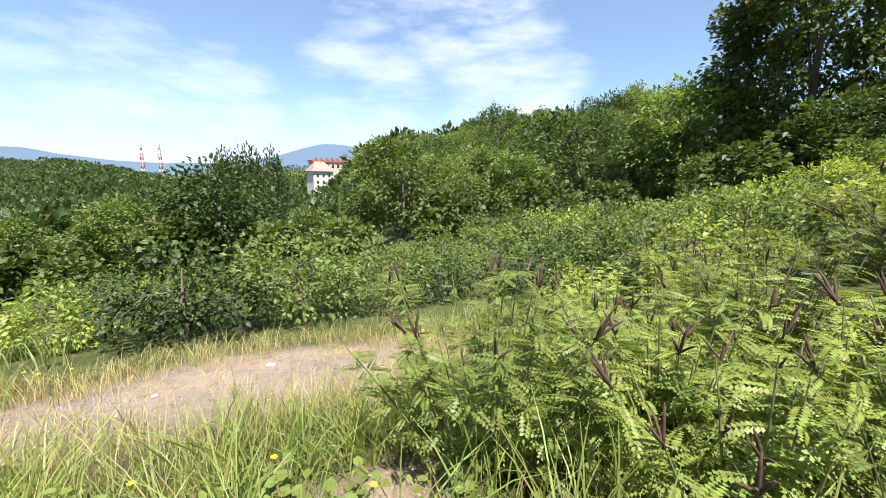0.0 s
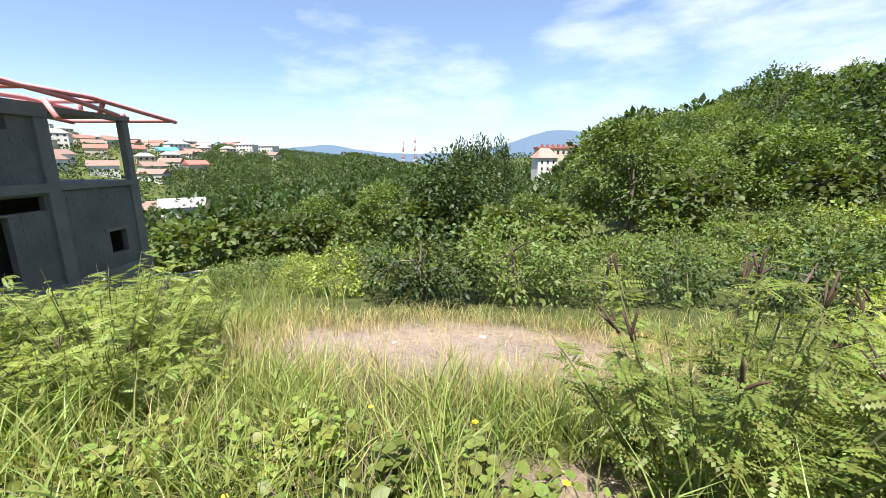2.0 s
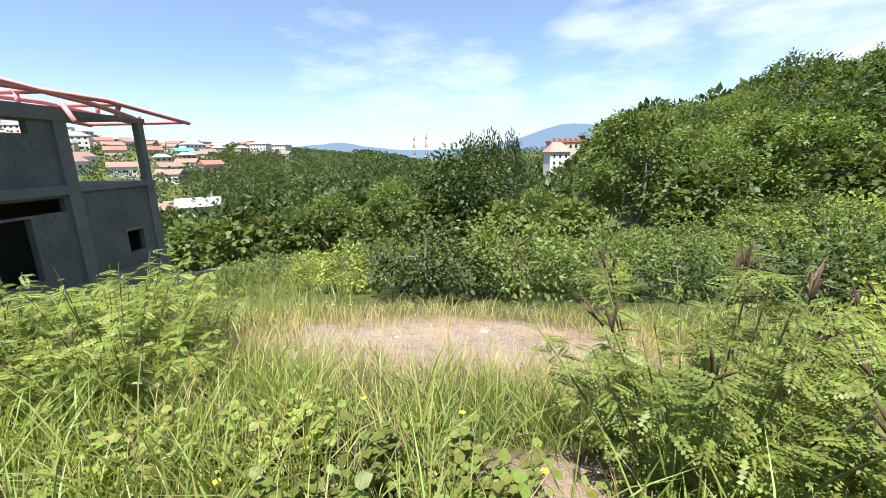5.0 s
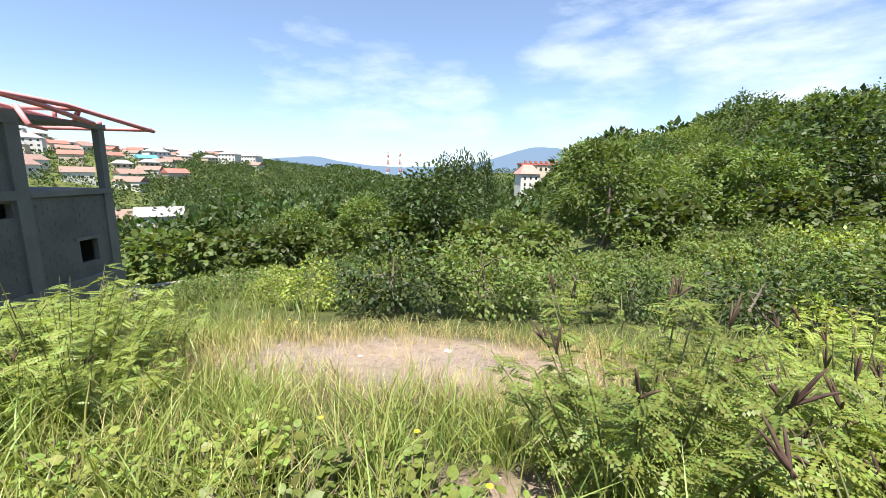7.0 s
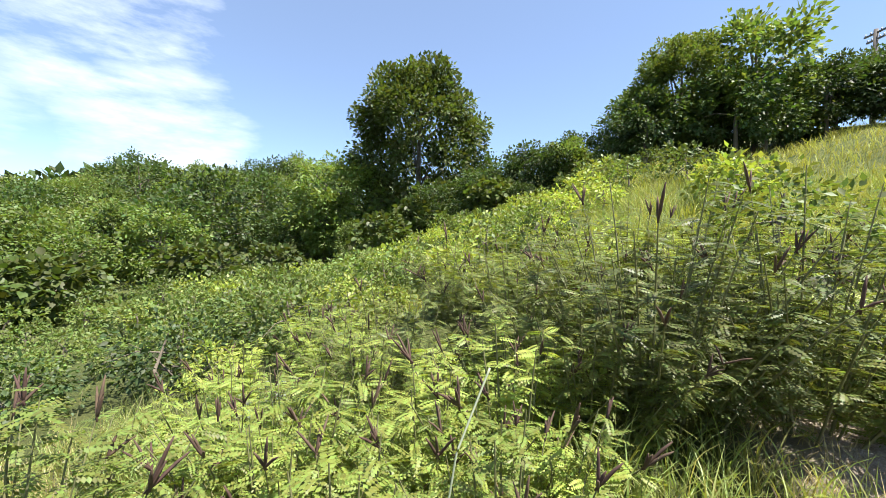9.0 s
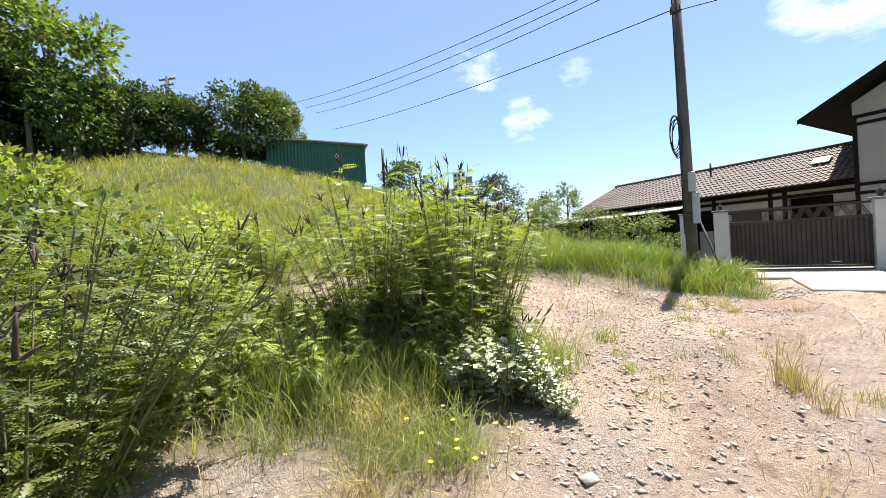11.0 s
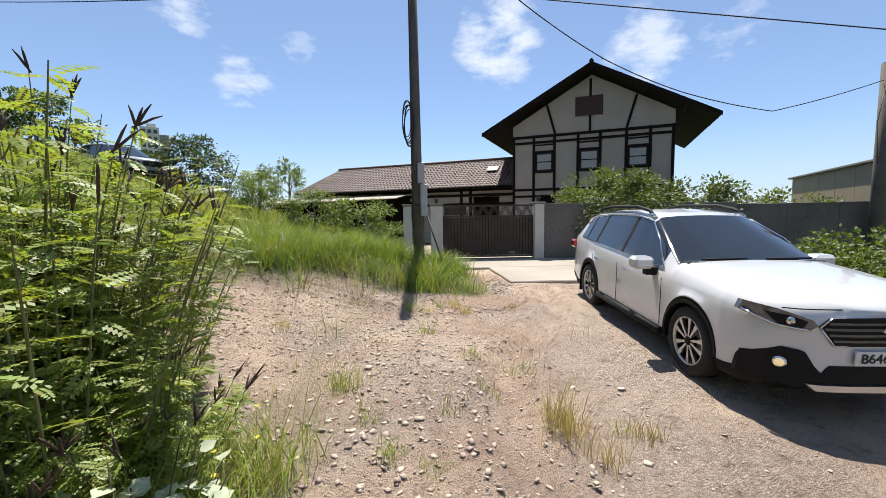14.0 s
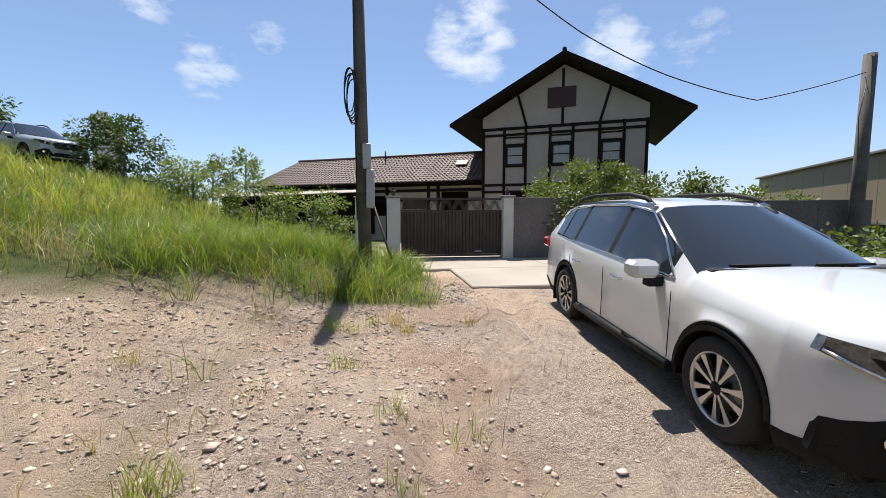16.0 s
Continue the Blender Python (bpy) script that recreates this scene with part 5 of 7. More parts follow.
def make_amorpha(seed, tall, wide, stems, leaves, mat, label, spikes=True, leaf=0.145):
    """A shrub of leaning stems with feather leaves and upright brown seed spikes."""
    rng = np.random.default_rng(seed)
    t = thing("false_indigo_shrub", Matrix.Identity(4), label, "shrub")
    bm, pos, way, tips = bmesh.new(), [], [], []
    for k in range(stems):
        a, r = rng.uniform(0, 2 * math.pi), wide * 0.5 * math.sqrt(rng.random())
        hgt = tall * rng.uniform(0.62, 1.0) * (1 - 0.3 * (2 * r / wide) ** 2)
        foot = np.array([math.cos(a) * r * 0.35, math.sin(a) * r * 0.35, -0.05])
        tip = np.array([math.cos(a) * r, math.sin(a) * r, hgt])
        bend = (foot + tip) / 2 + np.array([0, 0, 0.12 * hgt])
        q = lambda u: (1 - u) ** 2 * foot + 2 * u * (1 - u) * bend + u * u * tip
        tube(bm, [q(u) for u in (0, 0.4, 0.75, 1)], [0.008, 0.006, 0.0045, 0.0025], 4, caps=False)
        for _ in range(leaves):
            u = 1 - 0.94 * rng.random() ** 0.85
            b = rng.uniform(0, 2 * math.pi)
            pos.append(q(u)); way.append((math.cos(b), math.sin(b), rng.uniform(-0.2, 0.45)))
        tips.append((tip, tip - bend))
    tagged(part("stem", bm, STEM, t), kind="stuff")
    pos, way = np.array(pos), np.array(way)
    up = np.array([0, 0, 1.0]) + rng.normal(size=(len(pos), 3)) * 0.3
    v, f = strew(PIN_V, PIN_F, pos, frames(way, up), leaf * rng.uniform(0.6, 1.25, len(pos)))
    mesh_part("foliage", raw_mesh("foliage", v, f, mat), t)
    if spikes:
        bm = bmesh.new()
        for tip, d in tips:
            if rng.random() < 0.3:
                for _ in range(rng.integers(2, 5)):
                    w = Vector(d).normalized() + Vector(rng.normal(size=3)) * 0.35
                    w.z = abs(w.z) + 0.25
                    w.normalize()
                    L = rng.uniform(0.09, 0.19)
                    p = Vector(tip) - w * 0.02
                    tube(bm, [p, p + w * L * 0.3, p + w * L * 0.7 + Vector((0, 0, 0.004)), p + w * L], [0.003, 0.0072, 0.0062, 0.0025], 5)
        tagged(part("seed_spike", bm, SPIKE, t, "upright purple-brown seed spikes"), kind="stuff")
    return t


def planted(ob, x, y, turn=0.0, size=1.0, sink=0.05, tall=None):
    """A copy of a plant on the ground."""
    c = copy_thing(ob, pose(x, y, height(x, y) - sink, 0, 0, turn))
    c.scale = (size, size, size * (tall or 1.0))
    return c


def first(ob, x, y, turn=0.0, size=1.0):
    """Puts the model itself on the ground."""
    ob.matrix_basis = pose(x, y, height(x, y) - 0.05, 0, 0, turn)
    ob.scale = (size, size, size)
    return ob


# hillside shrubs round the two clearings
AM = "false indigo shrub with feathery leaves and brown seed spikes"
am_a = first(make_amorpha(11, 1.2, 1.5, 34, 46, LEAF_BRIGHT, AM, leaf=0.13), 1.1, -2.95, 20, 1.1)
am_b = first(make_amorpha(12, 2.2, 1.9, 34, 38, LEAF_BRIGHT, AM, leaf=0.17), -1.55, 3.95, 70, 1.15)
am_c = first(make_amorpha(13, 1.0, 1.3, 24, 34, LEAF_LIME, AM, leaf=0.125), -0.35, -1.9, 130)
am_d = first(make_amorpha(14, 1.55, 2.0, 44, 54, LEAF_DUSK, "dark leafy false indigo shrub with few seed spikes", leaf=0.13), -2.0, -0.7, 10, 1.35)
for src, x, y, a, s in (
        (am_c, 0.35, -2.35, 40, 1.0), (am_a, -0.2, -3.3, 200, 0.9), (am_c, -0.9, -2.7, 300, 1.1), (am_c, -0.15, -1.15, 15, 0.75), (am_a, -1.2, -1.6, 90, 0.95),
        (am_d, -2.3, 0.35, 80, 1.3), (am_d, -2.4, -1.9, 160, 1.15), (am_d, -3.2, -0.9, 250, 1.1), (am_c, -2.9, 1.4, 30, 1.3), (am_c, -3.9, 0.6, 120, 1.2), (am_c, -3.6, 1.9, 210, 1.2),
        (am_b, -2.2, 4.5, 10, 1.35), (am_b, -1.95, 5.3, 140, 0.95), (am_b, -2.6, 5.7, 60, 1.2), (am_b, -2.7, 3.6, 200, 1.25), (am_c, -3.0, 2.7, 260, 0.9), (am_b, -3.0, 5.0, 320, 1.0), (am_a, -3.2, 4.5, 50, 1.25), (am_c, -4.3, 2.2, 75, 1.3),
        (am_c, -1.75, 4.7, 170, 1.0), (am_c, -4.4, -0.2, 190, 1.2), (am_c, -4.9, 1.4, 45, 1.1), (am_a, -4.2, -2.1, 220, 1.1), (am_d, -4.6, -3.6, 140, 1.0), (am_a, -2.0, -3.9, 12, 1.0),
        (am_c, -1.4, -4.6, 77, 1.0), (am_a, -3.1, -5.0, 187, 1.0), (am_c, -5.6, 0.4, 260, 1.1), (am_c, -6.0, 2.6, 10, 1.1), (am_a, -5.4, 3.8, 100, 1.1), (am_c, 4.9, -2.9, 60, 0.7), (am_c, 0.6, -1.75, 60, 1.05), (am_a, 0.15, -1.35, 200, 0.9), (am_a, 0.1, -2.5, 300, 0.95), (am_c, -0.6, -1.5, 20, 1.2), (am_c, -1.2, 4.3, 30, 0.8), (am_d, -1.6, -2.9, 30, 0.9), (am_d, -1.5, -1.15, 300, 0.9), (am_b, -2.45, 5.1, 100, 1.25), (am_c, -0.5, 0.0, 60, 0.55), (am_c, -1.1, 4.0, 10, 0.95), (am_c, -1.5, 3.4, 90, 0.85), (am_c, -2.3, 2.3, 10, 0.95), (am_c, -3.0, 3.2, 110, 0.9), (am_c, -3.4, 2.0, 230, 1.0), (am_c, -2.6, 1.5, 310, 0.8)):
    planted(src, x, y, a, s)

# feathery lime bush beside the shell, and the closed band of shrubs below the clearing
SHRUB = "dense green hillside shrub with small leaves"
shrub_a = first(make_amorpha(21, 1.3, 1.9, 30, 40, LEAF_BRIGHT, "feathery lime-green shrub in tall grass", spikes=False, leaf=0.15), 6.0, -4.1, 0, 0.85)
shrub_b = make_tree(22, 1.55, 2.1, 1500, 0.1, LEAF_MID, SHRUB, 46, 0.12, "shrub", "shrub", 0.3, low=-0.95)
shrub_c = make_tree(23, 1.4, 2.2, 1400, 0.11, LEAF_DARK, SHRUB, 40, 0.12, "shrub", "shrub", 0.32, low=-0.95)
shrub_d = make_tree(24, 1.2, 1.7, 1200, 0.1, LEAF_LIME, "bright green hillside shrub with small leaves", 36, 0.1, "shrub", "shrub", 0.28, low=-0.95)
for x, y, a, s in ((7.0, -4.9, 50, 0.75), (6.2, -2.9, 120, 0.6), (7.4, -3.6, 200, 0.7), (8.6, -5.8, 30, 0.75), (7.9, -6.8, 110, 0.65), (9.6, -7.4, 80, 0.7), (10.6, -6.2, 160, 0.75), (11.8, -8.4, 10, 0.7), (9.0, -4.0, 10, 0.7), (5.6, -4.5, 70, 0.7), (4.75, -3.15, 20, 0.72), (5.4, -3.6, 140, 0.95), (5.7, -2.6, 250, 0.85), (6.4, -3.4, 60, 0.95)):
    planted(shrub_a, x, y, a, s)
shrub_e = make_tree(25, 1.5, 2.1, 650, 0.17, LEAF_MID, SHRUB, 40, 0.1, "shrub", "shrub", 0.32, low=-0.95)
shrub_f = make_tree(26, 1.3, 1.9, 600, 0.17, LEAF_LIME, "bright green hillside shrub with small leaves", 36, 0.1, "shrub", "shrub", 0.3, low=-0.95)
first(shrub_e, -9.0, -12.0); first(shrub_f, -12.0, -9.0)
rng = np.random.default_rng(5)
first(shrub_b, 2.0, -8.2); first(shrub_c, 3.6, -8.0, 30); first(shrub_d, -5.2, -6.2)
spots = []
for k in range(900):
    x, y = rng.uniform(-16, 13), rng.uniform(-19, -5.6)
    edge = -7.1 - 0.28 * min(max(x - 1.0, -4), 6) + 0.45 * (x < -1) * min(-1 - x, 5)
    if y > edge or (x > 8 and y > -9):
        continue
    if all((x - p) ** 2 + (y - q) ** 2 > (1.05 if y > -11 else 1.35) ** 2 for p, q in spots):
        spots.append((x, y))
for k, (x, y) in enumerate(spots[:135]):
    src = ((shrub_b, shrub_c, shrub_b, shrub_d) if y > -10.5 else (shrub_e, shrub_e, shrub_e, shrub_f))[int(rng.integers(0, 4))]
    planted(src, x, y, rng.uniform(0, 360), rng.uniform(0.75, 1.05) * (0.85 if y > -9 else 0.85 if x < -4 else 0.6), 0.1)
# shrubs up the western slope
spots = []
for k in range(700):
    x, y = rng.uniform(-26, -4.6), rng.uniform(-16, 9)
    if y > 3.2 + 0.15 * (x + 5) or (x > -20 and 4 - 0.35 * (x + 5) > 0 and y > -1.5 and x < -6 and y < 8 and rng.random() < 0.8):
        continue
    if all((x - p) ** 2 + (y - q) ** 2 > 1.5 ** 2 for p, q in spots):
        spots.append((x, y))
for k, (x, y) in enumerate(spots[:105]):
    planted(((shrub_d, shrub_b) if x > -8 else (shrub_f, shrub_e))[int(rng.integers(0, 2))], x, y, rng.uniform(0, 360), rng.uniform(0.7, 1.1), 0.1)

# trees
T1, T2, T3 = "broad dark green deciduous tree", "lush mid-green deciduous tree", "fresh green young deciduous tree"
tree_a = make_tree(31, 9.5, 8.0, 4300, 0.46, LEAF_DARK, T1, 110, 0.06, low=-0.9)
tree_b = make_tree(32, 8.0, 7.5, 7600, 0.3, LEAF_FRESH, T2, 64, 0.05, spread=1.0, low=-0.9)
tree_c = make_tree(33, 6.5, 6.0, 4600, 0.3, LEAF_FRESH, T3, 50, 0.05, spread=0.85, low=-0.9)
tree_d = make_tree(34, 13.2, 12.0, 34000, 0.33, LEAF_OLIVE, "tall full-crowned dark green tree on the slope", 190, 0.04, spread=1.2, low=-0.9)
bush_e = make_tree(35, 3.2, 4.6, 1300, 0.36, LEAF_OLIVE, "wide bush with large heart-shaped leaves", 50, 0.1, "bush", "bush", 0.5, BROAD_V, BROAD_F, -0.95)
bush_f = make_tree(36, 3.6, 3.6, 4600, 0.16, LEAF_DARK, "round dark green bush", 50, 0.12, "bush", "bush", 0.45, low=-0.9)
far_a = make_tree(41, 9.0, 8.0, 2500, 0.45, LEAF_DARK, T1, 70, 0.15, low=-0.8)
far_b = make_tree(42, 8.0, 7.5, 2400, 0.44, LEAF_MID, T2, 65, 0.12, low=-0.8)
young_g = make_tree(37, 4.5, 2.6, 1700, 0.16, LEAF_MID, "slender young tree with an airy crown", 34, 0.22, "tree", "tree", 0.36)


def at(src, x, y, size, turn, tall=1.0, sink=0.1):
    return planted(src, x, y, turn, size, sink, tall)


first(tree_d, -31.0, -18.0, 0, 1.0).scale = (1.05, 1.05, (18.0 - height(-31.0, -18.0)) / 13.4)
first(tree_a, 12.8, -62.0, 0, 0.8)
first(tree_b, -5.4, -28.0, 0, 0.9)
first(tree_c, -11.5, -23.0, 0, 0.7)
first(bush_e, 7.2, -26.5, 0, 1.0)
first(bush_f, -9.6, 21.4, 0, 0.8)
first(young_g, -11.5, 41.5, 0, 1.5)
first(far_a, -20.0, -60.0, 0, 0.8)
first(far_b, 14.0, -55.0, 0, 0.8)
for src, x, y, s, a, t in (
        (tree_b, -26.6, -23.5, 1.12, 100, 1.0), (tree_c, -26.0, -15.0, 0.5, 0, 1.0), (bush_e, -27.2, -19.0, 1.3, 90, 1.0), (bush_e, -28.6, -14.6, 1.3, 200, 1.0), (tree_c, -27.5, -17.2, 0.6, 60, 1.0), (tree_a, -34.5, -13.0, 0.62, 40, 1.0), (tree_b, -29.0, -11.0, 0.42, 50, 1.0), (tree_c, -23.5, -19.5, 0.5, 0, 1.0),
        (tree_d, -25.0, 2.0, 0.5, 10, 1.05), (tree_c, -24.4, 5.4, 1.0, 200, 1.1), (tree_a, -26.5, -0.5, 0.5, 0, 1.0), (tree_c, -25.0, -4.2, 0.55, 90, 1.0), (bush_f, -23.0, 0.2, 1.2, 0, 1.0), (bush_f, -22.5, 4.2, 1.3, 70, 1.0), (bush_f, -24.0, 8.2, 1.1, 30, 1.0),
        (bush_f, -22.0, 13.2, 1.35, 10, 1.05), (tree_d, -22.9, 15.3, 0.38, 80, 1.05), (bush_f, -24.0, 10.8, 1.0, 160, 1.0), (bush_f, -26.0, -7.2, 1.3, 5, 1.0), (bush_f, -24.8, -9.8, 1.1, 60, 1.0), (bush_e, -19.5, -14.5, 0.9, 44, 1.0), (bush_f, -23.4, -12.6, 1.1, 144, 1.0),
        (bush_e, 15.8, -25.5, 1.0, 60, 1.0), (bush_e, 19.5, -27.0, 1.15, 130, 1.0), (bush_e, 12.4, -27.2, 0.9, 220, 1.0), (bush_e, 23.5, -24.5, 1.2, 20, 1.0), (bush_e, 3.0, -25.0, 0.8, 310, 1.0), (bush_e, -0.6, -22.5, 0.75, 45, 1.0), (bush_e, 11.0, -22.5, 0.6, 95, 1.0),
        (tree_c, 0.8, -27.5, 0.55, 20, 1.0), (tree_b, -8.8, -31.5, 0.75, 140, 1.0), (tree_a, -14.5, -34.0, 0.5, 10, 1.0), (tree_c, -7.6, -23.5, 0.62, 240, 1.0), (tree_c, -15.8, -26.5, 0.45, 330, 1.0), (bush_e, -5.5, -20.0, 0.8, 20, 1.0), (bush_e, -10.5, -18.5, 0.8, 190, 1.0), (bush_e, -15.0, -19.0, 0.7, 290, 1.0),
        (young_g, -13.0, 39.0, 1.3, 100, 1.0), (bush_f, -12.5, 30.0, 1.0, 0, 1.0), (bush_f, -15.5, 27.5, 1.1, 50, 1.0), (bush_f, -19.0, 25.0, 1.2, 90, 1.0), (tree_b, -30.0, 40.0, 0.6, 0, 1.0), (tree_a, -40.0, 36.0, 0.7, 0, 1.0), (tree_b, -24.0, 48.0, 0.6, 120, 1.0),
        (bush_f, 16.5, 17.5, 0.95, 0, 0.9), (bush_f, 13.5, 18.5, 0.8, 60, 0.9), (bush_f, 19.0, 19.0, 1.0, 150, 0.9), (young_g, 17.4, 18.6, 0.8, 0, 1.0), (young_g, 14.8, 19.5, 0.75, 90, 1.0), (bush_f, 22.5, 24.0, 1.0, 200, 1.0), (tree_b, 24.0, 40.0, 0.6, 0, 1.0), (tree_b, 33.0, 38.0, 0.6, 70, 1.0)):
    at(src, x, y, s, a, t)
for k in range(17):
    y = -15.5 + 1.75 * k
    x = -24.2 + 1.2 * math.sin(k * 1.7)
    if y < 13.5:
        at((bush_f, bush_e, bush_f)[k % 3], x, y, 0.8 + 0.25 * math.sin(k * 2.3), 40 * k)
for k in range(9):
    at(bush_f, -27.5 + 0.8 * math.sin(k), -13 + 3.0 * k, 1.1, 70 * k)
# the wooded slope to the south-west and the valley below the shrubs
spots = []
for k in range(2600):
    x, y = rng.uniform(-75, 52), rng.uniform(-105, -27)
    if x > 17 and y > -34 or (y < -27 and abs(x - 2 - 0.0804 * (y + 1)) < 5.5):
        continue
    if x < -38 and y > -38:
        continue
    if all((x - p) ** 2 + (y - q) ** 2 > (4.3 + 0.025 * -y) ** 2 for p, q in spots):
        spots.append((x, y))
spots.sort(key=lambda p: math.hypot(*p))
for k, (x, y) in enumerate(spots[:150]):
    src = (tree_a, tree_a, tree_b, tree_a, tree_a)[int(rng.integers(0, 5))] if y > -40 else (far_a, far_b, far_a)[int(rng.integers(0, 3))]
    low = 0.72 if x > -6 else 0.6
    planted(src, x, y, rng.uniform(0, 360), rng.uniform(0.75, 1.1) * low, 0.3)

# the woods climbing to the ridge
spots = []
for k in range(4000):
    b, d = rng.uniform(127, 171), rng.uniform(36, 100)
    if d > 92 + 0.55 * (b - 131) or b > 167 and d < 75:
        continue
    x, y = 2 - math.sin(math.radians(b)) * d, -1 + math.cos(math.radians(b)) * d
    if all((x - p) ** 2 + (y - q) ** 2 > 5.2 ** 2 for p, q in spots):
        spots.append((x, y))
for k, (x, y) in enumerate(spots[:190]):
    planted((far_a, far_b, far_b, tree_b)[int(rng.integers(0, 4))], x, y, rng.uniform(0, 360), rng.uniform(0.6, 0.9), 0.3)
# the tall dark trees that stand out of the valley woods
for x, y, size, tall in ((6.6, -66.0, 0.75, 1.0), (3.9, -70.0, 0.6, 1.0), (9.9, -64.0, 0.65, 0.6)):
    top = 2.6 + 1.6 * tall
    planted(tree_a, x, y, 50 * x, size, 0.3, (top - height(x, y)) / (9.5 * size))


# grass: single blades, joined
def blades(name, x, y, length, width, lean, mat, label, seed):
    """Curved blades of three pieces at the places given."""
    r = np.random.default_rng(seed)
    n = len(x)
    z = np.array([height(a, b) for a, b in zip(x, y)]) - 0.02
    az, tw = r.uniform(0, 2 * math.pi, n), r.uniform(0, 2 * math.pi, n)
    L, le = length * r.uniform(0.55, 1.25, n), lean * r.uniform(0.3, 1.5, n)
    base = np.stack([x, y, z], 1)
    out = np.stack([np.cos(az), np.sin(az), np.zeros(n)], 1)
    side = np.stack([np.cos(tw), np.sin(tw), np.zeros(n)], 1)
    rows = []
    for t, w in ((0.0, 1.0), (0.4, 0.9), (0.75, 0.6), (1.0, 0.06)):
        c = base + out * (L * le * t ** 1.9)[:, None]
        c[:, 2] += L * (t - 0.35 * le * t ** 2.4)
        hw = (width * w * r.uniform(0.9, 1.1, n) / 2)[:, None]
        rows += [c - side * hw, c + side * hw]
    v = np.stack(rows, 1).reshape(-1, 3)
    q = np.array([[0, 1, 3, 2], [2, 3, 5, 4], [4, 5, 7, 6]])
    f = (q[None] + (np.arange(n) * 8)[:, None, None]).reshape(-1, 4)
    return tagged(new(name, raw_mesh(name, v, f, mat)), label, "grass", kind="stuff")


def sow(rng, n, x0, x1, y0, y1, keep, tuft=0.0, per=1):
    """Places where keep(x, y) allows a plant; per places gather round each as a tuft."""
    xs, ys = [], []
    while len(xs) < n:
        x, y = rng.uniform(x0, x1), rng.uniform(y0, y1)
        if rng.random() < keep(x, y):
            for _ in range(per):
                xs.append(x + rng.normal() * tuft); ys.append(y + rng.normal() * tuft)
    return np.array(xs), np.array(ys)


def lush(x, y):
    t = turf_at(x, y)
    return t * t


def away(x, y):
    """Thins out right under the walker."""
    d = min(math.hypot(x - a, y - b) for a, b in ((2.1, -1.1), (1.7, -0.9), (1.4, -0.4), (0.8, 0.1), (0.2, 0.6), (0.4, 1.5), (0.7, 2.5), (0.9, 3.2)))
    return smooth(0.25, 0.7, d)


x, y = sow(rng, 18000, -1.2, 7.0, -6.4, 0.4, lambda a, b: lush(a, b) * away(a, b) * 0.9, 0.07, 8)
blades("grass", x, y, 0.36, 0.008, 0.55, GRASS, "long green meadow grass", 41)
x, y = sow(rng, 3600, -0.5, 7.0, -3.5, 0.2, lambda a, b: lush(a, b) * away(a, b), 0.05, 10)
blades("tall_grass", x, y, 0.6, 0.011, 0.5, GRASS, "tall broad-bladed green grass tufts", 42)
x, y = sow(rng, 5500, -7.0, 9.0, -7.0, 7.0, lambda a, b: (0.15 + 0.85 * (turf_at(a, b) > 0.3) * (turf_at(a, b) < 0.95)) * away(a, b) * (0.4 if 0 < a < 6 and b > 3.5 else 1.0), 0.08, 9)
blades("dry_grass", x, y, 0.24, 0.006, 0.7, STRAW, "dry straw-coloured grass", 43)
x, y = sow(rng, 2600, -0.8, 6.5, -6.3, 0.2, lambda a, b: lush(a, b) * away(a, b), 0.08, 8)
blades("dry_grass", x, y, 0.45, 0.006, 0.5, STRAW, "dry straw-coloured stalks among the green grass", 50)
x, y = sow(rng, 21000, -14, -0.6, -2.0, 8.0, lambda a, b: lush(a, b) * 0.9, 0.09, 8)
blades("grass", x, y, 0.42, 0.01, 0.6, GRASS, "green and yellow hillside grass", 44)
x, y = sow(rng, 17000, -23, -5.0, -14.0, 17.0, lambda a, b: 0.9 if b > -1 else 0.45, 0.14, 10)
blades("hill_grass", x, y, 0.5, 0.02, 0.6, material("yellow_green_grass", (0.34, 0.36, 0.055), (0.52, 0.5, 0.13), 1.2, 0.6, thin=0.4, vary=0.35), "yellow-green grass on the upper slope", 45)
x, y = sow(rng, 11000, -9, 2.4, 7.4, 13.5, lambda a, b: (0.3 if a < -3 else 1.0) * lush(a, b) * (1.0 if noise.noise((a * 1.1, b * 1.1, 2)) > -0.05 else 0.1) * (1 - smooth(1.2, 2.1, a + 0.25 * noise.noise((b, 0, 0)))), 0.09, 9)
blades("tall_grass", x, y, 0.58, 0.012, 0.75, material("fresh_grass", (0.085, 0.135, 0.024), (0.25, 0.305, 0.06), 1.5, 0.5, thin=0.45, vary=0.65), "fresh bright green tall grass on the bank", 46)
x, y = sow(rng, 1500, -8, 2.2, 7.2, 13.0, lambda a, b: (0.2 + 0.8 * (b < 9.2)) * lush(a, b), 0.08, 8)
blades("dry_grass", x, y, 0.5, 0.007, 0.6, STRAW, "dry stalks along the edge of the bank", 51)
x, y = sow(rng, 8000, -16, -1.0, 13.5, 26, lambda a, b: 0.9, 0.16, 10)
blades("grass", x, y, 0.55, 0.022, 0.5, GRASS, "green grass behind the bank", 47)
x, y = sow(rng, 9000, 5.0, 20, -14, 0, lambda a, b: 0.8, 0.12, 9)
blades("grass", x, y, 0.5, 0.016, 0.6, GRASS, "long green grass on the lower slope", 48)
x, y = sow(rng, 5000, 5.6, 15, 3.5, 14.8, lambda a, b: smooth(6.0, 7.5, a - 0.12 * (b - 8)) if b < 12 else smooth(8, 9.5, a), 0.12, 10)
blades("grass", x, y, 0.5, 0.014, 0.5, GRASS, "green weeds beside the drive", 49)
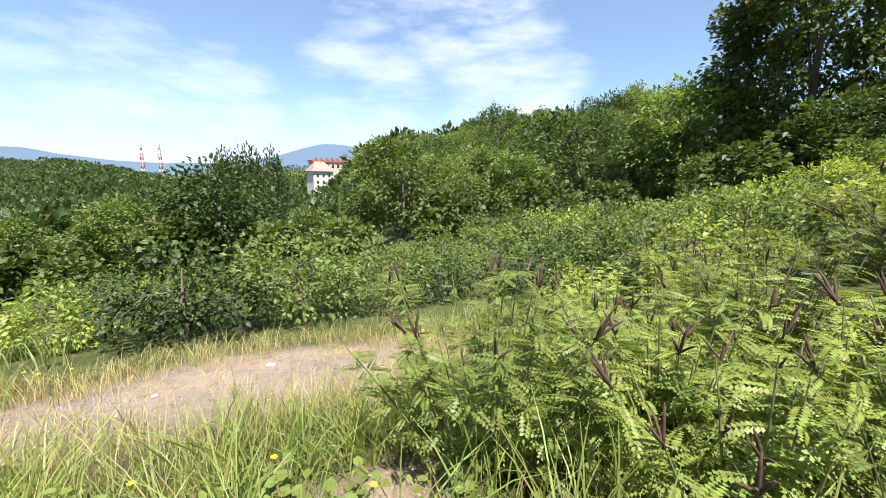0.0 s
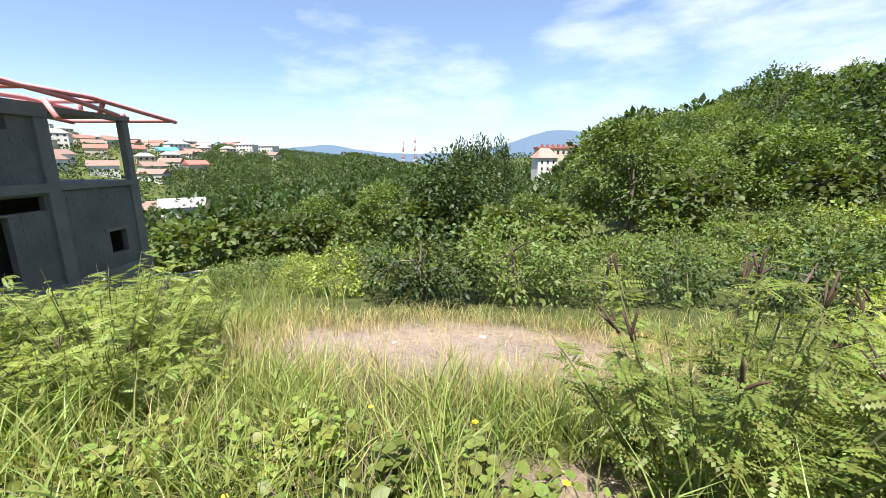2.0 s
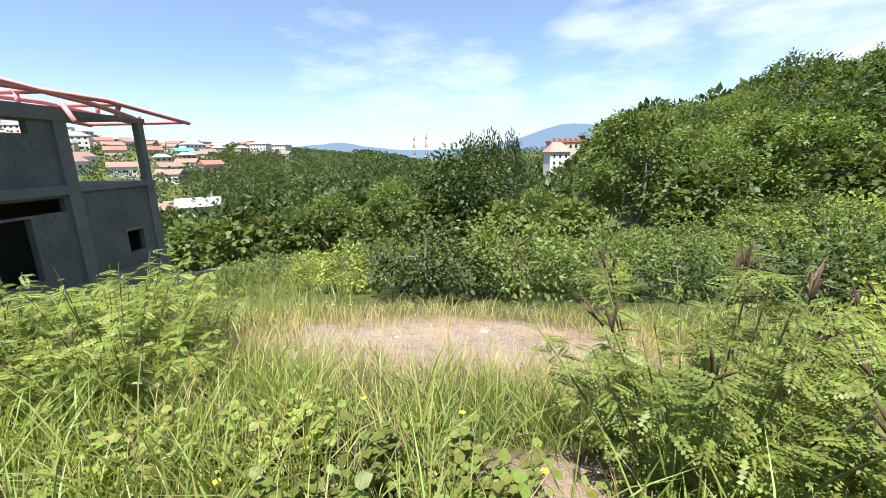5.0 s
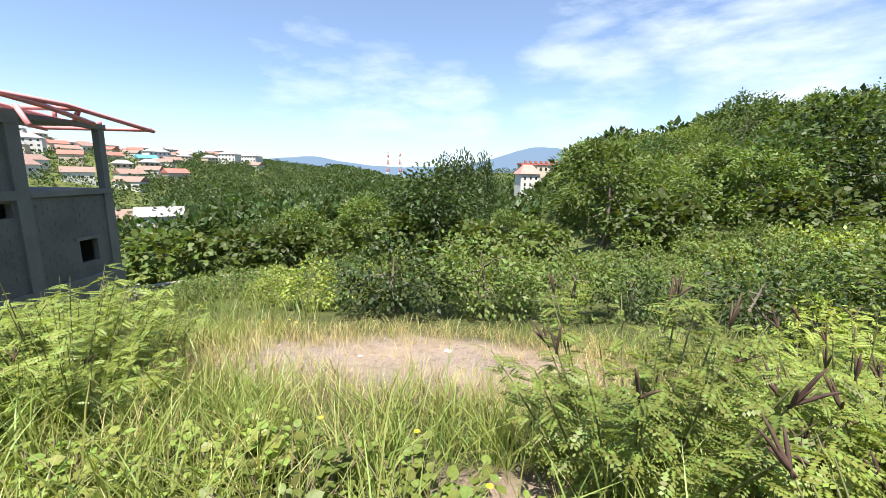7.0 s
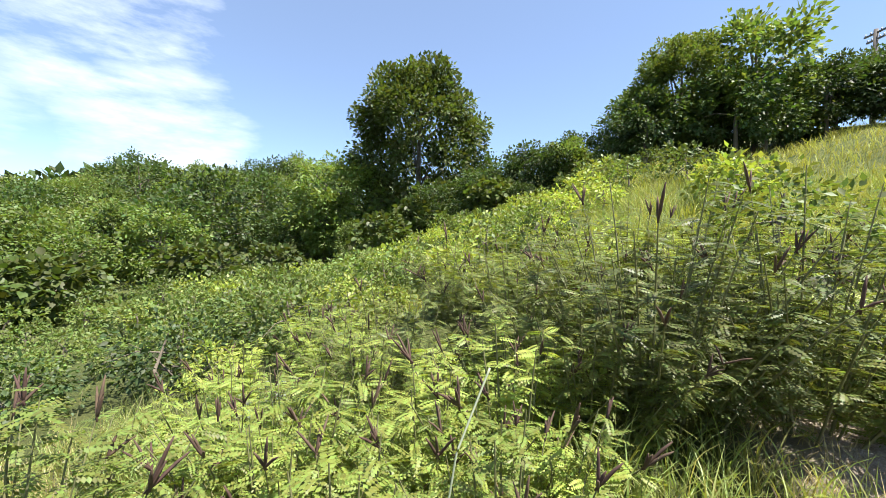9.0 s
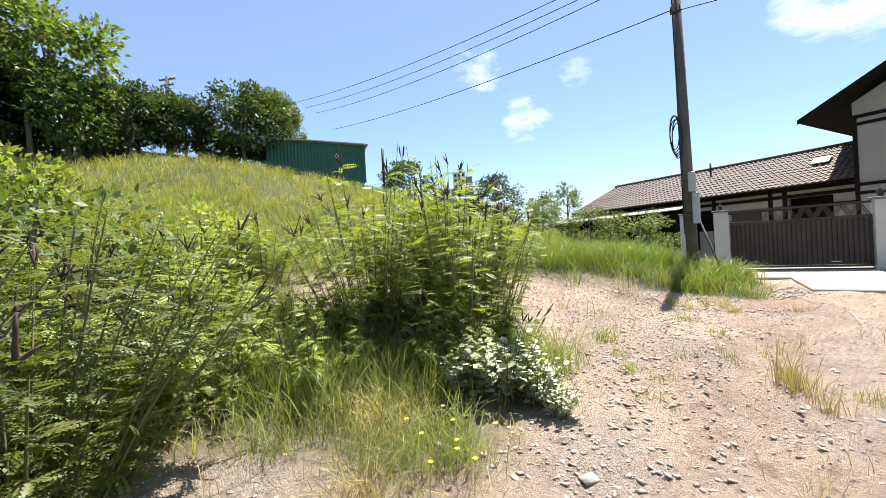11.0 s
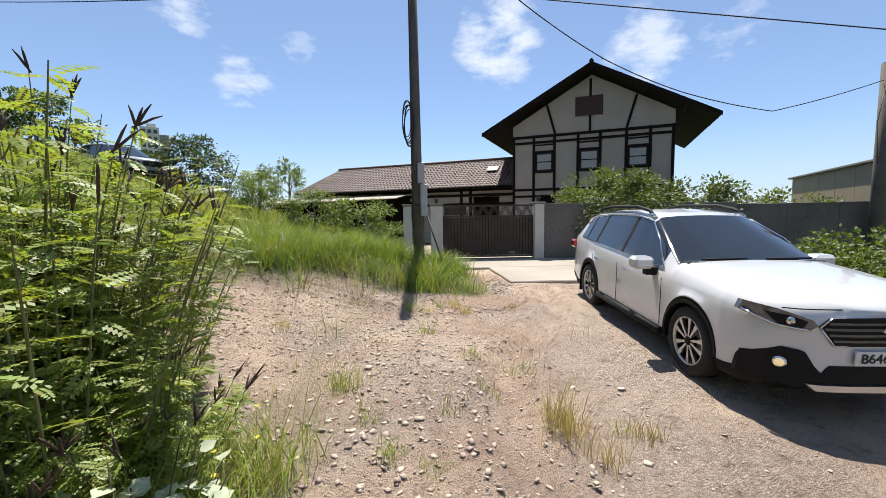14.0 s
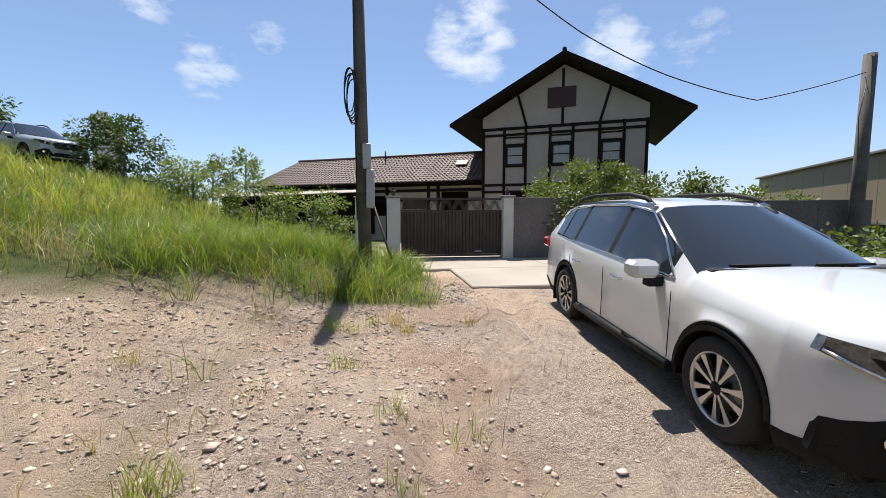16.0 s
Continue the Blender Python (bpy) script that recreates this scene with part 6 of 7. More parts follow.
for k, (a, b, n, L) in enumerate(((1.45, 4.6, 60, 0.4), (1.42, 4.5, 30, 0.5), (0.62, 4.75, 26, 0.16), (2.1, 4.55, 70, 0.16), (1.65, 4.3, 40, 0.3), (-1.2, 4.9, 60, 0.16), (2.0, 2.6, 50, 0.3), (2.5, 3.0, 70, 0.22), (0.95, 5.9, 40, 0.14), (2.9, 2.2, 80, 0.28), (1.75, 1.6, 50, 0.3), (1.0, 5.2, 30, 0.15))):
    x, y = rng.normal(a, 0.07, n), rng.normal(b, 0.06, n)
    blades("grass_tuft", x, y, L, 0.006, 0.4, STRAW if k % 3 < 2 else GRASS, "small dry grass tuft on the gravel", 60 + k)


x, y = sow(rng, 4200, -4.6, -1.2, 1.4, 4.2, lambda a, b: lush(a, b) * away(a, b) * smooth(1.2, 2.6, b - 0.35 * (a + 2)), 0.07, 8)
blades("tall_grass", x, y, 0.55, 0.009, 0.5, GRASS, "tall yellow-green grass between the shrubs", 52)
x, y = sow(rng, 2400, -1.0, 0.3, -5.6, -0.9, lambda a, b: lush(a, b) * away(a, b) * (1 - 0.85 * smooth(0.9, 0.3, abs(a - 1.1)) * (b < -2.4)), 0.06, 9)
blades("tall_grass", x, y, 0.62, 0.008, 0.55, GRASS, "tall meadow grass among the false indigo shrubs", 53)
x, y = sow(rng, 2600, 0.0, 6.2, -6.8, -3.6, lambda a, b: float(0.15 < turf_at(a, b) < 0.97), 0.08, 10)
blades("dry_grass", x, y, 0.3, 0.006, 0.6, STRAW, "dry orange-straw grass round the sandy clearing", 55)
x, y = sow(rng, 700, 0.2, 5.2, -6.0, -4.2, lambda a, b: 0.5, 0.07, 10)
blades("dry_grass", x, y, 0.2, 0.005, 0.7, STRAW, "dry straw-coloured grass over the sandy clearing", 54)
for k, (a, b, w, n) in enumerate(((-1.0, 1.95, 0.2, 560), (-1.35, 2.3, 0.18, 420), (-0.6, 2.2, 0.15, 300), (-1.9, 2.1, 0.16, 260), (-0.85, 1.55, 0.1, 130), (-1.7, 1.5, 0.12, 120))):
    x, y = rng.normal(a, w, n), rng.normal(b, w, n)
    blades("grass_tuft", x, y, 0.36, 0.005, 0.85, STRAW if k % 3 == 1 else GRASS, "rounded tuft of yellowing grass on bare soil", 90 + k)


x, y = sow(rng, 2400, -1.9, -0.25, 3.3, 4.35, lambda a, b: smooth(-0.25, -0.7, a), 0.06, 9)
blades("tall_grass", x, y, 0.5, 0.008, 0.6, GRASS, "long green grass at the foot of the shrubs", 56)
for k in range(26):
    a, b = rng.uniform(-1.6, 2.2), rng.uniform(3.6, 8.6)
    n = int(rng.integers(20, 70))
    x, y = rng.normal(a, 0.06, n), rng.normal(b, 0.06, n)
    blades("grass_tuft", x, y, rng.uniform(0.1, 0.26), 0.006, 0.6, STRAW if k % 3 == 0 else GRASS, "small grass tuft on the stony bank", 120 + k)


# weeds with broad leaves
def make_weed(seed, tall, wide, leaves, leaf, mat, label, name="weed"):
    r = np.random.default_rng(seed)
    t = thing(name, Matrix.Identity(4), label, "plant")
    bm = bmesh.new()
    pos, way = [], []
    for k in range(max(4, leaves // 9)):
        a, q = r.uniform(0, 2 * math.pi), wide / 2 * math.sqrt(r.random())
        tip = Vector((math.cos(a) * q, math.sin(a) * q, tall * r.uniform(0.6, 1)))
        tube(bm, [(tip.x * 0.3, tip.y * 0.3, -0.03), tip * 0.6, tip], [0.006, 0.005, 0.003], 4, caps=False)
        for _ in range(9):
            u = r.uniform(0.3, 1)
            b = r.uniform(0, 2 * math.pi)
            pos.append((tip.x * (0.3 + 0.7 * u), tip.y * (0.3 + 0.7 * u), tip.z * u)); way.append((math.cos(b), math.sin(b), r.uniform(-0.1, 0.5)))
    tagged(part("stem", bm, TWIG, t), kind="stuff")
    v, f = strew(BROAD_V, BROAD_F, np.array(pos), frames(np.array(way), np.array([0, 0, 1.0]) + r.normal(size=(len(pos), 3)) * 0.3), leaf * r.uniform(0.6, 1.3, len(pos)))
    mesh_part("leaves", raw_mesh("leaves", v, f, mat), t)
    return t


weed_a = first(make_weed(71, 0.38, 0.9, 480, 0.065, LEAF_BRIGHT, "low clump of broad-leaved lime-green weeds"), 2.75, -2.35)
weed_b = first(make_weed(72, 0.72, 0.8, 360, 0.085, LEAF_PALE, "pale silvery-leaved plant at the edge of the gravel"), -0.75, 3.3)
weed_c = first(make_weed(73, 0.8, 0.35, 90, 0.06, LEAF_GREY, "grey-green weed with whitish leaves"), -0.75, -3.55)
for src, a, b, q, s in ((weed_a, 2.2, -2.5, 40, 0.9), (weed_a, 3.3, -2.7, 100, 0.9), (weed_a, 1.55, -2.2, 10, 0.8), (weed_a, 0.75, -1.75, 70, 0.9), (weed_a, 0.2, -1.75, 140, 1.0), (weed_a, 3.9, -2.3, 190, 0.9), (weed_a, 0.9, -2.1, 30, 0.8), (weed_a, 4.6, -3.6, 250, 0.9),
                        (weed_b, -0.45, 3.3, 120, 0.7), (weed_b, -1.1, 3.2, 200, 0.85), (weed_b, -0.2, 3.15, 300, 0.5), (weed_c, -0.6, -3.8, 60, 0.9), (weed_c, -3.4, -5.6, 100, 1.2), (weed_c, -4.4, -6.0, 10, 1.1), (weed_c, 1.1, -2.3, 0, 0.35), (weed_c, 8.2, -7.0, 90, 1.3), (weed_c, 12.0, -9.0, 20, 1.3), (weed_c, 8.9, -7.6, 60, 1.1)):
    planted(src, a, b, q, s)


def make_flower(seed):
    r = np.random.default_rng(seed)
    t = thing("yellow_flower", Matrix.Identity(4), "small yellow meadow flower in the grass", "flower", "yellow flowers")
    part("stem", tube(bmesh.new(), [(0, 0, 0), (0.01, 0, 0.15), (0.015, 0.01, 0.3)], [0.003, 0.0025, 0.002], 4), GRASS, t)
    k = 7
    way = np.array([(math.cos(2 * math.pi * i / k), math.sin(2 * math.pi * i / k), 0.25) for i in range(k)])
    v, f = strew(BROAD_V, BROAD_F, np.tile(np.array([[0.015, 0.01, 0.3]]), (k, 1)), frames(way, np.tile(np.array([[0, 0, 1.0]]), (k, 1))), np.full(k, 0.02))
    mesh_part("petals", raw_mesh("petals", v, f, YELLOW), t)
    return t


fl = first(make_flower(81), -0.5, 2.0)
for a, b in ((-0.62, 2.15), (-0.4, 1.85), (-0.7, 1.9), (-0.35, 2.25), (-0.8, 2.3), (-0.45, 1.65), (-0.25, 1.8), (-0.9, 2.0), (-0.8, 4.0), (-0.7, 3.8), (-0.95, 4.3), (-0.6, 4.1), (-1.1, 3.7), (-0.75, 4.5), (-0.5, 3.6), (2.3, -2.9), (2.9, -3.0), (1.9, -2.5), (3.2, -2.2), (4.4, -5.6), (4.6, -5.8), (4.2, -5.7), (4.8, -5.5)):
    planted(fl, a, b, 50 * a, 1.0, 0.0)

cable("dry_stalk", [(0.74, -1.42, height(0.74, -1.42) - 0.02), (0.72, -1.4, 0.5), (0.66, -1.36, 0.9), (0.56, -1.3, 1.12)], 0.0035, "long pale bare plant stalk bending over the shrubs", "stalk", mat=LEAF_PALE)

# bushes over the garden wall beside the car
wall_bush = make_tree(38, 2.7, 2.6, 5200, 0.1, LEAF_OLIVE, "spreading garden bush leaning over the concrete wall", 46, 0.15, "bush", "bush", 0.4, low=-0.8)
first(wall_bush, 7.6, 16.6, 0, 1.2)
for a, b, s, q in ((9.2, 16.5, 1.3, 90), (10.8, 16.9, 1.3, 200), (12.6, 17.0, 1.45, 20), (14.6, 16.4, 1.35, 140), (16.2, 16.0, 1.3, 300), (6.3, 16.4, 0.9, 250), (7.6, 14.55, 1.1, 30)):
    planted(wall_bush, a, b, q, s)
for a, b, s, q in ((11.0, 9.6, 0.4, 0), (12.0, 10.6, 0.5, 90), (9.9, 9.2, 0.35, 30), (13.2, 9.0, 0.5, 60), (10.6, 11.2, 0.4, 220)):
    planted(shrub_b, a, b, q, s * 2.9, 0.1)
climber = make_tree(39, 2.0, 2.4, 3600, 0.1, LEAF_MID, "bright green climber beside the gate", 36, 0.1, "climber", "bush", 0.35, low=-0.9)
first(climber, -1.4, 16.5)
for a, b, s, q in ((-3.4, 17.5, 0.9, 100), (-0.4, 17.2, 0.7, 30), (-6.0, 19.0, 0.9, 60)):
    planted(climber, a, b, q, s)


# ---- gravel ----
def stone_template(seed):
    r = np.random.default_rng(seed)
    bm = bmesh.new()
    bmesh.ops.create_cube(bm, size=1.3)
    bmesh.ops.triangulate(bm, faces=bm.faces[:])
    v = np.array([q.co[:] for q in bm.verts]); f = np.array([[q.index for q in p.verts] for p in bm.faces])
    bm.free()
    v *= r.uniform(0.55, 1.15, v.shape)
    v[:, 2] *= 0.3
    return v, f


def gravel(name, n, x0, x1, y0, y1, keep, small, large, label, seed):
    r = np.random.default_rng(seed)
    x, y = sow(r, n, x0, x1, y0, y1, keep)
    size = small + (large - small) * r.random(len(x)) ** 8
    pos = np.stack([x, y, [height(a, b) for a, b in zip(x, y)]], 1)
    pos[:, 2] += size * 0.1
    d = np.stack([np.cos(r.uniform(0, 6.28, len(x))), np.sin(r.uniform(0, 6.28, len(x))), r.normal(size=len(x)) * 0.25], 1)
    vs, fs, b = [], [], 0
    for k in range(4):
        m = np.arange(len(x)) % 4 == k
        tv, tf = stone_template(seed + k)
        v, f = strew(tv, tf, pos[m], frames(d[m], np.array([0, 0, 1.0]) + r.normal(size=(m.sum(), 3)) * 0.25), np.stack([size[m], size[m] * r.uniform(0.5, 1, m.sum()), size[m] * r.uniform(0.5, 1.0, m.sum())], 1))
        vs.append(v); fs.append(f + b); b += len(v)
    return tagged(new(name, raw_mesh(name, np.concatenate(vs), np.concatenate(fs), STONE)), label, "gravel", kind="stuff")


bare = lambda a, b: (1 - turf_at(a, b)) ** 2
gravel("gravel", 26000, -4.5, 1.9, 2.2, 9.4, lambda a, b: bare(a, b) * (0.25 + 0.75 * smooth(1.9, 0.6, a)), 0.006, 0.042, "loose broken stones on the bank", 91)
gravel("gravel", 6500, 0.0, 5.5, 0.8, 10.0, lambda a, b: bare(a, b) * 0.6, 0.005, 0.032, "scattered small stones on the dirt drive", 95)
gravel("gravel", 700, -2.4, 2.2, -3.4, 1.6, lambda a, b: bare(a, b), 0.006, 0.03, "scattered small stones on bare soil", 99)
gravel("gravel", 400, 0.0, 5.5, -6.4, -3.6, lambda a, b: bare(a, b), 0.006, 0.03, "small stones in the sandy clearing", 103)
gravel("rubble", 420, 1.5, 3.0, 9.3, 11.2, lambda a, b: math.exp(-((a - 2.15) / 0.3) ** 2), 0.02, 0.07, "broken rubble at the edge of the concrete apron", 107)


def make_stone(x, y, s, turn, seed):
    v, f = stone_template(seed)
    me = raw_mesh("stone", v * np.array([s, s * 0.8, s * 0.6]), f, STONE)
    ob = tagged(new("stone", me), "flat pale stone lying on the gravel", "stone", "loose stones")
    ob.matrix_basis = pose(x, y, height(x, y) + 0.01, 0, 0, turn)


for k, (a, b, q) in enumerate(((0.38, 4.69, 0.07), (-1.6, 5.2, 0.09), (-0.4, 3.7, 0.07), (0.35, 3.9, 0.05), (-0.9, 4.4, 0.06), (1.3, 1.95, 0.16), (0.2, 2.45, 0.1), (0.3, 2.2, 0.08), (1.95, 4.3, 0.05), (2.3, 5.3, 0.05), (-2.3, 4.6, 0.08), (-0.1, 5.6, 0.07), (3.4, -5.2, 0.06), (2.4, -5.6, 0.08))):
    make_stone(a, b, q, 40 * k, 120 + k)
cable("hose", [(2.0, 10.4, height(2.0, 10.4) + 0.03), (2.15, 9.2, height(2.15, 9.2) + 0.03), (2.6, 8.2, height(2.6, 8.2) + 0.03), (2.55, 7.4, height(2.55, 7.4) + 0.02)], 0.005, "thin pale cord lying across the drive", "cord", mat=BOX_GREY)


# ---- the far side of the valley ----
def polar(bearing, d, sink=0.5):
    """A place on the ground at a bearing, in degrees turned left from +y, and distance from the first standpoint."""
    a = math.radians(bearing)
    x, y = 2.1 - math.sin(a) * d, -1.1 + math.cos(a) * d
    return x, y, height(x, y) - sink


def far_woods():
    r = np.random.default_rng(7)
    pos, size = [], []
    while len(pos) < 2900:
        d, a = 105 + 760 * r.random() ** 1.3, math.radians(r.uniform(128, 250))
        x, y = -math.sin(a) * d + 2, math.cos(a) * d - 1
        if 200 < d < 620 and a > math.radians(203) and r.random() < (0.1 if a < math.radians(221) else 0.5):
            continue
        pos.append((x, y, height(x, y))); size.append(r.uniform(0.8, 1.3) * (1 + d / 900) * (0.55 if d > 150 and a > math.radians(203) else 1.0))
    while len(pos) < 5400:
        x, y, z = polar(r.uniform(194, 248) if r.random() < 0.4 else r.uniform(194, 224), r.uniform(110, 520))
        pos.append((x, y, z)); size.append(r.uniform(0.55, 0.95))
    pos, size = np.array(pos), np.array(size)
    k = 60
    c = np.repeat(pos, k, 0)
    s = np.repeat(size, k)
    u = wander(r, len(c))
    u[:, 2] = np.abs(u[:, 2])
    p = c + u * (s * 3.6)[:, None] * np.array([1, 1, 1.25]) + np.array([0, 0, 1.8])
    v, f = strew(LEAF_V, LEAF_F, p, frames(u + wander(r, len(c)) * 0.7, wander(r, len(c)) * 0.6 + np.array([0, 0, 1.0])), s * r.uniform(0.9, 1.9, len(c)))
    tagged(new("far_woods", raw_mesh("far_woods", v, f, LEAF_DARK)), "dark mixed woods across the valley", "woods", kind="stuff")


far_woods()


def make_far_house(wide, deep, tall, wall, roof, label, hip=False):
    h = thing("hillside_house", Matrix.Identity(4), label, "house", "houses on the far hillside")
    part("wall", boxes((-wide / 2, wide / 2, -deep / 2, deep / 2, -4, tall)), wall, h)
    bm = bmesh.new()
    rise, o = deep * 0.28, 0.5
    e = wide * 0.28 if hip else 0
    a = [(-wide / 2 - o, -deep / 2 - o, tall), (wide / 2 + o, -deep / 2 - o, tall), (wide / 2 + o, deep / 2 + o, tall), (-wide / 2 - o, deep / 2 + o, tall)]
    r0, r1 = (-wide / 2 - o + e, 0, tall + rise), (wide / 2 + o - e, 0, tall + rise)
    vs = [bm.verts.new(p) for p in a + [r0, r1]]
    for f in ((0, 1, 5, 4), (2, 3, 4, 5), (1, 2, 5), (3, 0, 4), (3, 2, 1, 0)):
        bm.faces.new([vs[i] for i in f])
    part("roof", bm, roof, h)
    n = max(2, int(wide / 3))
    for fl in range(max(1, int(tall / 3))):
        for k in range(n):
            x = -wide / 2 + wide * (k + 0.5) / n
            for y in (-deep / 2 - 0.02, deep / 2 - 0.02):
                part("window", boxes((x - 0.6, x + 0.6, y, y + 0.04, fl * 3 + 1.0, fl * 3 + 2.3)), GLASS_DARK, h)
    return h


WALL_WHITE = material("far_white_wall", (0.62, 0.6, 0.56), (0.72, 0.7, 0.66), 0.3, 0.9)
WALL_CREAM = material("far_cream_wall", (0.55, 0.45, 0.33), (0.62, 0.52, 0.4), 0.3, 0.9)
ROOF_RED = material("far_red_roof", (0.42, 0.12, 0.09), (0.5, 0.18, 0.14), 0.4, 0.8)
ROOF_TEAL = material("far_teal_roof", (0.08, 0.36, 0.42), (0.12, 0.44, 0.5), 0.4, 0.7)
ROOF_GREY = material("far_grey_roof", (0.25, 0.24, 0.24), (0.36, 0.35, 0.34), 0.4, 0.8)
ROOF_BROWN = material("far_brown_roof", (0.24, 0.15, 0.12), (0.32, 0.21, 0.17), 0.4, 0.8)
models = [make_far_house(10, 8, 6, WALL_WHITE, ROOF_GREY, "white two-storey house with a grey roof on the hillside"),
          make_far_house(11, 9, 5, WALL_CREAM, ROOF_RED, "cream house with a red roof on the hillside"),
          make_far_house(12, 9, 4, WALL_WHITE, ROOF_BROWN, "low white house with a brown roof on the hillside"),
          make_far_house(9, 8, 6, WALL_CREAM, ROOF_GREY, "cream two-storey house with a grey roof on the hillside", True),
          make_far_house(16, 10, 9, WALL_WHITE, ROOF_GREY, "long white three-storey block on the hillside", True),
          make_far_house(12, 9, 5.5, WALL_CREAM, ROOF_TEAL, "house with a bright teal roof on the hillside")]
rng = np.random.default_rng(17)


spread_b = [(223.2, 372, 5), (226.2, 376, 1), (214.8, 420, 4), (212.3, 430, 4), (219.5, 395, 3), (229.5, 330, 1)]
while len(spread_b) < 78:
    b, d = rng.uniform(211, 247), rng.uniform(255, 545)
    if b < 219 and d < 380:
        continue
    if all(math.hypot(d - q[1], math.radians(b - q[0]) * d) > 16 for q in spread_b):
        spread_b.append((b, d, int(rng.integers(0, 5)) if rng.random() < 0.8 else 2))
used = set()
for b, d, k in spread_b:
    x, y, z = polar(b, d)
    m = pose(x, y, z + 1.2, 0, 0, b + rng.uniform(-40, 40))
    if k in used:
        copy_thing(models[k], m)
    else:
        used.add(k)
        models[k].matrix_basis = m
for b, d, k in ((222.5, 128, 0), (226.0, 150, 2)):
    x, y, z = polar(b, d)
    copy_thing(models[k], pose(x, y, z + 2, 0, 0, b))


def make_pink_house():
    h = thing("apartment_house", pose(-14.0, -200.0, 0, 0, 0, 14), "pale apartment house with a red hipped roof among trees", "house")
    part("wall", boxes((-4.6, 4.6, -5, 5, -16, 2.0)), WALL_WHITE, h, "pale plaster walls")
    bm = bmesh.new()
    vs = [bm.verts.new(p) for p in ((-5.3, -5.8, 2), (5.3, -5.8, 2), (5.3, 5.8, 2), (-5.3, 5.8, 2), (-2.2, 0, 6.4), (2.2, 0, 6.4))]
    for f in ((0, 1, 5, 4), (2, 3, 4, 5), (1, 2, 5), (3, 0, 4), (3, 2, 1, 0)):
        bm.faces.new([vs[i] for i in f])
    part("roof", bm, material("salmon_roof", (0.6, 0.2, 0.17), (0.68, 0.28, 0.23), 0.4, 0.8), h, "salmon-red metal roof")
    for z in (-9.4, -6.2, -3.0, 0.0):
        for k in range(3):
            part("window", boxes((-3.2 + 2.7 * k, -2.3 + 2.7 * k, 4.98, 5.04, z - 0.7, z + 0.7)), GLASS_DARK, h)
    h2 = thing("apartment_house", pose(-24.0, -235.0, 0, 0, 0, 10), "long brick-red apartment block behind the woods", "house")
    part("wall", boxes((-12, 12, -5, 5, -16, 7.0)), WALL_CREAM, h2)
    part("roof", boxes((-12.5, 12.5, -5.5, 5.5, 7.002, 8.0)), ROOF_RED, h2)
    for k in range(8):
        part("dormer", boxes((-10.8 + 2.9 * k, -9.6 + 2.9 * k, 4.0, 5.6, 8.002, 9.2)), ROOF_RED, h2)
        part("window", boxes((-10.8 + 2.9 * k, -9.6 + 2.9 * k, 4.98, 5.05, 4.0, 5.8)), GLASS_DARK, h2)


make_pink_house()


def make_mast(x, y, top):
    z0 = height(x, y)
    t = thing("lattice_mast", pose(x, y, 0), "tall red and white lattice chimney mast in the valley", "mast", "lattice masts")
    paint = (material("mast_white", (0.75, 0.75, 0.75), (0.8, 0.8, 0.8), 0.1, 0.7), material("mast_red", (0.6, 0.1, 0.08), (0.66, 0.14, 0.1), 0.1, 0.7))
    n = 9
    for k in range(n):
        a, b = z0 + (top - z0) * k / n, z0 + (top - z0) * (k + 1) / n
        wa, wb = 6.5 * (1 - k / n) + 1.6, 6.5 * (1 - (k + 1) / n) + 1.6
        bm = bmesh.new()
        c = [(-1, -1), (1, -1), (1, 1), (-1, 1)]
        for i in range(4):
            p, q = c[i], c[(i + 1) % 4]
            tube(bm, [(p[0] * wa / 2, p[1] * wa / 2, a), (p[0] * wb / 2, p[1] * wb / 2, b)], 0.4, 4)
            tube(bm, [(p[0] * wa / 2, p[1] * wa / 2, a), (q[0] * wb / 2, q[1] * wb / 2, b)], 0.22, 4)
            tube(bm, [(q[0] * wa / 2, q[1] * wa / 2, a), (p[0] * wb / 2, p[1] * wb / 2, b)], 0.22, 4)
        part("lattice_section", bm, paint[k % 2], t)
    part("flue", tube(bmesh.new(), [(0, 0, z0), (0, 0, top + 2)], [1.3, 1.0], 8), paint[0], t)


make_mast(281.8, -1052.8, 58.0)
make_mast(250.0, -1058.0, 62.0)


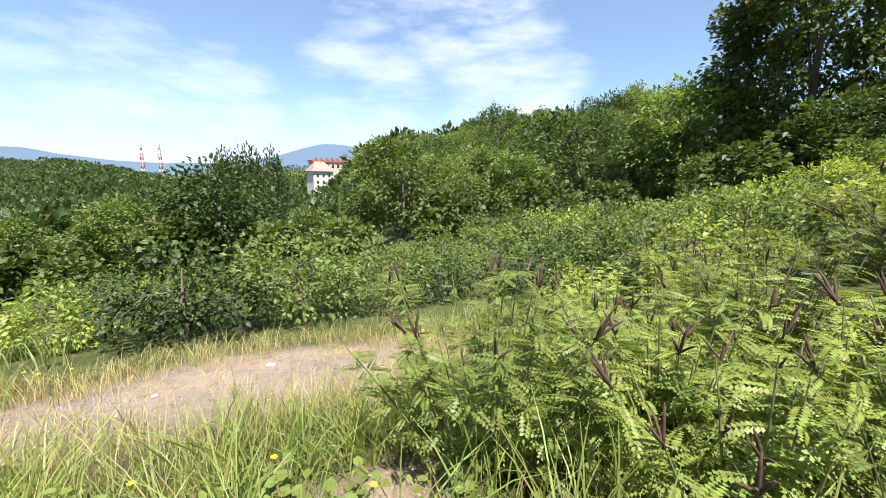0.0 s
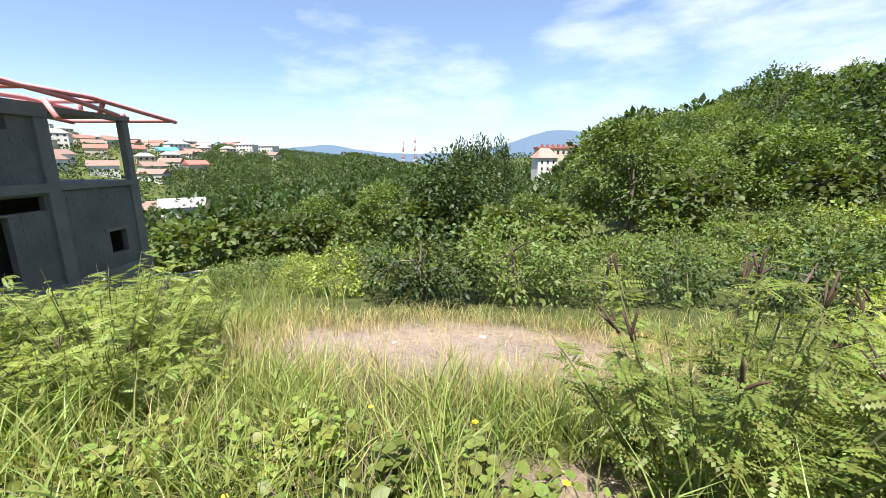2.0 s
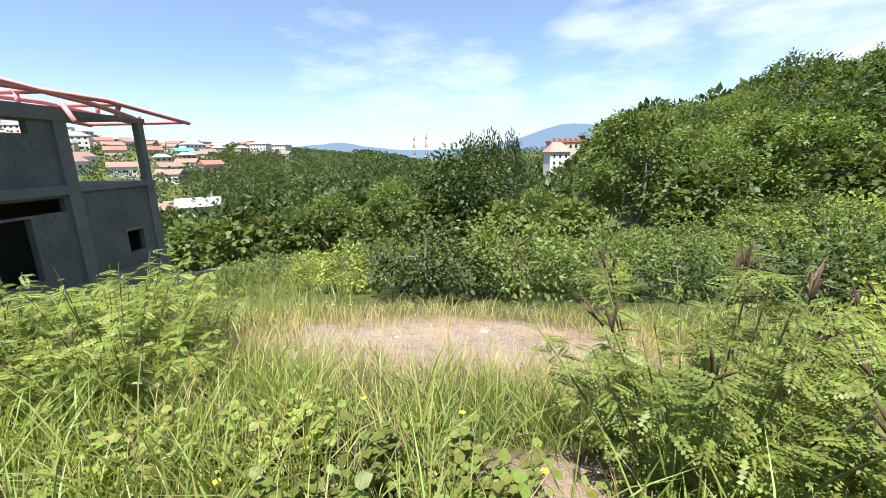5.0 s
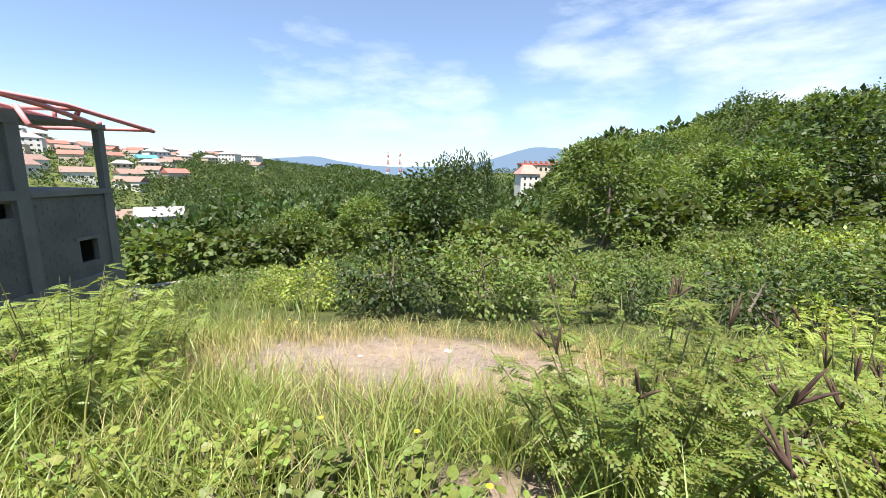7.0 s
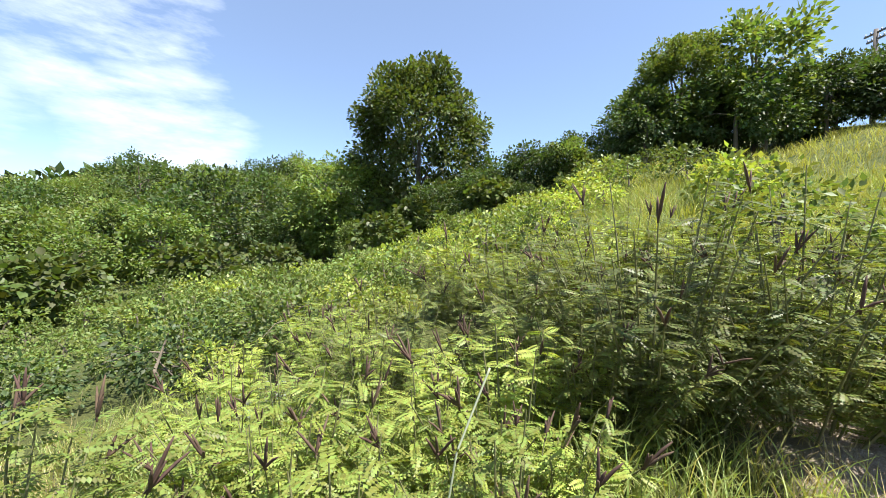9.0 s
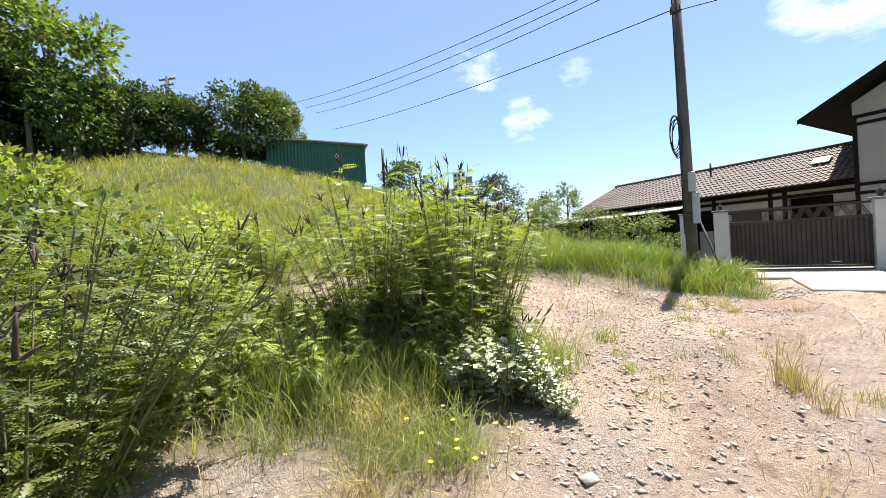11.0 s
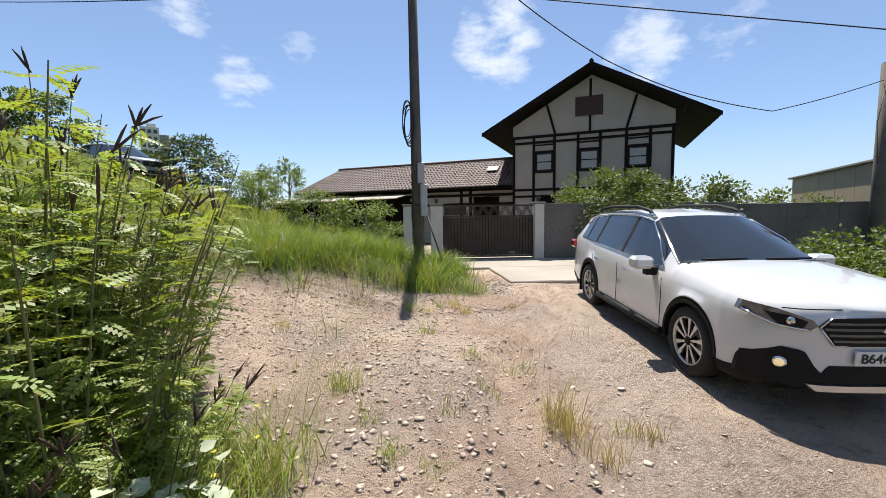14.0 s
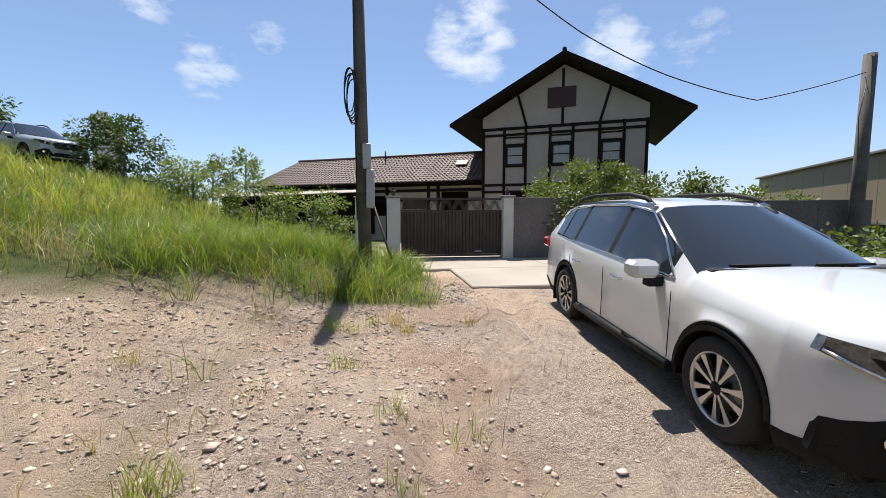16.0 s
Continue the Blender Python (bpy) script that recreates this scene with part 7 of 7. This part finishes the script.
def make_mountains():
    """A hazy blue range along the horizon."""
    bm = bmesh.new()
    prev = None
    for k in range(241):
        b = 120 + 0.6 * k
        a = math.radians(b)
        hgt = 62 + 22 * noise.noise((b * 0.06, 2.0, 0)) + 16 * noise.noise((b * 0.25, 5.0, 0)) + 6 * noise.noise((b * 0.9, 7.0, 0)) + 205 * math.exp(-((b - 173.5) / 7.5) ** 2) + 62 * math.exp(-((b - 205) / 5) ** 2)
        x, y = -math.sin(a) * 3900, math.cos(a) * 3900
        col = (bm.verts.new((x, y, -60)), bm.verts.new((x * 1.03, y * 1.03, max(30, hgt))))
        if prev:
            bm.faces.new((prev[0], col[0], col[1], prev[1]))
        prev = col
    m = bpy.data.materials.new("haze_glow")
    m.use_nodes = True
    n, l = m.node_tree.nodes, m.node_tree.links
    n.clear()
    # distance haze painted as a flat blue glow; the range itself gives no light
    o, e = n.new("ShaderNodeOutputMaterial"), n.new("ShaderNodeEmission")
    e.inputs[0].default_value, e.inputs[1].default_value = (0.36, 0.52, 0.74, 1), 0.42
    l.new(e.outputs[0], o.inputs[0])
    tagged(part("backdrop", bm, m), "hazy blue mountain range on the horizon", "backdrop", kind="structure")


make_mountains()


def make_highrise():
    m = pose(-112.4, 191.0, 0, 0, 0, 30)
    h = thing("high_rise", m, "pale high-rise tower beyond the hill", "building")
    part("wall", boxes((-5.2, 1.6, -5, 5, 0, 42.2)), WALL_WHITE, h)
    part("wall", boxes((1.62, 5.2, -4, 5, 0, 39.5)), ROOF_GREY, h)
    part("roof_block", boxes((-3, 0.5, -3, 3, 42.202, 44.0)), WALL_WHITE, h)
    for fl in range(5, 14):
        for k in range(3):
            part("window", boxes((-4.6 + 2.1 * k, -3.3 + 2.1 * k, -5.05, -4.98, fl * 3 + 0.6, fl * 3 + 2.2)), GLASS_DARK, h)


make_highrise()


# ---- small things in the valley ----
def make_lamp(x, y, z):
    l = thing("street_lamp", pose(x, y, 0), "lamp post with a white globe among the shrubs", "lamp")
    part("pole", tube(bmesh.new(), [(0, 0, height(x, y) - 0.3), (0, 0, z - 0.2)], [0.07, 0.05], 8), IRON, l)
    bm = bmesh.new()
    bmesh.ops.create_uvsphere(bm, u_segments=16, v_segments=10, radius=0.24, matrix=Matrix.Translation((0, 0, z)))
    part("globe", bm, PLATE, l, "white glass globe")


make_lamp(14.82, -39.0, -5.3)
p = thing("antenna_mast", pose(8.05, -45.7, 0), "thin pale antenna mast rising from the trees", "mast")
part("tube", tube(bmesh.new(), [(0, 0, height(8.05, -45.7)), (0, 0, 1.2)], [0.09, 0.05], 6), BOX_GREY, p)
